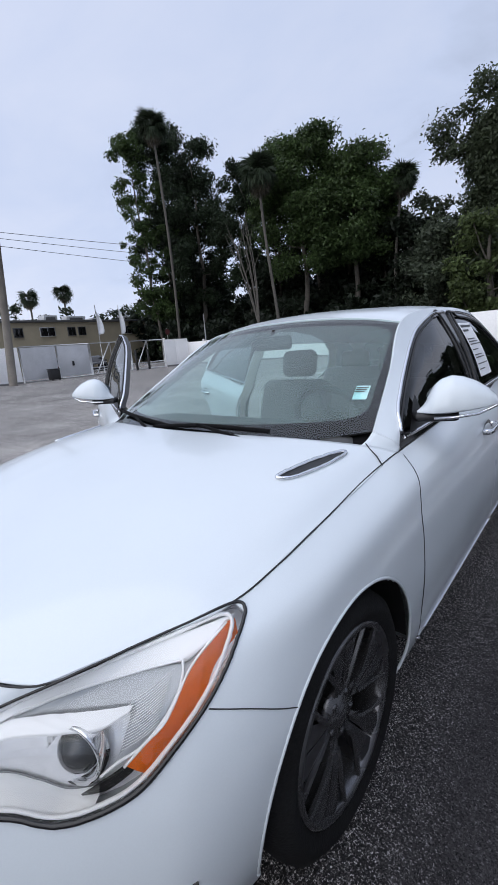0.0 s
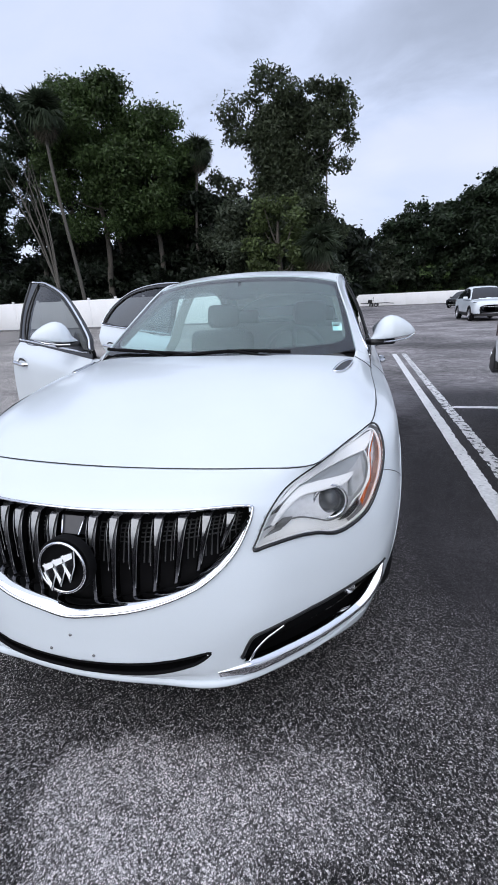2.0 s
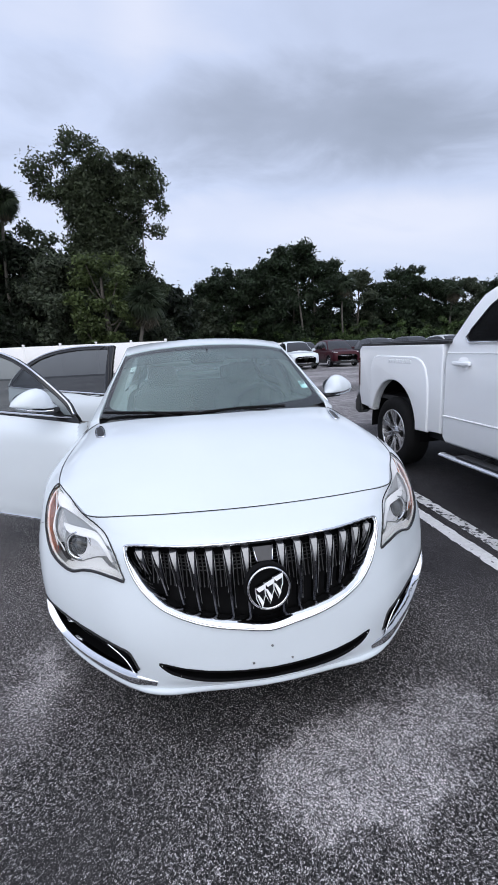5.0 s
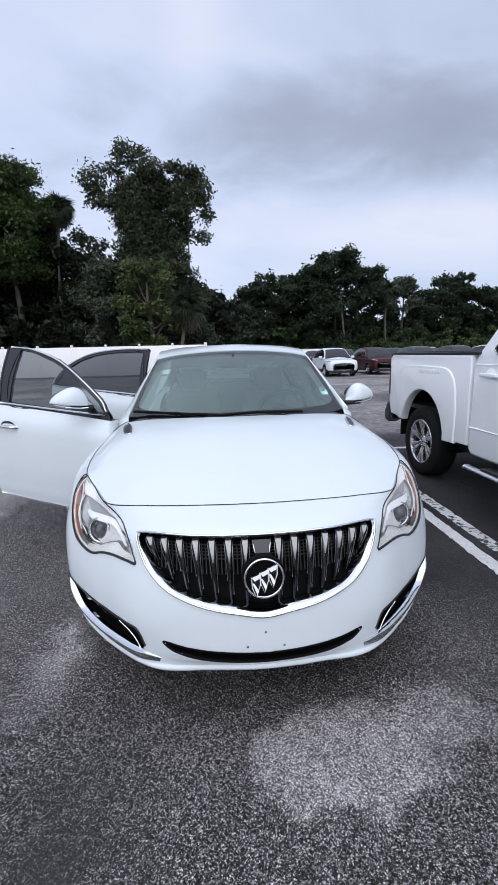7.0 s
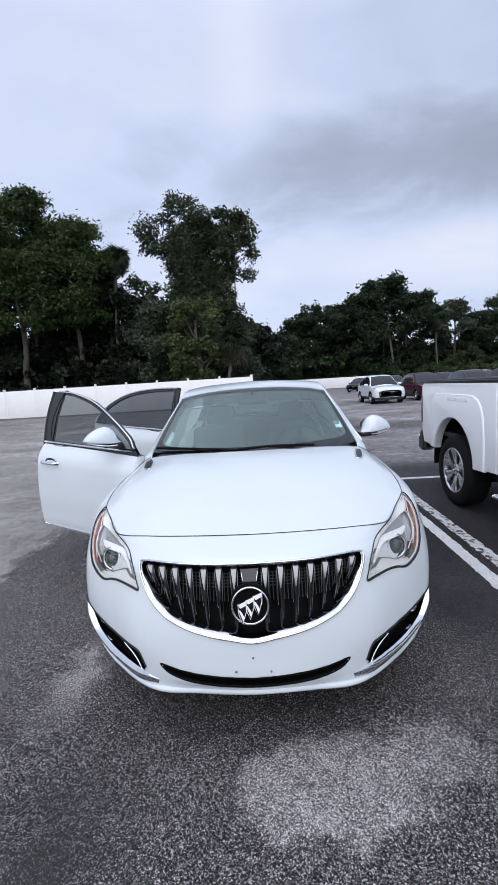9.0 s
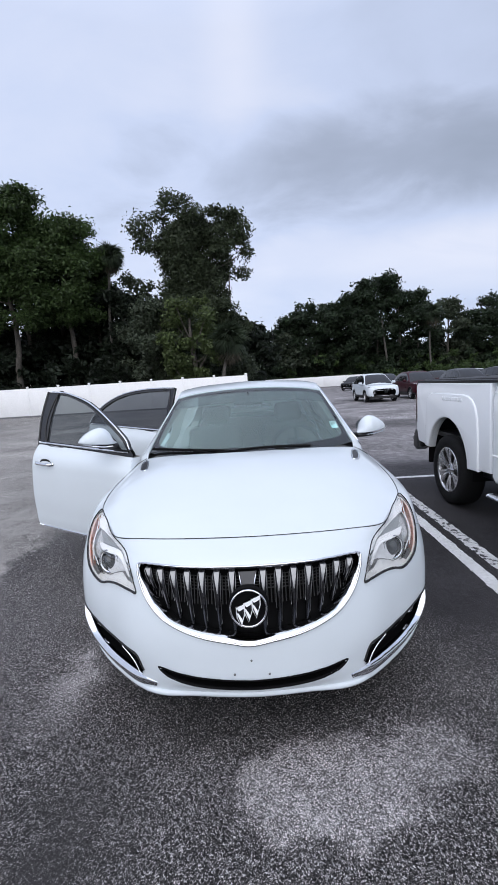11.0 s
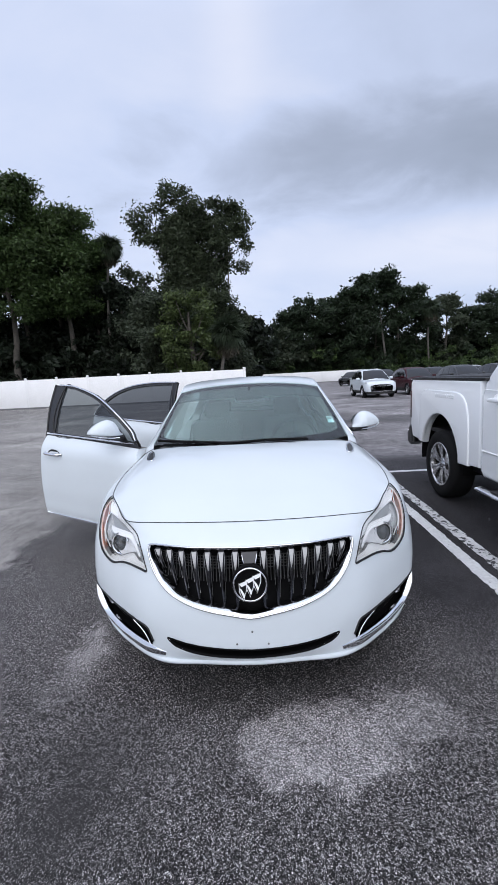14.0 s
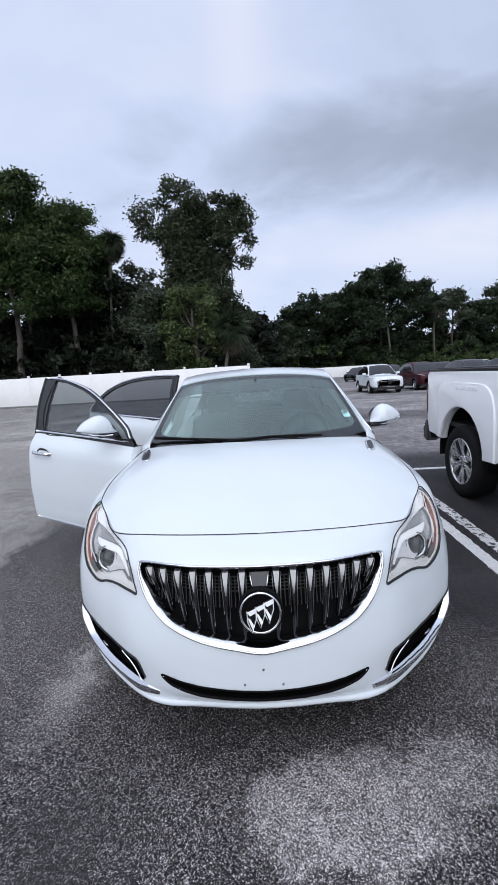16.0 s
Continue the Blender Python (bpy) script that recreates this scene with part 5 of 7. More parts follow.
def build_front(car):
    nose = new("nose")
    nose.parent = car
    # radiator grille
    g = new("grille")
    g.parent = nose
    outer = both(GRILLE)
    pl = lambda x, z, o: on_nose(abs(x), z, o) * np.array([1 if x >= 0 else -1, 1, 1])
    r = ring(outer, 220, pl, 0.004)
    tube("chrome_edge", r, 0.0045, CHROME, g, 8, True)
    # the chrome surround: thin above, a broad blade that leans back below
    low = np.clip((0.715 - r[:, 2]) / 0.14, 0, 1)
    mid = np.array([0, 0.62])
    q = spline(outer, 220, closed=True)
    inw = mid - q
    inw[:, 0] *= 0.45
    inw /= np.linalg.norm(inw, axis=1, keepdims=True)
    wid = 0.004 + 0.026 * low
    rows = [np.array([pl(*(p - d * 0.006 * k + d * w * t), o * k) for p, d, w, k in zip(q, inw, wid, 0.25 + 0.75 * low)]) for t, o in ((0, 0.002), (0.12, 0.009), (0.55, 0.002), (0.9, -0.014), (1.0, -0.020), (1.02, -0.05))]
    rows = np.array(rows)
    sheet("chrome_surround", np.concatenate([rows, rows[:, :1]], 1), CHROME, g, label="chrome grille surround, wider below")
    # back and walls in near-black: the shade behind the slats is painted in
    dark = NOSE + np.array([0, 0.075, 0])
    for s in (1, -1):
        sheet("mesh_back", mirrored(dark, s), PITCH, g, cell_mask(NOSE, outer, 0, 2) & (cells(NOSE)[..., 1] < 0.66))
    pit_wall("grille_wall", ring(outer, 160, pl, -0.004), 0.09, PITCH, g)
    # fine honeycomb bars behind the upright slats
    for z in np.linspace(0.655, 0.712, 5):
        xs = [x for x in np.linspace(-0.46, 0.46, 61) if inside(outer, np.array([x]), np.array([z]))[0]]
        if len(xs) > 4:
            tube("mesh_bar", [pl(x, z, -0.050) for x in xs], 0.0022, MESH_GREY, g, 4)
    for x in np.arange(-0.4495, 0.45, 0.0155):
        zs = [z for z in np.linspace(0.60, 0.716, 9) if inside(outer, np.array([x]), np.array([z]))[0]]
        if len(zs) > 3 and abs(x) > 0.06:
            tube("mesh_bar", [pl(x, z, -0.047) for z in zs], 0.0024, MESH_GREY, g, 4)
    top_z = lambda x: np.interp(abs(x), [a for a, b in GRILLE[:5]], [b for a, b in GRILLE[:5]])
    bot = GRILLE[4:][::-1]
    bot_z = lambda x: np.interp(abs(x), [a for a, b in bot[:-1]], [b for a, b in bot[:-1]])
    for i in range(-7, 8):
        if i == 0:
            continue
        x0 = 0.062 * i * (1 - 0.004 * abs(i))
        z1, z0 = top_z(x0) - 0.012, bot_z(x0) + 0.024
        # reflections put into two metals: a dark slat, a brighter sheen at its top
        for name, t0, t1, m in (("slat", 0.0, 1.0, DARK_CHROME), ("slat_sheen", 0.015, 0.34, SATIN)):
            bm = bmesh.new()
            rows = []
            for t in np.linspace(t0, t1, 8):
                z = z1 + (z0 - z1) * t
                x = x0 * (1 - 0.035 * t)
                face = name == "slat_sheen"
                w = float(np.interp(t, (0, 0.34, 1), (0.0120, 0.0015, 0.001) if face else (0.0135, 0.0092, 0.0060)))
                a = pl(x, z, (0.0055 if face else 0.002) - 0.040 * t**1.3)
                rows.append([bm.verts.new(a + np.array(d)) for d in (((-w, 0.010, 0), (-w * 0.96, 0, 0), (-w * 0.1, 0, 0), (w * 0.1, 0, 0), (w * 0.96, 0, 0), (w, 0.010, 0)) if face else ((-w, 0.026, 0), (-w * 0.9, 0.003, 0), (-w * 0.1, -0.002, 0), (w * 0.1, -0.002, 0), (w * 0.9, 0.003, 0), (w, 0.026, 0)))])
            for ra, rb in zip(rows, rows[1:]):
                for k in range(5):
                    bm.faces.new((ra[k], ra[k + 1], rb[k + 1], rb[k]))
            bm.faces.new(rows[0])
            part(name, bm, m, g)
        # painted glints: thin bright lines that run on down the slat's edges
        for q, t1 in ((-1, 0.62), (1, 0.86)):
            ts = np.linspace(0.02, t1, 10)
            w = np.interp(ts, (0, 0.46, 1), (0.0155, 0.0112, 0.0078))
            tube("slat_glint", [pl(x0 * (1 - 0.035 * t), z1 + (z0 - z1) * t, 0.003 - 0.040 * t**1.3) + np.array([q * k, -0.001, 0]) for t, k in zip(ts, w)], np.linspace(0.0016, 0.0008, 10), SATIN, g, 5)
    # badge: a ring round three slanted shields, drawn as plain shapes
    b = new("badge")
    b.parent = nose
    c = pl(0, 0.595, 0.022)
    m = Matrix.Translation(c) @ Matrix.Rotation(radians(-8), 4, "X")
    big = Matrix.Diagonal((1.06, 1, 1.16, 1))
    v, f = lathe([(-0.03, 0.080), (-0.002, 0.080), (0.0, 0.077), (-0.004, 0.072), (-0.006, 0.0)], 48, "y")
    v = np.array([m @ Vector((p[0], -p[1], p[2])) for p in v])
    mesh_ob("disc", v, f, PITCH, b)
    a = np.linspace(0, 2 * np.pi, 60, endpoint=False)
    tube("badge_ring", [m @ Vector((0.069 * math.cos(k), -0.006, 0.069 * math.sin(k))) for k in a], 0.0045, CHROME, b, 8, True, "chrome ring")
    for i in (-1, 0, 1):
        bm = bmesh.new()
        pts = [(-0.016, 0.022), (0.016, 0.034), (0.015, 0.000), (-0.001, -0.042), (-0.014, -0.012)]
        fr = [bm.verts.new(m @ big @ Vector((x + 0.028 * i, -0.012 - 0.003 * (k == 0), z + 0.013 * i))) for k, (x, z) in enumerate(pts)]
        bk = [bm.verts.new(m @ big @ Vector((x + 0.028 * i, -0.002, z + 0.013 * i))) for x, z in pts]
        cc = bm.verts.new(m @ big @ Vector((0.028 * i, -0.022, 0.013 * i - 0.004)))
        for k in range(5):
            bm.faces.new((fr[k], fr[(k + 1) % 5], cc))
            bm.faces.new((bk[k], bk[(k + 1) % 5], fr[(k + 1) % 5], fr[k]))
        part("shield", bm, DARK_CHROME, b)
        e = [m @ big @ Vector((x + 0.028 * i, -0.015, z + 0.013 * i)) for x, z in pts]
        for strip in (((-0.016, 0.022), (0.016, 0.034), (0.0155, 0.020), (-0.006, 0.010)), ((-0.0145, 0.006), (-0.007, 0.004), (0.008, -0.020), (0.002, -0.034))):
            bm = bmesh.new()
            bm.faces.new([bm.verts.new(m @ big @ Vector((x + 0.028 * i, -0.0235 if k < 2 else -0.0225, z + 0.013 * i))) for k, (x, z) in enumerate(strip)])
            part("shield_stripe", bm, LAMP_WHITE, b)
        tube("shield_edge", [e[1], e[2], e[3], e[4], e[0]], 0.0019, LAMP_WHITE, b, 5)
    bm = bmesh.new()
    vs = [[bm.verts.new(pl(x, z, o)) for x, z in ((-0.035, 0.716), (0.035, 0.716), (0.026, 0.674), (-0.026, 0.674))] for o in (-0.004, -0.03)]
    bm.faces.new(vs[0])
    for k in range(4):
        bm.faces.new((vs[0][k], vs[0][(k + 1) % 4], vs[1][(k + 1) % 4], vs[1][k]))
    part("badge_mount", bm, MOUNT, b)
    for q in (-1, 1):
        tube("mount_edge", [pl(q * 0.035, 0.716, 0.0), pl(q * 0.026, 0.674, 0.0)], 0.003, CHROME, b, 6)
    # lower intake
    it = new("lower_intake")
    it.parent = nose
    # the intake's inside has its deep shade put into the colour
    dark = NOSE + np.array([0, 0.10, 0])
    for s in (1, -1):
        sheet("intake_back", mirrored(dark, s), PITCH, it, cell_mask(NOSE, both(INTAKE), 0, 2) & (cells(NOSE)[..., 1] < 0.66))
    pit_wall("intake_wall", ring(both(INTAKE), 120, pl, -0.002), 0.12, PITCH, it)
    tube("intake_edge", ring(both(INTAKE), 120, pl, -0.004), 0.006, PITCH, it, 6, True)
    tube("intake_bar", [pl(x, 0.306 + 0.018 * (x / 0.36) ** 2, -0.03) for x in np.linspace(-0.36, 0.36, 31)], 0.006, GLOSS_BLACK, it, 6)
    for x, z in ((0.0, 0.402), (-0.067, 0.350), (0.067, 0.348)):
        v, f = lathe([(-0.004, 0.0048), (0.0015, 0.004), (0.0015, 0.0)], 10, "y")
        mesh_ob("bolt_hole", v * np.array([1, -1, 1]) + pl(x, z, 0.001), f, STEEL_GREY, nose)
    # white chin strip
    half = np.array([on_nose(x, z, 0.002) for x, z in spline([(0.0, 0.240), (0.2, 0.240), (0.40, 0.228), (0.55, 0.220), (0.68, 0.218), (0.80, 0.240)], 30)])
    tube("chin", np.concatenate([mirrored(half, -1)[:0:-1], half]), np.interp(np.abs(np.concatenate([mirrored(half, -1)[:0:-1], half])[:, 0]), (0, 0.55, 0.80), (0.012, 0.012, 0.002)), PAINT, nose, 8)
    for s in (1, -1):
        fog_bezel(nose, s)
        headlamp(nose, s)
        hood_vent(nose, s)


def pit_wall(name, outline, depth, m, parent):
    """The side of a recess, from its edge straight back."""
    n = len(outline)
    v = np.concatenate([outline, outline + np.array([0, depth, 0])])
    mesh_ob(name, v, [(k, (k + 1) % n, n + (k + 1) % n, n + k) for k in range(n)], m, parent)


def fog_bezel(nose, s):
    k = new("fog_bezel")
    k.parent = nose
    # near-black inside, so the recess's shade is in its colour
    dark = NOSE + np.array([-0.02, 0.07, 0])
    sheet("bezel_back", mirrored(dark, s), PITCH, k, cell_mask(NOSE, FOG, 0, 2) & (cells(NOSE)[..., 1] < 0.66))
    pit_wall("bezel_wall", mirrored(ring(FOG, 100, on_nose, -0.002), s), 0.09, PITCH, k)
    tube("bezel_edge", mirrored(line(FOG[:7], 60, on_nose, 0.0), s), 0.005, BLACK, k, 6)
    up, lw = spline(BLADE_UP, 50), spline(BLADE_LOW, 50)
    tap = np.clip(np.minimum(np.linspace(0, 5, 50) + 0.15, np.linspace(6, 0.15, 50)), 0, 1)
    # its face leans back at the inner end and stands upright at the outer
    turn = np.linspace(0, 1, 50)
    rows = [np.array([on_nose(p[0], p[1], (i + (j - i) * w) * k) for p, k, w in zip(up + (lw - up) * t, tap, turn)]) for t, i, j in ((0, -0.025, -0.02), (0.05, 0.004, 0.013), (0.3, 0.008, 0.016), (0.6, 0.013, 0.015), (0.88, 0.015, 0.010), (1, 0.001, 0.001))]
    sheet("chrome_blade", mirrored(np.array(rows), s), CHROME, k, None, 0.0, "chrome blade below the fog lamp", s > 0)
    tube("chrome_hook", mirrored(np.array([on_nose(a, b, 0.003) for a, b in spline([(0.474, 0.284), (0.492, 0.318), (0.522, 0.346), (0.562, 0.364)], 12)]), s), 0.0038, CHROME, k, 6)
    tube("top_lip", mirrored(np.array([on_nose(a, b, 0.002) for a, b in spline(FOG[1:6], 20)]), s), 0.0018, CHROME, k, 6)
    c = on_nose(0.765, 0.350, -0.035)
    v, f = lathe([(0.0, 0.024), (-0.009, 0.021), (-0.013, 0.0)], 24, "y")
    mesh_ob("fog_lamp", (v + c) * np.array([s, 1, 1]), f, SILVER, k, "small round fog lamp")


def headlamp(nose, s):
    h = new("headlamp")
    h.parent = nose
    ok = cells(NOSE)[..., 1] < 0.70
    msk = cell_mask(NOSE, HEADLAMP, 0, 2) & ok
    M = lambda P: mirrored(np.asarray(P, float), s)
    sheet("lens_cover", M(NOSE + NOSE_N.reshape(NOSE.shape) * 0.002), CLEAR, h, msk, flip=s < 0, label="clear lens cover").visible_shadow = False
    tube("seal", M(ring(HEADLAMP, 140, on_nose, 0.001)), np.interp(np.arange(140), (0, 44, 56, 76, 84, 139), (0.0055, 0.0055, 0.004, 0.004, 0.0026, 0.0026)), GLOSS_BLACK, h, 6, True, "black rubber seal")
    tube("inner_trim", M(ring([(0.66 + (a - 0.66) * 0.955, 0.69 + (b - 0.69) * 0.93) for a, b in HEADLAMP], 140, on_nose, -0.006)), 0.0045, LAMP_WHITE, h, 6, True)
    # the bowl behind, a silver tray
    big = [(0.67 + (a - 0.67) * 1.07, 0.69 + (b - 0.69) * 1.10) for a, b in HEADLAMP]
    sheet("tray", M(NOSE - NOSE_N.reshape(NOSE.shape) * 0.045), LAMP_BOWL, h, cell_mask(NOSE, big, 0, 2) & ok)
    rim = ring(HEADLAMP, 140, on_nose, -0.002)
    inn = ring(HEADLAMP, 140, on_nose, -0.052)
    n = len(rim)
    mesh_ob("tray_wall", M(np.concatenate([rim, inn])), [(k, (k + 1) % n, n + (k + 1) % n, n + k) for k in range(n)], FLUTED, h)
    # upper white eyebrow and swooping light bar
    def blade(name, pts, wid, o, m, n=30):
        q = spline(pts, n)
        t = np.gradient(q, axis=0)
        t /= np.linalg.norm(t, axis=1, keepdims=True)
        nn = np.stack([-t[:, 1], t[:, 0]], 1)
        w = np.interp(np.linspace(0, 1, n), np.linspace(0, 1, len(wid)), wid)[:, None]
        a, b = q + nn * w, q - nn * w
        A = np.array([on_nose(x, z, o) for x, z in a])
        B = np.array([on_nose(x, z, o - 0.004) for x, z in b])
        C = np.array([on_nose(x, z, o - 0.03) for x, z in b])
        sheet(name, M(np.stack([A, B, C])), m, h)
    def plate(name, up, low, depth, m, label=""):
        u, w = spline(up, 40), spline(low, 40)
        rows = [np.array([on_nose(a, b, -depth) for a, b in u + (w - u) * t]) for t in np.linspace(0, 1, 7)]
        rows.append(np.array([on_nose(a, b, -depth - 0.02) for a, b in w]))
        sheet(name, M(np.array(rows)), m, h, None, 0.0, label)

    plate("eyebrow", [(0.545, 0.712), (0.592, 0.744), (0.652, 0.770), (0.70, 0.785), (0.75, 0.798), (0.812, 0.811)], [(0.53, 0.69), (0.596, 0.732), (0.679, 0.756), (0.768, 0.769), (0.788, 0.770), (0.808, 0.792)], 0.010, LAMP_WHITE, "white upper reflector")
    plate("reflector_pod", [(0.598, 0.732), (0.679, 0.755), (0.768, 0.767), (0.788, 0.757), (0.797, 0.734), (0.797, 0.702)], [(0.60, 0.728), (0.635, 0.728), (0.695, 0.725), (0.746, 0.720), (0.757, 0.682), (0.757, 0.658)], 0.022, FLUTED, "grey reflector pod")
    plate("light_bar", [(0.525, 0.655), (0.555, 0.700), (0.592, 0.727), (0.635, 0.730), (0.695, 0.727), (0.750, 0.726)], [(0.535, 0.650), (0.568, 0.684), (0.604, 0.706), (0.676, 0.703), (0.722, 0.701), (0.748, 0.718)], 0.008, LAMP_WHITE, "white light bar")
    tube("pod_trim", M(line([(0.742, 0.634), (0.760, 0.652), (0.783, 0.668), (0.798, 0.700), (0.799, 0.734), (0.786, 0.764), (0.768, 0.769), (0.679, 0.757), (0.60, 0.734)], 50, on_nose, -0.010)), 0.0028, LAMP_WHITE, h, 6)
    for k in np.linspace(0, 1, 17):
        p, q = np.array([0.740, 0.729]) * (1 - k) + np.array([0.759, 0.664]) * k, np.array([0.776, 0.762]) * (1 - k) + np.array([0.793, 0.692]) * k
        tube("rib", M(line([p, (p + q) / 2 + np.array([0.002, -0.003]), q], 6, on_nose, -0.020)), 0.0007, LAMP_WHITE, h, 4)
    # a white lower tray that slopes forward to the seal
    u, w = spline([(0.497, 0.628), (0.550, 0.645), (0.610, 0.645), (0.660, 0.625), (0.700, 0.606), (0.745, 0.606)], 40), spline([(0.494, 0.608), (0.55, 0.611), (0.605, 0.608), (0.650, 0.599), (0.700, 0.584), (0.742, 0.589)], 40)
    sheet("lower_tray", M(np.array([[on_nose(p[0], p[1], -0.043 + 0.036 * t) for p in u + (w - u) * t] for t in np.linspace(0, 1, 6)])), LAMP_WHITE, h)
    tube("tray_edge", M(np.array([on_nose(p[0], p[1], -0.040) for p in u])), 0.0022, STEEL_GREY, h, 6)
    blade("dark_wedge", [(0.722, 0.603), (0.748, 0.613), (0.772, 0.632), (0.786, 0.652)], (0.003, 0.011, 0.010, 0.002), -0.020, GLOSS_BLACK)
    # amber side reflector: a panel that faces sideways, behind the lens
    front = spline([(0.813, 0.506, 0.800), (0.797, 0.415, 0.760), (0.800, 0.360, 0.715), (0.798, 0.337, 0.693), (0.785, 0.304, 0.674), (0.770, 0.272, 0.648)], 24)
    rear = spline([(0.813, 0.524, 0.798), (0.809, 0.532, 0.714), (0.809, 0.490, 0.684), (0.806, 0.414, 0.650), (0.793, 0.370, 0.628), (0.776, 0.304, 0.606)], 24)
    front = front + (rear - front) * 0.08
    sheet("amber_reflector", M(np.stack([front - np.array([0.004, 0, 0]), (front + rear) / 2, rear])), AMBER, h, None, 0.0, "amber side reflector")
    back = np.array([0.006, 0, 0])
    sheet("reflector_back", M(np.stack([front - back * 1.6, (front + rear) / 2 - back, rear - back])), LAMP_BOWL, h)
    tube("amber_trim", M(front + np.array([-0.004, -0.003, 0])), 0.0024, LAMP_WHITE, h, 6)
    for px, pz, pw in ((0.566, 0.648, 0.014), (0.540, 0.628, 0.010), (0.548, 0.690, 0.009)):
        blade("dark_pocket", [(px - 0.022, pz - 0.010), (px, pz), (px + 0.024, pz + 0.006)], (0.004, pw, 0.004), -0.022, STEEL_GREY)
    c = on_nose(0.700, 0.664, -0.040)
    d = Matrix.Translation(c) @ Matrix.Rotation(radians(22), 4, "Z") @ Matrix.Rotation(radians(-6), 4, "X")
    for nm, prof, m in (("projector_bezel", [(0.014, 0.060), (-0.010, 0.058), (-0.014, 0.054), (-0.007, 0.047), (0.006, 0.041)], CHROME), ("projector_shroud", [(0.003, 0.052), (0.02, 0.046), (0.03, 0.0)], BLACK), ("projector_lens", [(0.006, 0.040), (-0.008, 0.037), (-0.018, 0.028), (-0.025, 0.016), (-0.028, 0.007), (-0.029, 0.0)], LENS)):
        v, f = lathe(prof, 40, "y")
        v = np.array([d @ Vector(p) for p in v])
        mesh_ob(nm, M(v), f, m, h)


def hood_vent(nose, s):
    k = new("bonnet_vent")
    k.parent = nose
    S = BONNET.reshape(-1, 3)

    def on_bonnet(x, y, o):
        i = np.argmin((S[:, 0] - x) ** 2 + (S[:, 1] - y) ** 2)
        return np.array([x, y, S[i, 2] + o])

    poly = [(0.650, 0.910), (0.655, 0.96), (0.672, 1.05), (0.696, 1.14), (0.722, 1.185), (0.727, 1.14), (0.714, 1.04), (0.692, 0.95), (0.668, 0.912)]
    rim = np.array([on_bonnet(a, b, 0.004) for a, b in spline(poly, 60, closed=True)])
    tube("vent_rim", mirrored(rim, s), 0.006, CHROME, k, 6, True, "chrome vent rim")
    c = rim.mean(0)
    v = np.concatenate([rim - np.array([0, 0, 0.001]), c[None]])
    mesh_ob("vent_opening", mirrored(v, s), [(i, (i + 1) % 60, 60) for i in range(60)], BLACK, k)


def seat(parent, x, y):
    st = new("front_seat")
    st.parent = parent
    st.matrix_basis = pose(x, y, 0)
    part("cushion", box_bm(0.52, 0.54, 0.20, 0, 0, 0.30, 0.07, 4), SEAT, st, smooth=True)
    bm = box_bm(0.54, 0.18, 0.66, 0, 0, 0, 0.07, 4, m=Matrix.Translation((0, 0.27, 0.42)) @ Matrix.Rotation(radians(-18), 4, "X"))
    part("backrest", bm, SEAT, st, smooth=True)
    bm = box_bm(0.27, 0.11, 0.19, 0, 0, 0, 0.05, 4, m=Matrix.Translation((0, 0.49, 1.07)) @ Matrix.Rotation(radians(-12), 4, "X"))
    part("headrest", bm, SEAT, st, "padded headrest", True)
    for d in (-0.06, 0.06):
        tube("headrest_post", [(d, 0.46, 1.0), (d, 0.49, 1.10)], 0.008, CHROME, st, 6)
    return st


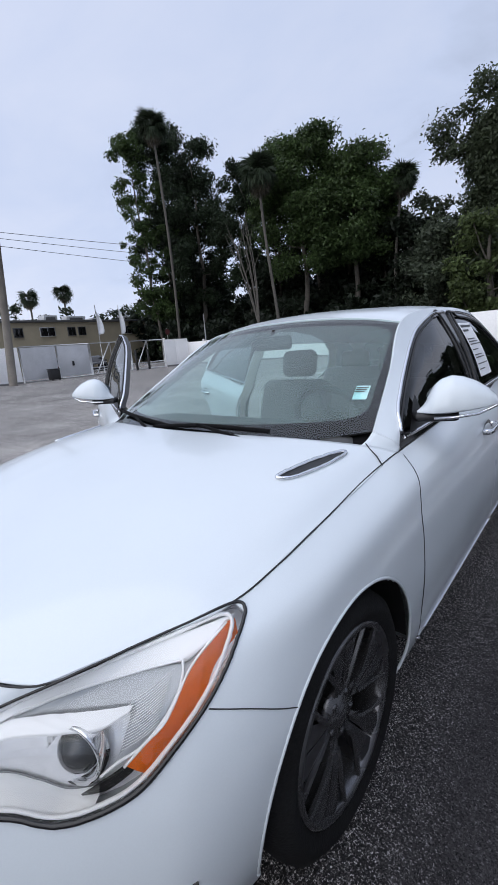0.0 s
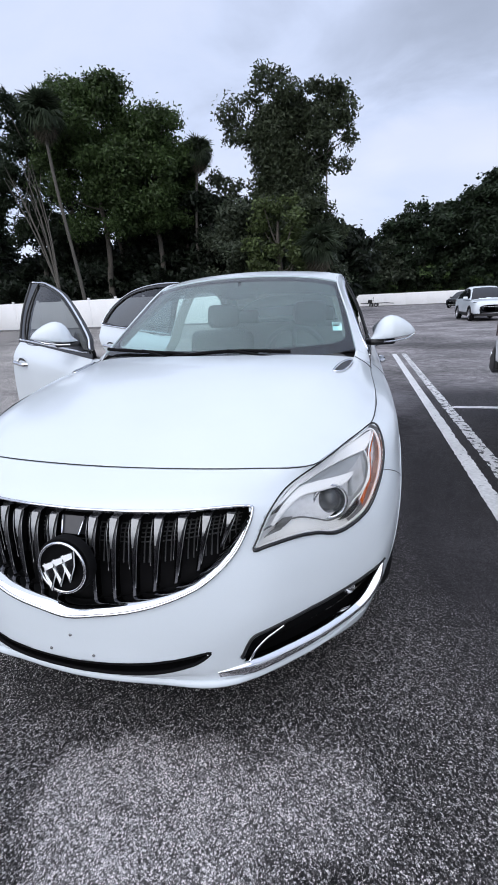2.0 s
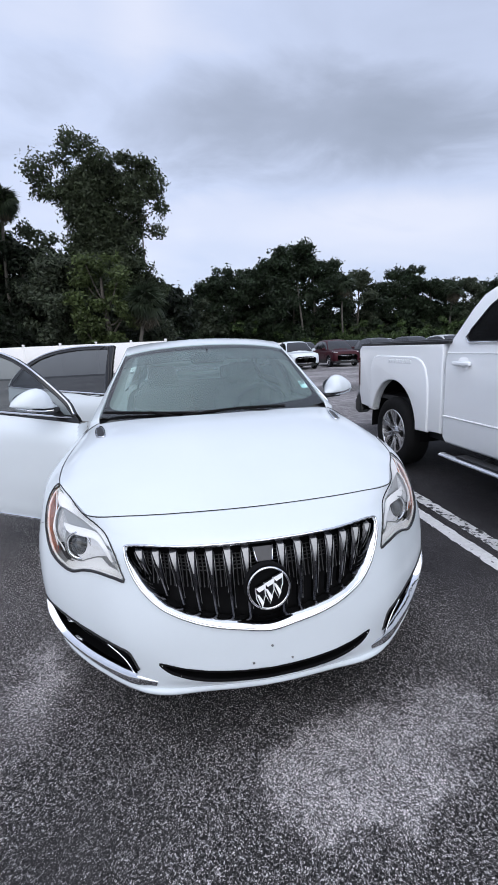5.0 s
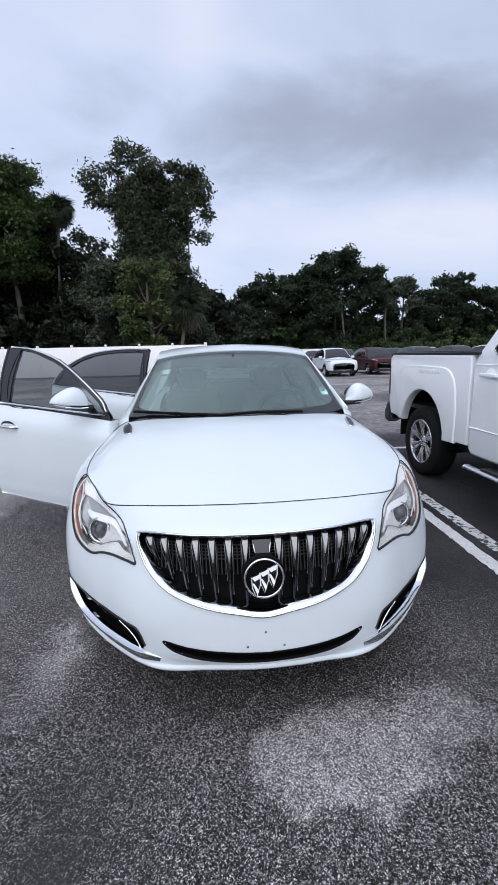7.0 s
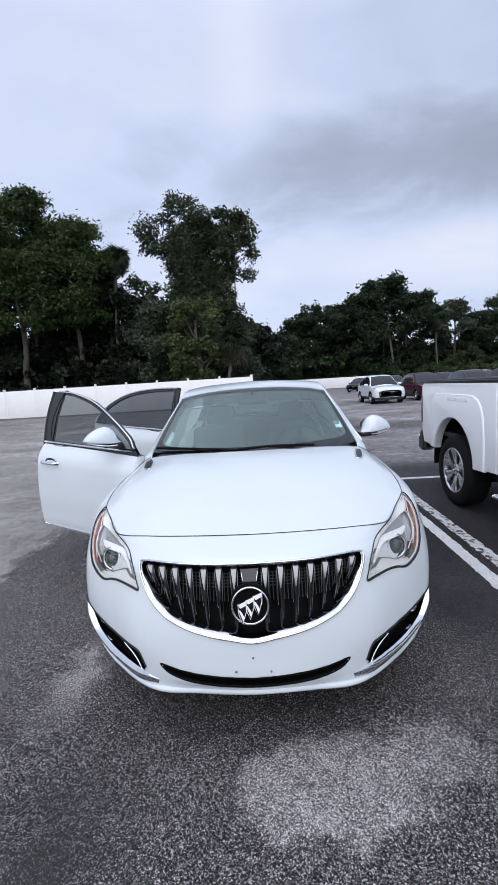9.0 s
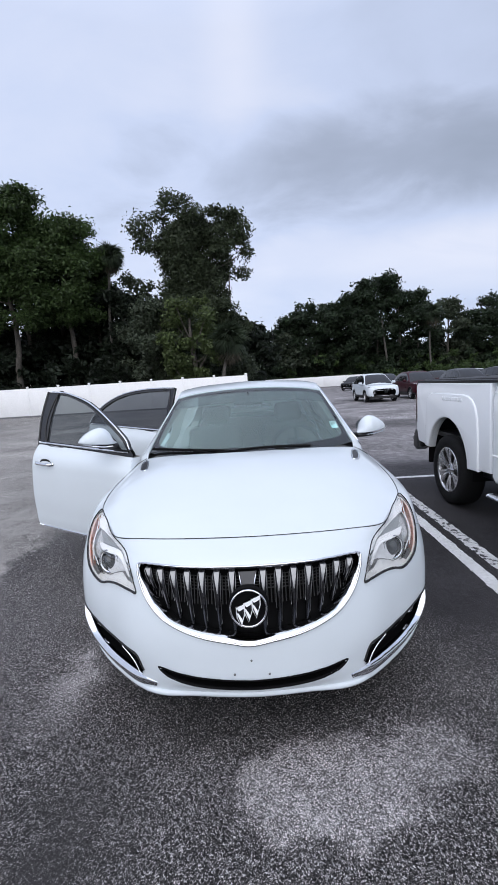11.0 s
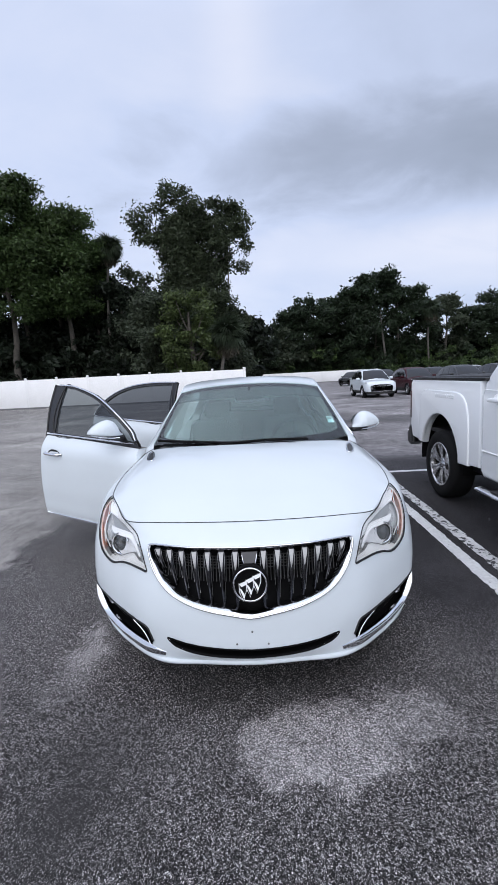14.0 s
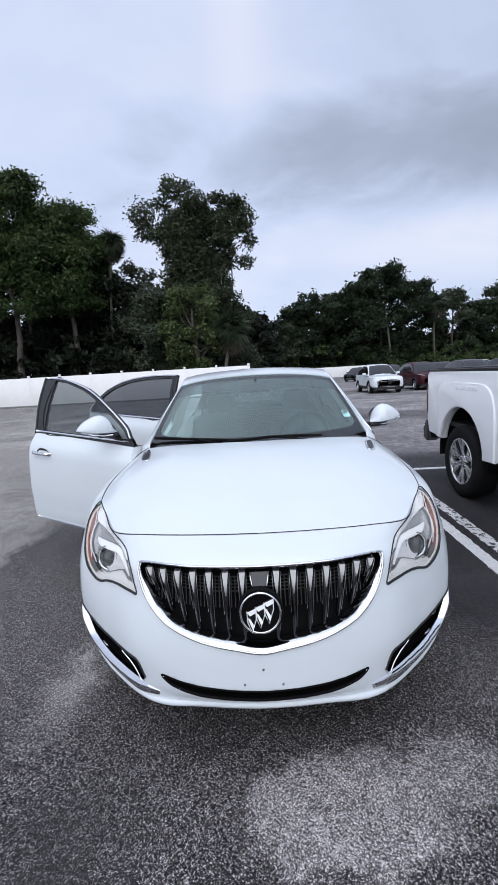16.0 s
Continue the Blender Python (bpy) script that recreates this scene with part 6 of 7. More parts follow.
def build_cabin(car):
    cab = new("cabin")
    cab.parent = car
    part("floor_pan", box_bm(1.44, 2.7, 0.04, 0, 2.6, 0.27, 0.01), DASH, cab)
    bm = box_bm(1.46, 0.50, 0.24, 0, 0, 0, 0.08, 4, m=Matrix.Translation((0, 1.44, 0.735)) @ Matrix.Rotation(radians(-4), 4, "X"))
    part("dashboard", bm, DASH, cab, "dark grey dashboard", True)
    part("firewall", box_bm(1.46, 0.04, 0.62, 0, 1.20, 0.30, 0.01), DASH, cab)
    part("console", box_bm(0.24, 1.1, 0.32, 0, 1.95, 0.28, 0.05), DASH, cab, smooth=True)
    seat(cab, 0.37, 2.12)
    seat(cab, -0.37, 2.12)
    rear = new("rear_seat")
    rear.parent = cab
    part("cushion", box_bm(1.34, 0.56, 0.20, 0, 3.0, 0.33, 0.07, 4), SEAT, rear, smooth=True)
    bm = box_bm(1.34, 0.18, 0.64, 0, 0, 0, 0.07, 4, m=Matrix.Translation((0, 3.32, 0.46)) @ Matrix.Rotation(radians(-22), 4, "X"))
    part("backrest", bm, SEAT, rear, smooth=True)
    for x in (-0.4, 0.4):
        part("headrest", box_bm(0.26, 0.10, 0.15, x, 3.60, 1.05, 0.04, 3), SEAT, rear, smooth=True)
    part("parcel_shelf", box_bm(1.2, 0.5, 0.03, 0, 3.82, 0.98, 0.01), LINER, cab)
    part("boot_wall", box_bm(1.3, 0.03, 0.62, 0, 3.62, 0.34, 0.01), DASH, cab)
    P = np.concatenate([mirrored(ROOF, -1)[:, :0:-1], ROOF], 1) - np.array([0, 0, 0.035])
    sheet("headliner", P, LINER, cab, flip=True)
    a = np.linspace(0, 2 * np.pi, 40, endpoint=False)
    sw = new("steering_wheel")
    sw.parent = cab
    m = pose(0.37, 1.74, 0.94, -64, 0, 0)
    tube("wheel_rim", [m @ Vector((0.185 * math.cos(k), 0.185 * math.sin(k), 0)) for k in a], 0.016, BLACK, sw, 8, True)
    part("wheel_boss", box_bm(0.15, 0.13, 0.05, 0, 0, -0.03, 0.02, m=m), BLACK, sw)
    for k in (0, 180, 270):
        e = m @ Vector((0.18 * math.cos(radians(k)), 0.18 * math.sin(radians(k)), 0))
        tube("wheel_spoke", [m @ Vector((0, 0, -0.01)), e], 0.016, BLACK, sw, 6)
    rm = new("rear_view_mirror")
    rm.parent = cab
    part("mirror_housing", box_bm(0.25, 0.04, 0.07, 0, 1.80, 1.285, 0.018), BLACK, rm, smooth=True)
    tube("mirror_arm", [(0, 1.80, 1.34), (0, 1.83, 1.385)], 0.010, BLACK, rm, 6)
    # cowl and wipers
    cw = new("cowl")
    cw.parent = car
    P = net([[(0, 1.06, 0.955), (0.28, 1.09, 0.958), (0.55, 1.18, 0.965), (0.75, 1.31, 0.965)], [(0, 1.20, 0.975), (0.28, 1.22, 0.978), (0.55, 1.29, 0.985), (0.75, 1.39, 0.985)]], 31, 5)
    P = np.concatenate([mirrored(P, -1)[:, :0:-1], P], 1)
    sheet("cowl_panel", P, PITCH, cw, None, 0.01)
    for x0, x1, y0, y1 in ((-0.70, -0.13, 1.315, 1.165), (-0.22, 0.42, 1.16, 1.185)):
        w = new("wiper")
        w.parent = cw
        z = lambda x, y: 0.998 + 0.2 * max(0, y - 1.16)
        p = [(x0, y0, z(x0, y0)), ((x0 + x1) / 2, (y0 + y1) / 2 - 0.02, z(0, 1.2) + 0.015), (x1, y1, z(x1, y1) + 0.008)]
        tube("wiper_blade", spline(p, 16), 0.0095, PITCH, w, 6)
        tube("wiper_arm", spline([(x1 - 0.05, y1 - 0.06, 0.985), ((x0 + x1) / 2, (y0 + y1) / 2 - 0.04, 1.03)], 8), 0.007, PITCH, w, 6)
    # papers on the glass
    bm = bmesh.new()
    c = np.array([0.638, 1.49, 1.112])
    ux = np.array([0.93, 0.30, -0.03])
    uz = np.array([-0.11, 0.80, 0.52])
    uz /= np.linalg.norm(uz)
    vs = [bm.verts.new(c + ux * a * 0.027 + uz * b * 0.040) for a, b in ((-1, -1), (1, -1), (1, 1), (-1, 1))]
    bm.faces.new(vs)
    stk = part("inspection_sticker", bm, mat("sticker_paper", (0.46, 0.72, 0.72), rough=0.6), cab, "pale printed sticker inside the windshield")
    for k in range(3):
        bm = bmesh.new()
        b0 = 0.70 - 0.30 * k
        vs = [bm.verts.new(c + ux * a * 0.027 + uz * b * 0.040 - np.array([0, 0.003, -0.002])) for a, b in ((-0.85, b0 - 0.08), (0.85 - 0.2 * (k % 3), b0 - 0.08), (0.85 - 0.2 * (k % 3), b0 + 0.06), (-0.85, b0 + 0.06))]
        bm.faces.new(vs)
        part("print_bar", bm, DASH, stk)


def window_paper(door):
    """A printed price sheet on the rear side glass, its unreadable lines as bars."""
    P = np.array([[on_house(y + 0.05 * (z - 1.05), z, 0.004) for y in np.linspace(2.63, 2.90, 7)] for z in np.linspace(1.045, 1.345, 9)])
    sh = sheet("price_sheet", P, mat("sheet_paper", (0.74, 0.75, 0.76), rough=0.7), door, label="white printed sheet on the glass")
    for k, z in enumerate((1.32, 1.295, 1.25, 1.235, 1.22, 1.19, 1.16, 1.145, 1.11, 1.08)):
        a, b = 2.65, 2.88 - 0.035 * (k * 7 % 4)
        Q = np.array([[on_house(y + 0.05 * (z - 1.05), z + d, 0.006) for y in np.linspace(a, b, 5)] for d in (0, 0.006 if k > 1 else 0.012)])
        sheet("print_bar", Q, DASH, sh)


sedan = build_sedan()
window_paper([c for c in sedan.children if c.name.startswith("rear_door")][0])


# ---- other vehicles ----


def arc_pts(cy, cz, r, a0, a1, n, squash=1.0):
    return [(cy + r * math.cos(radians(a)), cz + r * squash * math.sin(radians(a))) for a in np.linspace(a0, a1, n)]


def prism(poly, x0, x1, bevel=0.0, cuts_z=(), cuts_y=(), seg=2, bm=None):
    """A side outline of (y, z) points pushed out between x0 and x1, its edges rounded."""
    bm = bm or bmesh.new()
    vs = [bm.verts.new((x0, y, z)) for y, z in poly]
    f = bm.faces.new(vs)
    r = bmesh.ops.extrude_face_region(bm, geom=[f])
    nv = [g for g in r["geom"] if isinstance(g, bmesh.types.BMVert)]
    bmesh.ops.translate(bm, vec=(x1 - x0, 0, 0), verts=nv)
    bmesh.ops.recalc_face_normals(bm, faces=bm.faces)
    if bevel:
        rim = [e for e in bm.edges if abs(e.verts[0].co.x - e.verts[1].co.x) < 1e-6]
        bmesh.ops.bevel(bm, geom=rim, offset=bevel, segments=seg, affect="EDGES", profile=0.5, clamp_overlap=True)
    for z in cuts_z:
        bmesh.ops.bisect_plane(bm, geom=bm.verts[:] + bm.edges[:] + bm.faces[:], plane_co=(0, 0, z), plane_no=(0, 0, 1))
    for y in cuts_y:
        bmesh.ops.bisect_plane(bm, geom=bm.verts[:] + bm.edges[:] + bm.faces[:], plane_co=(0, y, 0), plane_no=(0, 1, 0))
    return bm


def tumble(bm, cx, z0, k):
    """Leans everything above z0 inwards."""
    for v in bm.verts:
        if v.co.z > z0:
            v.co.x = cx + (v.co.x - cx) * (1 - k * (v.co.z - z0))
    return bm


def round_ends(bm, cx, y0, y1, reach, amount):
    """Draws the ends of a body in, in plan."""
    for v in bm.verts:
        d = max((y0 + reach - v.co.y) / reach, (v.co.y - y1 + reach) / reach, 0)
        v.co.x = cx + (v.co.x - cx) * (1 - amount * d * d)
    return bm


def crossover(name, label, x, y, paint, hatch=0.0, bright=True, turn=0.0):
    """A small crossover, nose towards -y; local origin under the nose's middle."""
    car = empty(name, label, "car", pose(x, y, 0, 0, 0, turn), "cars across the lot")
    ax = (0.86, 3.50)
    # the lower body: half sections from nose to tail
    st = [(0.00, 0.64, 0.38, 0.76), (0.06, 0.78, 0.34, 0.86), (0.20, 0.87, 0.30, 0.945), (0.6, 0.908, 0.29, 0.995), (1.15, 0.915, 0.29, 1.03), (2.2, 0.915, 0.29, 1.05), (3.4, 0.915, 0.29, 1.09), (4.1, 0.90, 0.31, 1.11), (4.38, 0.82, 0.36, 1.08), (4.48, 0.66, 0.46, 1.02)]
    rows = [[(w * 0.93, yy, lo), (w * 0.995, yy, lo + 0.16), (w, yy, lo + 0.36 * (hi - lo) + 0.04), (w * 0.985, yy, lo + 0.66 * (hi - lo)), (w * 0.925, yy, hi - 0.06), (w * 0.70, yy, hi - 0.012), (w * 0.35, yy, hi + 0.008), (0, yy, hi + 0.012)] for yy, w, lo, hi in st]
    B = net(rows, 41, 91)
    c = cells(B)
    arch = np.zeros(c.shape[:2], bool)
    for k in ax:
        arch |= ((c[..., 1] - k) ** 2 + (c[..., 2] - 0.34) ** 2 < 0.39**2) & (c[..., 0] > 0.6)
    dark = (c[..., 2] < np.where(c[..., 1] < 0.3, 0.37, 0.42)) & ~arch
    face = (c[..., 1] < 0.17) & (c[..., 0] < 0.48) & (c[..., 2] > 0.50) & (c[..., 2] < 0.68)
    whole = lambda P: np.concatenate([P, (P * np.array([-1, 1, 1]))[:, -2::-1]], 1)
    two = lambda m: np.concatenate([m, m[:, ::-1]], 1)
    sheet("body", whole(B), paint, car, two(~arch & ~dark & ~face))
    sheet("lower_cladding", whole(B), BLACK, car, two(dark), label="black lower cladding")
    sheet("grille", whole(B + np.array([0, 0.02, 0])), BLACK, car, two(face), label="black grille")
    # the cabin, its glass cut out of the same skin
    top = [(1.12, 1.03, 0.0), (1.45, 1.29, 0.09), (1.88, 1.55, 0.17), (2.25, 1.645, 0.21), (2.8, 1.665, 0.22), (3.5, 1.625 - hatch, 0.22), (4.05, 1.47 - hatch, 0.19), (4.36, 1.13, 0.06)]
    rows = [[(0.865, yy, 1.0), (0.845 - 0.25 * lean, yy, 1.0 + 0.35 * (z - 1.0)), (0.80 - 0.55 * lean, yy, 1.0 + 0.78 * (z - 1.0)), (0.72 - 0.55 * lean, yy, z - 0.03), (0.40, yy - 0.02, z + 0.005), (0, yy - 0.05, z + 0.012)] for yy, z, lean in top]
    C = net(rows, 41, 91)
    c = cells(C)
    zt = np.interp(c[..., 1], [p[0] for p in top], [p[1] for p in top])
    screen = (c[..., 1] > 1.14) & (c[..., 1] < 1.93) & (c[..., 0] < 0.79 - 0.26 * (c[..., 1] - 1.14))
    back = (c[..., 1] > 3.72) & (c[..., 0] < 0.52) & (c[..., 2] > 1.12)
    side = (c[..., 0] > 0.60) & (c[..., 2] > 1.075) & (c[..., 2] < zt - 0.085) & (c[..., 1] > 1.42) & (c[..., 1] < 4.02) & ~screen
    post = (np.abs(c[..., 1] - 2.48) < 0.035) | (np.abs(c[..., 1] - 3.36) < 0.035)
    sheet("cabin", whole(C), paint, car, two(~screen & ~back & ~side))
    sheet("windshield", whole(C), GLOSS_BLACK, car, two(screen), label="dark reflecting windshield")
    sheet("rear_window", whole(C), GLOSS_BLACK, car, two(back))
    for s in (-1, 1):
        P = C * np.array([s, 1, 1])
        sheet("pillar", P, BLACK, car, side & post)
        for q in (c[..., 1] < 2.48, (c[..., 1] > 2.48) & (c[..., 1] < 3.36), c[..., 1] > 3.36):
            if (side & ~post & q).any():
                sheet("side_window", P, GLOSS_BLACK, car, side & ~post & q, label="dark side window")
        for yy in ax:
            wheel(s * 0.80, yy, s, car, 0.34, 0.235, 0.22, RIM_BRIGHT if bright else RIM_DARK)
            arc = [(s * 0.905, yy + 0.40 * math.cos(k), 0.34 + 0.40 * math.sin(k)) for k in np.linspace(-0.1, math.pi + 0.1, 24)]
            tube("arch_trim", arc, 0.026, BLACK, car, 6)
            v, f = lathe([(0.55, 0.0), (0.55, 0.40), (0.88, 0.40)], 32)
            mesh_ob("wheel_housing", (v + np.array([0, yy, 0.34])) * np.array([s, 1, 1]), [q for q in f if min(v[k][2] for k in q) > -0.1], PITCH, car)
        q = spline([(0.60, 0.09, 0.845), (0.70, 0.13, 0.865), (0.80, 0.20, 0.885), (0.87, 0.34, 0.90)], 14) * np.array([s, 1, 1])
        tube("headlight", q, [0.012] * 3 + [0.024] * 8 + [0.012] * 3, GLOSS_BLACK, car, 8, label="slim dark headlight")
        tube("light_strip", q + np.array([0, -0.025, 0.022]), 0.008, LAMP_WHITE, car, 6)
        bm = bmesh.new()
        tri = [(s * 0.60, 0.04, 0.50), (s * 0.76, 0.10, 0.46), (s * 0.80, 0.13, 0.70)]
        fr = [bm.verts.new((p[0], p[1] - 0.03, p[2])) for p in tri]
        bk = [bm.verts.new((p[0], p[1] + 0.08, p[2])) for p in tri]
        bm.faces.new(fr)
        for k in range(3):
            bm.faces.new((fr[k], fr[(k + 1) % 3], bk[(k + 1) % 3], bk[k]))
        bmesh.ops.recalc_face_normals(bm, faces=bm.faces)
        part("fog_pod", bm, GLOSS_BLACK, car)
        m = new("side_mirror")
        m.parent = car
        part("cap", box_bm(0.22, 0.10, 0.14, s * 0.99, 1.50, 1.04, 0.045, 3), paint, m, smooth=True)
        tube("tail_lamp", [(s * 0.50, 4.47, 0.96), (s * 0.74, 4.42, 0.965), (s * 0.85, 4.24, 0.97)], 0.045, RED_LENS, car, 8)
    tube("grille_edge", [(-0.50, 0.02, 0.685), (-0.40, -0.005, 0.682), (0, -0.02, 0.68), (0.40, -0.005, 0.682), (0.50, 0.02, 0.685)], 0.008, SILVER, car, 6)
    tube("skid_plate", [(-0.5, 0.03, 0.385), (0, -0.01, 0.38), (0.5, 0.03, 0.385)], 0.014, SILVER, car, 6)
    part("underbody", box_bm(1.5, 4.0, 0.14, 0, 2.25, 0.22), BLACK, car)
    return car


RED_LAMP = mat("bright_red_lens", (0.06, 0.005, 0.007), rough=0.12)
MAROON = mat("maroon_paint", (0.036, 0.004, 0.008), rough=0.35, var=0.03, coat=0.0, spec=0.2)
NIGHT = mat("black_paint", (0.010, 0.011, 0.013), rough=0.3, var=0.05, coat=0.15, spec=0.35)
STEEL = mat("dark_grey_paint", (0.035, 0.037, 0.040), rough=0.35, var=0.05, coat=0.15, spec=0.35)
TRUCK_WHITE = mat("bright_white_paint", (0.86, 0.88, 0.90), rough=0.22, var=0.02, scale=2.0, fine=300, fine_var=0.01, coat=0.6, rough_var=0.03)
PEARL = mat("pale_silver_paint", (0.42, 0.43, 0.44), rough=0.3, var=0.03, coat=0.4)

crossover("white_crossover", "white coupe-like crossover parked across the lot", 7.2, 22.3, PAINT, 0.06)
crossover("maroon_crossover", "dark maroon crossover parked beside a white one", 10.15, 23.2, MAROON)
crossover("grey_crossover", "dark grey crossover parked in the row behind", 10.4, 30.5, STEEL, bright=False)
for i, (dx, dy, pt, lb) in enumerate(((13.6, 24.0, STEEL, "dark grey crossover in a row of parked cars"), (16.4, 24.2, NIGHT, "black crossover in a row of parked cars"), (19.2, 24.4, PEARL, "silver crossover in a row of parked cars"), (22.0, 24.6, STEEL, "grey crossover at the end of the row"), (15.0, 31.5, NIGHT, "black crossover in the second row"), (18.2, 31.8, PEARL, "pale crossover in the second row"))):
    crossover("parked_crossover", lb, dx, dy, pt, bright=i % 2 == 0)
crossover("black_hatchback", "small black hatchback far across the lot", 10.85, 50.0, NIGHT, 0.12, turn=-35)


def pickup():
    """The white crew-cab pickup in the next bay, tail away from the camera."""
    t = empty("white_pickup", "white crew-cab pickup with black bed cover in the next bay", "pickup truck")
    X0, X1 = 2.115, 3.985
    CX = (X0 + X1) / 2
    RA, FA, R = 2.93, -0.47, 0.385
    # bed
    bed = [(2.065, 0.52), (2.065, 1.335), (3.74, 1.345), (3.80, 1.30), (3.80, 0.76), (3.74, 0.60), (3.46, 0.58)] + [(y, z) for y, z in arc_pts(RA, 0.44, 0.495, 14, 166, 17, 1.07)] + [(2.44, 0.50)]
    b = new("bed")
    b.parent = t
    for s, x in ((1, X0), (-1, X1)):
        part("bed_side", prism(bed, x, x + s * 0.09, 0.018, seg=3), TRUCK_WHITE, b)
        # raised wheel-arch flare
        o = [(2.25, 0.50), (2.25, 0.80), (2.27, 1.00), (2.31, 1.11), (2.37, 1.175), (2.45, 1.21), (2.56, 1.222), (3.28, 1.228), (3.36, 1.215), (3.42, 1.17), (3.455, 1.08), (3.49, 0.75), (3.50, 0.58), (3.45, 0.575)]
        fl = o + [(y, z) for y, z in arc_pts(RA, 0.44, 0.490, 15, 165, 19, 1.07)] + [(2.45, 0.49)]
        part("arch_flare", prism(fl, x - s * 0.016, x + s * 0.03, 0.016, seg=5), TRUCK_WHITE, b, "raised wheel-arch flare")
        part("rail_cap", box_bm(0.10, 1.78, 0.03, x + s * 0.05, 2.88, 1.335, 0.012), BLACK, b, "black bed rail cap")
        bm = bmesh.new()
        rg = random.Random(4)
        yy = 2.56
        for k in range(10):
            w = rg.uniform(0.028, 0.045)
            box_bm(0.008, w, 0.040, x - s * 0.017, yy + w / 2, 1.15, 0.003, 1, bm)
            yy += w + 0.012
        part("embossed_bars", bm, TRUCK_WHITE, b)
        part("tail_lamp", prism([(3.765, 0.84), (3.77, 1.20), (3.825, 1.20), (3.825, 0.84)], x - s * 0.003, x + s * 0.16, 0.012), RED_LAMP, b, "tall red tail lamp")
        v, f = lathe([(0.0, 0.535), (0.34, 0.535), (0.34, 0.0)], 40)
        v = v * np.array([s, 1, 1]) + np.array([x + s * 0.02, RA, 0.45])
        keep = [q for q in f if min(v[k][2] for k in q) > 0.30]
        mesh_ob("wheel_housing", v, keep, PITCH, b)
        part("inner_liner", box_bm(0.04, 0.90, 0.72, x + s * 0.33, RA - 0.06, 0.38, 0.01), PITCH, b)
    part("bed_floor", box_bm(1.70, 1.74, 0.05, CX, 2.88, 0.72), BLACK, b)
    part("tailgate", box_bm(1.68, 0.07, 0.58, CX, 3.765, 0.76, 0.02), TRUCK_WHITE, b)
    part("front_bulkhead", box_bm(1.70, 0.05, 0.60, CX, 2.09, 0.74), TRUCK_WHITE, b)
    part("bed_cover", box_bm(1.72, 1.74, 0.035, CX, 2.875, 1.342, 0.012), mat("black_vinyl", (0.016, 0.016, 0.018), rough=0.6, var=0.15, bump=0.2), t, "black soft bed cover")
    # rear bumper with corner step
    rb = new("rear_bumper")
    rb.parent = t
    part("bumper_bar", box_bm(1.76, 0.16, 0.18, CX, 3.86, 0.50, 0.03), BLACK, rb)
    for s, x in ((1, X0), (-1, X1)):
        part("corner_step", prism([(3.74, 0.52), (3.78, 0.72), (3.87, 0.74), (3.93, 0.60), (3.94, 0.50), (3.84, 0.47)], x + s * 0.00, x + s * 0.16, 0.03, seg=4), BLACK, rb)
        part("corner_trim", prism([(3.885, 0.66), (3.915, 0.60), (3.935, 0.61), (3.90, 0.68)], x - s * 0.004, x + s * 0.10, 0.006), CHROME, rb)
    # cab
    c = new("cab")
    c.parent = t
    low = [(2.035, 0.50), (2.04, 1.33), (2.02, 1.37), (1.95, 1.47), (1.85, 1.62), (1.76, 1.715), (1.64, 1.765), (1.42, 1.79), (0.6, 1.80), (0.1, 1.77), (-0.20, 1.68), (-0.78, 1.22), (-0.95, 1.16), (-1.45, 1.08), (-1.58, 0.95), (-1.62, 0.60), (-1.50, 0.42), (-1.02, 0.45)] + arc_pts(FA, 0.40, 0.475, 180, 0, 15) + [(0.06, 0.45), (1.98, 0.45)]
    bm = prism(low, X0, X1, 0.045, (0.7, 1.0, 1.2, 1.35, 1.5, 1.65), (-1.3, -0.9), 3)
    tumble(bm, CX, 1.20, 0.26)
    round_ends(bm, CX, -1.62, 9, 0.5, 0.12)
    part("cab_shell", bm, TRUCK_WHITE, c)
    lean = lambda x, z: CX + (x - CX) * (1 - 0.26 * max(z - 1.20, 0))
    for s, x in ((1, X0), (-1, X1)):
        for nm, g in (("rear_side_window", [(1.815, 1.385), (1.78, 1.44), (1.62, 1.62), (1.52, 1.675), (0.92, 1.69), (0.90, 1.345), (1.76, 1.345)]), ("front_side_window", [(0.84, 1.345), (0.85, 1.69), (0.35, 1.69), (0.10, 1.62), (-0.42, 1.32)])):
            bm = bmesh.new()
            q = spline(g, 40, closed=True) if nm[0] == "r" else g
            vs = [bm.verts.new((lean(x, z) - s * 0.004, y, z)) for y, z in g]
            bm.faces.new(vs)
            part(nm, bm, GLOSS_BLACK, c, "dark tinted window")
            loop = np.array([(lean(x, z) - s * 0.006, y, z) for y, z in g])
            tube("window_trim", loop, 0.010, GLOSS_BLACK, c, 6, True)
            bot = [p for p in loop if p[2] < 1.40]
            tube("waist_strip", np.array(sorted(bot, key=lambda p: p[1])) - np.array([s * 0.006, 0, 0.006]), 0.008, CHROME, c, 6)
        for y0 in (1.78, 0.62):
            h = new("door_handle")
            h.parent = c
            part("grip", box_bm(0.035, 0.22, 0.035, x - s * 0.025, y0, 1.155, 0.012, 3), TRUCK_WHITE, h, smooth=True)
            v, f = lathe([(0, 0.055), (0.01, 0.0)], 20)
            mesh_ob("recess", v * np.array([-s, 1.2, 0.8]) + np.array([x - s * 0.003, y0, 1.185]), f, LAMP_WHITE, h)
        for pts in ([(0.88, 0.48), (0.88, 1.20), (0.88, 1.34)], [(-0.20, 0.48), (-0.30, 0.9), (-0.40, 1.25)]):
            tube("panel_gap", [(lean(x, z) - s * 0.001, y, z) for y, z in pts], 0.004, BLACK, c, 5)
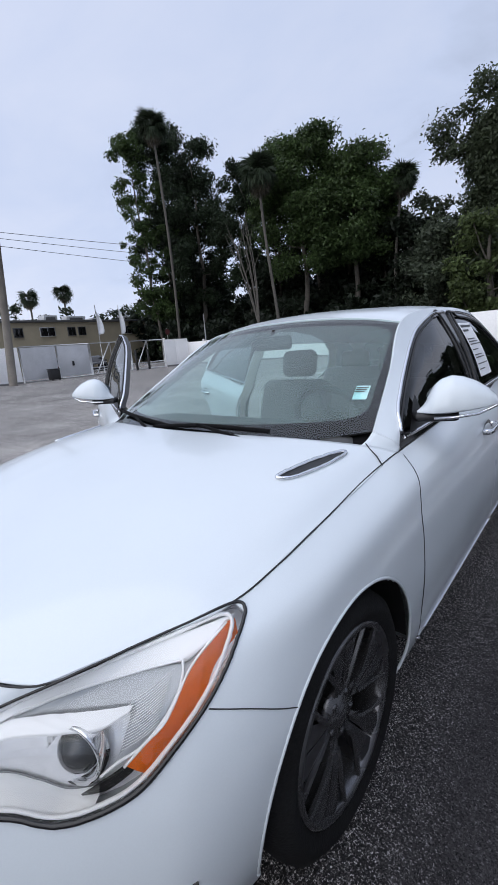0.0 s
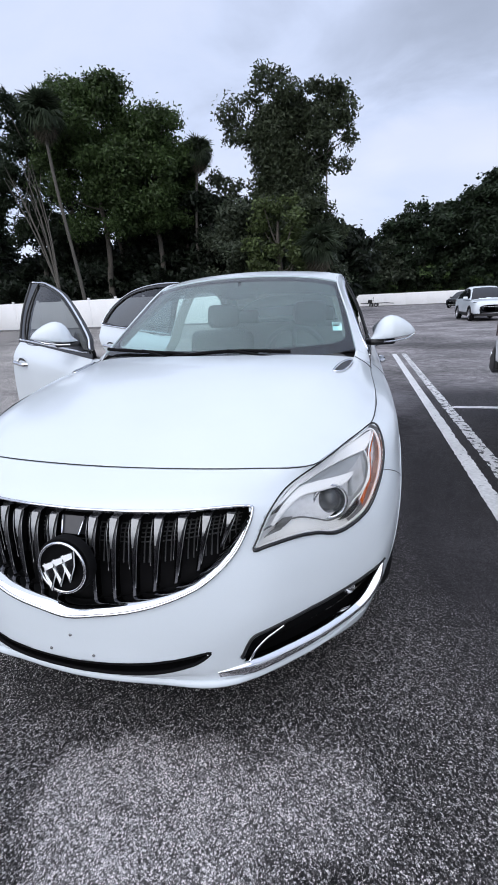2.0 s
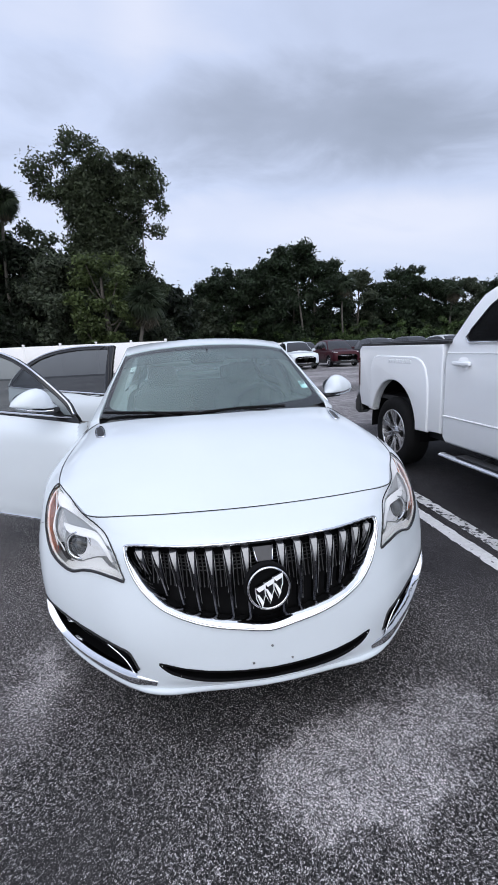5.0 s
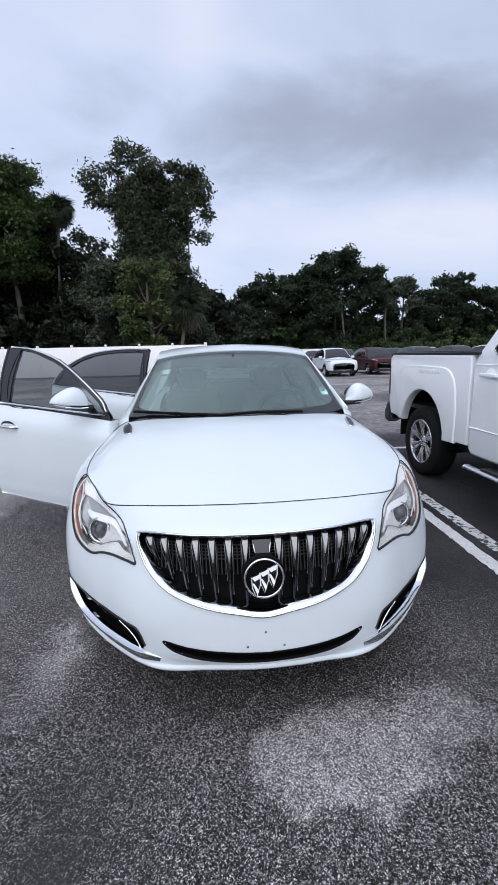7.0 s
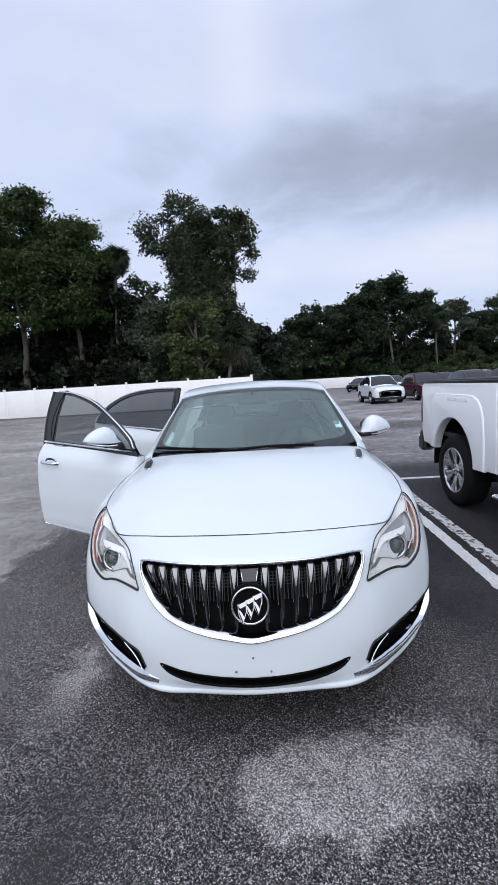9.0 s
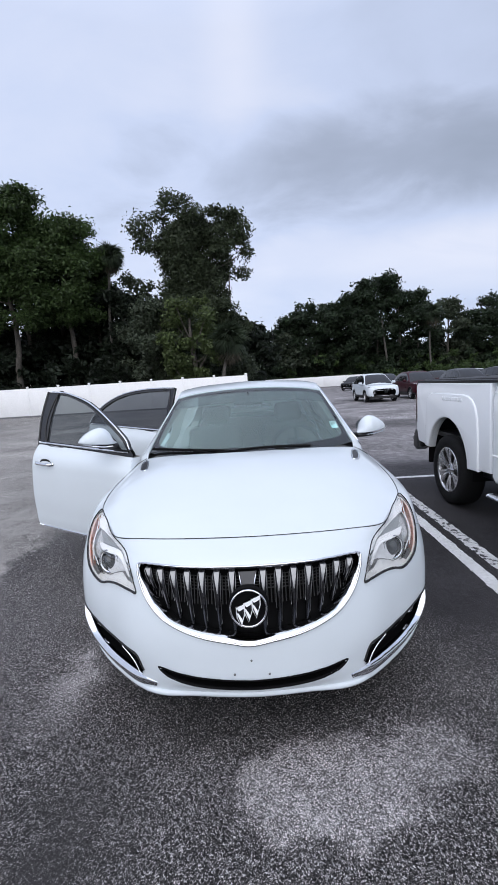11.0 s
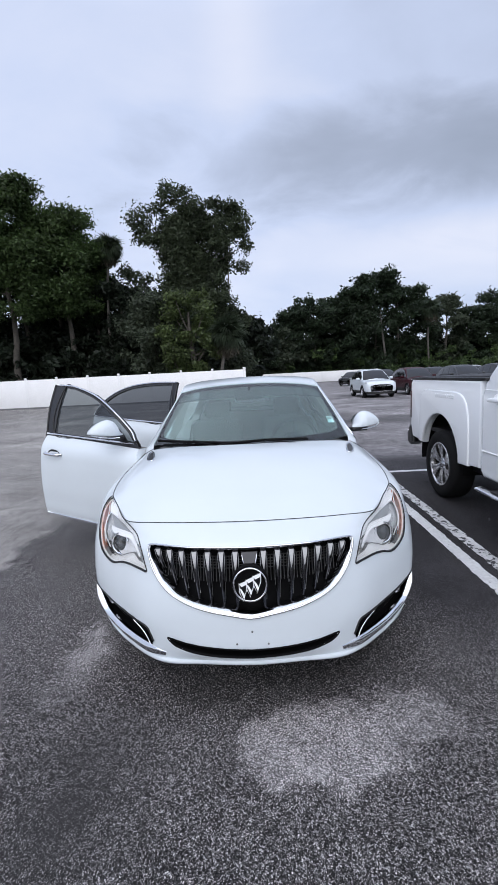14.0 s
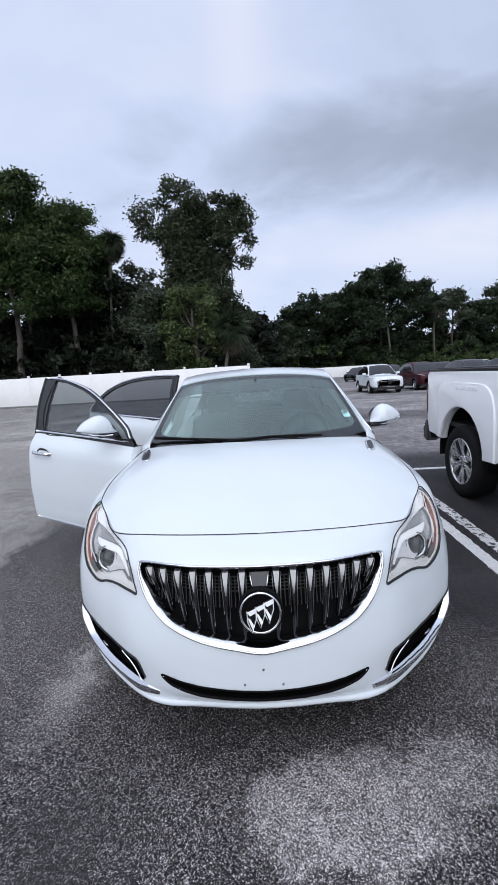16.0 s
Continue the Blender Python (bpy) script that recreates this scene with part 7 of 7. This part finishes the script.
        tube("door_crease", [(x - s * 0.002, y, 0.70) for y in np.linspace(-0.2, 2.02, 8)], 0.008, TRUCK_WHITE, c, 6)
        tube("waist_crease", [(lean(x, 1.25) - s * 0.001, y, 1.255) for y in np.linspace(-0.4, 2.02, 8)], 0.005, TRUCK_WHITE, c, 6)
        tube("running_board", [(x - s * 0.10, y, 0.385) for y in (1.85, 1.83, 0.2, -0.02)], 0.045, CHROME, t, 10, label="chrome tube step", flat=0.45)
        part("step_tread", box_bm(0.10, 1.60, 0.02, x - s * 0.06, 0.86, 0.40, 0.006), BLACK, t)
        for y0 in (1.45, 0.30):
            tube("step_bracket", [(x - s * 0.08, y0, 0.385), (x + s * 0.25, y0, 0.48)], 0.02, BLACK, t, 6)
        for y0 in (RA, FA):
            wheel(x + s * 0.125, y0, -s, t, R, 0.248, 0.255, RIM_BRIGHT, 6, wide=1.6)
        m = new("side_mirror")
        m.parent = c
        part("cap", box_bm(0.24, 0.14, 0.22, x - s * 0.15, -0.38, 1.26, 0.05, 3), TRUCK_WHITE, m, smooth=True)
        part("headlight", prism([(-1.60, 0.80), (-1.56, 1.0), (-1.30, 1.04), (-1.25, 0.86)], x + s * 0.03, x + s * 0.42, 0.01), SILVER, c)
    bm = bmesh.new()
    vs = [bm.verts.new((lean(CX + k, z), y, z)) for k, y, z in ((-0.80, -0.74, 1.27), (0.80, -0.74, 1.27), (0.78, -0.245, 1.665), (-0.78, -0.245, 1.665))]
    bm.faces.new(vs)
    part("windshield", bm, GLOSS_BLACK, c)
    bm = bmesh.new()
    vs = [bm.verts.new((lean(CX + k, z), y, z)) for k, y, z in ((-0.72, 2.004, 1.40), (0.72, 2.004, 1.40), (0.68, 1.842, 1.645), (-0.68, 1.842, 1.645))]
    bm.faces.new(vs)
    part("rear_window", bm, GLOSS_BLACK, c)
    part("grille", box_bm(1.10, 0.06, 0.34, CX, -1.63, 0.70, 0.02), CHROME, c)
    part("frame_rails", box_bm(1.1, 4.9, 0.16, CX, 1.1, 0.36, 0.02), BLACK, t)
    tube("rear_axle", [(X0 + 0.2, RA, R), (X1 - 0.2, RA, R)], 0.06, BLACK, t, 8)
    part("inner_apron", box_bm(0.04, 0.5, 0.22, X0 + 0.14, 2.25, 0.42), BLACK, t)
    return t


pickup()

# things by the far wall
def flatbed(x, y, label, s=1.0):
    t = empty("trailer", label, "trailer", pose(x, y, 0, 0, 0, 84))
    part("deck", box_bm(1.9, 4.5, 0.14, 0, 0, 0.55, 0.02), STEEL, t)
    for dx in (-0.95, 0.95):
        for dy in (-0.4, 0.45):
            wheel(dx, dy, 1 if dx > 0 else -1, t, 0.33, 0.2, 0.2, RIM_BRIGHT)
    tube("hitch", [(0, -2.2, 0.6), (0, -3.3, 0.5)], 0.06, BLACK, t)
    part("load", box_bm(0.9, 0.7, 0.55, 0.1, 0.7, 0.69, 0.12), BLACK, t)
    tube("post", [(0.2, 0.2, 0.69), (0.2, 0.2, 1.7)], 0.04, STEEL, t)
    return t


flatbed(3.9, 80.0, "low flat trailer with dark load by the far wall")


# ---- gate side: fence, flags, building, pole ----
TAN = mat("tan_stucco", (0.27, 0.235, 0.165), rough=0.9, var=0.12, scale=0.5, fine=20, fine_var=0.06, bump=0.2, bump_scale=40)
GALV = mat("galvanised_tube", (0.50, 0.51, 0.52), rough=0.45, metal=0.6, var=0.12)
POLE_WOOD = mat("weathered_pole", (0.16, 0.145, 0.125), rough=0.9, var=0.25, scale=1.0, fine=30, fine_var=0.2, bump=0.4, bump_scale=30)
CLOTH = mat("white_flag_cloth", (0.72, 0.73, 0.75), rough=0.85, var=0.08)
ROOF_DARK = mat("dark_roof_edge", (0.07, 0.07, 0.07), rough=0.8, var=0.2)
SHEET_GREY = mat("pale_grey_sheet", (0.46, 0.47, 0.49), rough=0.7, var=0.12, scale=0.8, fine=12, fine_var=0.06)
GATE_X = -31.5


def gate_panel(y0, y1, solid, label):
    g = empty("sliding_gate", label, "gate", pose(GATE_X, y0, 0), "gates along the fence")
    w = y1 - y0
    h = 2.6
    for a, b in (((0, 0, 0.05), (0, w, 0.05)), ((0, 0, h), (0, w, h)), ((0, 0, 0), (0, 0, h)), ((0, w, 0), (0, w, h))):
        tube("rail", [a, b], 0.045, GALV, g, 8)
    if solid:
        for k in range(2):
            part("sheet_panel", box_bm(0.03, w / 2 - 0.12, h - 0.22, 0.0, w * (0.25 + 0.5 * k), 0.16, 0.004), SHEET_GREY, g, "pale grey sheet infill")
        tube("mid_post", [(0.05, w / 2, 0.05), (0.05, w / 2, h)], 0.04, GALV, g, 8)
        part("latch_box", box_bm(0.10, 0.16, 0.34, 0.06, w * 0.72, 0.95, 0.02), BLACK, g, "black latch box")
    else:
        tube("brace", [(0.03, w * 0.1, 0.15), (0.03, w * 0.48, h - 0.05)], 0.05, GALV, g, 8)
        tube("mid_post", [(0.0, w * 0.5, 0.1), (0.0, w * 0.5, h)], 0.04, GALV, g, 8)
        tube("low_rail", [(0, 0, 0.62), (0, w, 0.62)], 0.04, GALV, g, 8)
        tube("low_rail", [(0, 0, 0.42), (0, w, 0.42)], 0.03, GALV, g, 8)
    return g


gate_panel(13.4, 18.9, True, "white sheeted sliding gate with black latch box")
gate_panel(19.0, 22.9, False, "open galvanised gate frame with diagonal brace")
gate_panel(23.0, 26.7, False, "galvanised gate frame with diagonal brace")
fence_wall((GATE_X, 26.9), (GATE_X, 29.8), 2.6, 1.8, "wall_gate", "short white wall beside the gate", False)
fence_wall((GATE_X, -25), (GATE_X, 13.2), 2.6, 4.0, "wall_west", "white sheet wall beside the gate", False)
for y0 in (22.6, 23.9):
    p = empty("gate_post", "thick black gate post beside the opening", "post", pose(GATE_X + 1.2, y0, 0), "gate posts")
    part("shaft", box_bm(0.16, 0.16, 1.75, 0, 0, 0, 0.02), BLACK, p)
    part("top_plate", box_bm(0.18, 0.18, 0.03, 0, 0, 1.75, 0.006), BLACK, p)
bin_ = empty("waste_bin", "small black wheeled bin by the gate", "bin", pose(GATE_X + 1.0, 15.2, 0))
part("body", box_bm(0.65, 0.70, 0.72, 0, 0, 0.06, 0.06), BLACK, bin_)
part("lid", box_bm(0.70, 0.76, 0.08, 0, 0, 0.78, 0.03), BLACK, bin_)
for s in (-0.28, 0.28):
    v, f = lathe([(-0.03, 0.0), (-0.03, 0.10), (0.03, 0.10), (0.03, 0.0)], 16, "y")
    mesh_ob("bin_wheel", v + np.array([0.2, s, 0.10]), f, RUBBER, bin_)


def feather_flag(y, x, seed, h=6.0):
    g = empty("feather_flag", "tall white feather banner drooping from a thin pole", "flag", pose(x, y, 0), "feather flags")
    tube("pole", [(0, 0, 0), (0, 0, h)], 0.03, GALV, g, 6)
    rows = []
    for t in np.linspace(0, 1, 14):
        w = 0.06 + 0.50 * math.sin(min(t * 1.15, 1) * 1.5) * (1 if t < 0.93 else 0.75)
        z = h - 0.25 - 2.35 * t
        rows.append([(0.16 * math.sin(5 * u + seed + 3 * t) * u, w * u, z - 0.30 * u * u * (1 - t) + 0.1 * u * math.sin(seed)) for u in np.linspace(0, 1, 7)])
    sheet("banner", np.array(rows), CLOTH, g, None, 0.008)
    return g


feather_flag(21.6, GATE_X - 2.5, 1)
feather_flag(24.0, GATE_X - 2.5, 2.3)


def warning_sign(x, y, z):
    g = empty("road_sign", "small dark red octagonal sign on a thin post", "sign", pose(x, y, 0))
    tube("post", [(0, 0, 0), (0, 0, z + 0.4)], 0.03, GALV, g, 6)
    bm = bmesh.new()
    bmesh.ops.create_cone(bm, cap_ends=True, segments=8, radius1=0.30, radius2=0.30, depth=0.02, matrix=Matrix.Translation((0.05, 0, z)) @ Matrix.Rotation(radians(90), 4, "Y") @ Matrix.Rotation(radians(22.5), 4, "Z"))
    part("plate", bm, SIGN_RED, g)
    bm = bmesh.new()
    bmesh.ops.create_cone(bm, cap_ends=True, segments=8, radius1=0.325, radius2=0.325, depth=0.012, matrix=Matrix.Translation((0.04, 0, z)) @ Matrix.Rotation(radians(90), 4, "Y") @ Matrix.Rotation(radians(22.5), 4, "Z"))
    part("rim", bm, STEEL, g)
    return g


SIGN_RED = mat("faded_sign_red", (0.06, 0.012, 0.012), rough=0.5)
warning_sign(-33.00, 28.69, 3.38)


def low_building():
    b = empty("low_building", "long low tan building with a flat dark-edged roof", "building", pose(-58, 4, 0))
    L, H = 50.0, 6.75
    part("wall", box_bm(12, L, H, -6, L / 2, 0, 0.02), TAN, b)
    part("roof", box_bm(12.8, L + 0.8, 0.28, -6, L / 2, H, 0.03), ROOF_DARK, b, "dark flat roof edge")
    for i, (y0, w) in enumerate(((3.5, 1.0), (8.2, 1.0), (11.5, 2.2), (16.0, 0.9), (20.6, 1.1), (24.5, 2.0), (28.0, 1.1), (29.6, 1.1), (37.4, 1.5), (40.7, 1.1), (45.0, 0.9))):
        n = new("window")
        n.parent = b
        part("frame", box_bm(0.08, w + 0.14, 1.24, 0.03, y0, 4.85, 0.01), GALV if i % 3 == 2 else ROOF_DARK, n)
        for s in (-1, 1):
            part("pane", box_bm(0.04, w / 2 - 0.04, 1.08, 0.07, y0 + s * w / 4, 4.93, 0.004), GLOSS_BLACK, n)
        part("sill", box_bm(0.16, w + 0.2, 0.06, 0.06, y0, 4.76, 0.008), TAN, n)
    for i, (y0, w, d, h) in enumerate(((26.8, 2.0, 1.8, 1.0), (30.8, 3.0, 1.6, 0.9), (34.0, 1.4, 1.6, 0.6), (40.6, 3.2, 1.6, 0.9))):
        u = empty("roof_unit", "pale metal air-conditioning unit on the flat roof", "air conditioner", pose(-62, 4 + y0, H + 0.28), "roof units")
        part("casing", box_bm(d, w, h, 0, 0, 0, 0.03), GALV, u)
        part("louvre", box_bm(0.03, w * 0.7, h * 0.5, d / 2 + 0.01, 0, h * 0.25, 0.004), ROOF_DARK, u)
    return b


low_building()


def parked_far(x, y, paint, label):
    crossover("parked_car", label, x, y, paint, 0.1, bright=False, turn=70)


parked_far(-37.5, 19.0, MAROON, "dark red car parked beyond the gate")
parked_far(-39.5, 24.5, NIGHT, "black car parked beyond the gate")

# the utility pole and its wires
up = empty("utility_pole", "leaning weathered wooden utility pole", "utility pole", pose(-28.9, 11.55, 0))
tube("shaft", [(0, 0, 0), (0.05, 0.40, 5), (0.1, 0.85, 10.5)], [0.27, 0.24, 0.20], POLE_WOOD, up, 12)
for z0, z1 in ((14.1, 14.6), (13.53, 13.76), (12.81, 12.75)):
    w = empty("overhead_wire", "thin dark overhead wire sagging between poles", "wire", group="overhead wires")
    yy = np.linspace(-25.0, 90.0, 30)
    tube("strand", [(-45.0, y, z0 + (z1 - z0) * (y - 19.3) / 13.4 - 0.0004 * (y - 19.3) * (y - 32.7) * -1) for y in yy], 0.026, BLACK, w, 5)
for x, y, h, seed in ((-128, 58.2, 19.8, 61), (-128, 68.8, 21.6, 62)):
    palm(x, y, h, seed, "far cabbage palm beyond the low building", (0.3, 0), 2.6, 40, 8, 0.28)
woods("far_trees_west", "distant dark trees beyond the low building", [(-96 + rr.uniform(-4, 4), 8 + 5.5 * i, rr.uniform(11.5, 14.5), 4.5, 2.0, 20) for i in range(15)], LEAF_DARK, 65, 0.4, 50)
lamp = empty("lot_pipe", "thin pale standpipe by the wall", "pipe", pose(*at(43.2, 29.0), 0))
tube("pipe", [(0, 0, 0), (0, 0, 4.6)], 0.05, GALV, lamp, 8)

# ---- the far woods ----
for az, y, el, w in ((0.4, 88, 5.4, 5), (-3.0, 90, 6.4, 5), (-5.2, 92, 8.4, 5), (-7.9, 92, 10.4, 6), (-10.6, 95, 9.9, 6), (-13.3, 90, 10.6, 5.5), (-15.8, 90, 12.3, 6.0), (-18.4, 92, 11.4, 6), (-20.6, 93, 8.6, 5), (-24.0, 95, 8.6, 4.5), (-26.8, 95, 7.1, 6), (-29.6, 96, 8.6, 6), (-32.5, 96, 7.0, 6), (-36.0, 96, 6.6, 6), (-39.5, 96, 6.2, 6), (-43, 96, 6.4, 6.5), (-47, 96, 7, 6.5)):
    x, yy = at(az, y)
    tree(x, yy, top(az, y, el), w, 1.5, int(200 - az * 10), LEAF_DARK if (int(az * 10) % 3) else LEAF_GREY, "dark broadleaf tree in the woods beyond the far wall", n=60, size=0.36, per=150, trunk=0.35)
spots = [(-8 + 3.6 * i, 88.5 + rr.uniform(-1, 3), rr.uniform(4.5, 7.5), 3.2, 0.0, 8) for i in range(31)]
woods("far_thicket", "dense dark undergrowth along the far wall", spots, LEAF_MID, 66, 0.36, 60)
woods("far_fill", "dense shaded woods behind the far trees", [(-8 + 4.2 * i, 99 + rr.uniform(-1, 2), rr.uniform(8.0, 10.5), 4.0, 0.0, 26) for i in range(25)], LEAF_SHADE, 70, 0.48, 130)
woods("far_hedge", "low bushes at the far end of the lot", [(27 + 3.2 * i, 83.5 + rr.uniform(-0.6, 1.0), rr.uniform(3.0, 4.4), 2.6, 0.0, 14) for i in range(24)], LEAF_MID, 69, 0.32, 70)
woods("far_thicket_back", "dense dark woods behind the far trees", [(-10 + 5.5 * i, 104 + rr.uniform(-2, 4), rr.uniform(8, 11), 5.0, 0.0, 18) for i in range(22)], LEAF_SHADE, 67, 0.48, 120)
x, y = at(-16.4, 86.5)
bare = empty("dead_tree", "pale bare leaning tree trunk before the woods", "tree trunk", pose(x, y, 0))
tube("stem", [(1.1, 0, 0), (0.8, 0, 5), (0.1, 0, 10.5), (-0.2, 0, 14)], [0.26, 0.23, 0.18, 0.10], PALM_BARK, bare, 8)
for az, y, el, seed in ((-22.0, 88, 7.4, 71), (-34.8, 90, 5.6, 72)):
    x, yy = at(az, y)
    palm(x, yy, top(az, y, el), seed, "cabbage palm standing in the far woods", (0.3, 0), 2.3, 40, 12)
# the side trees, between the corner and the far wall
woods("side_thicket", "dark trees behind the side wall", [(-7 + rr.uniform(-1.5, 1.0), 44 + 5 * i, 5.5 + 0.25 * i, 3.4, 0.0, 12) for i in range(9)], LEAF_DARK, 68, 0.3, 70)
mast = empty("thin_mast", "thin dark mast standing behind the great oak", "mast", pose(-2.55, 47.0, 0))
tube("shaft", [(0, 0, 0), (0.05, 0, 8), (0.12, 0, 15.6)], [0.09, 0.08, 0.06], POLE_WOOD, mast, 8)
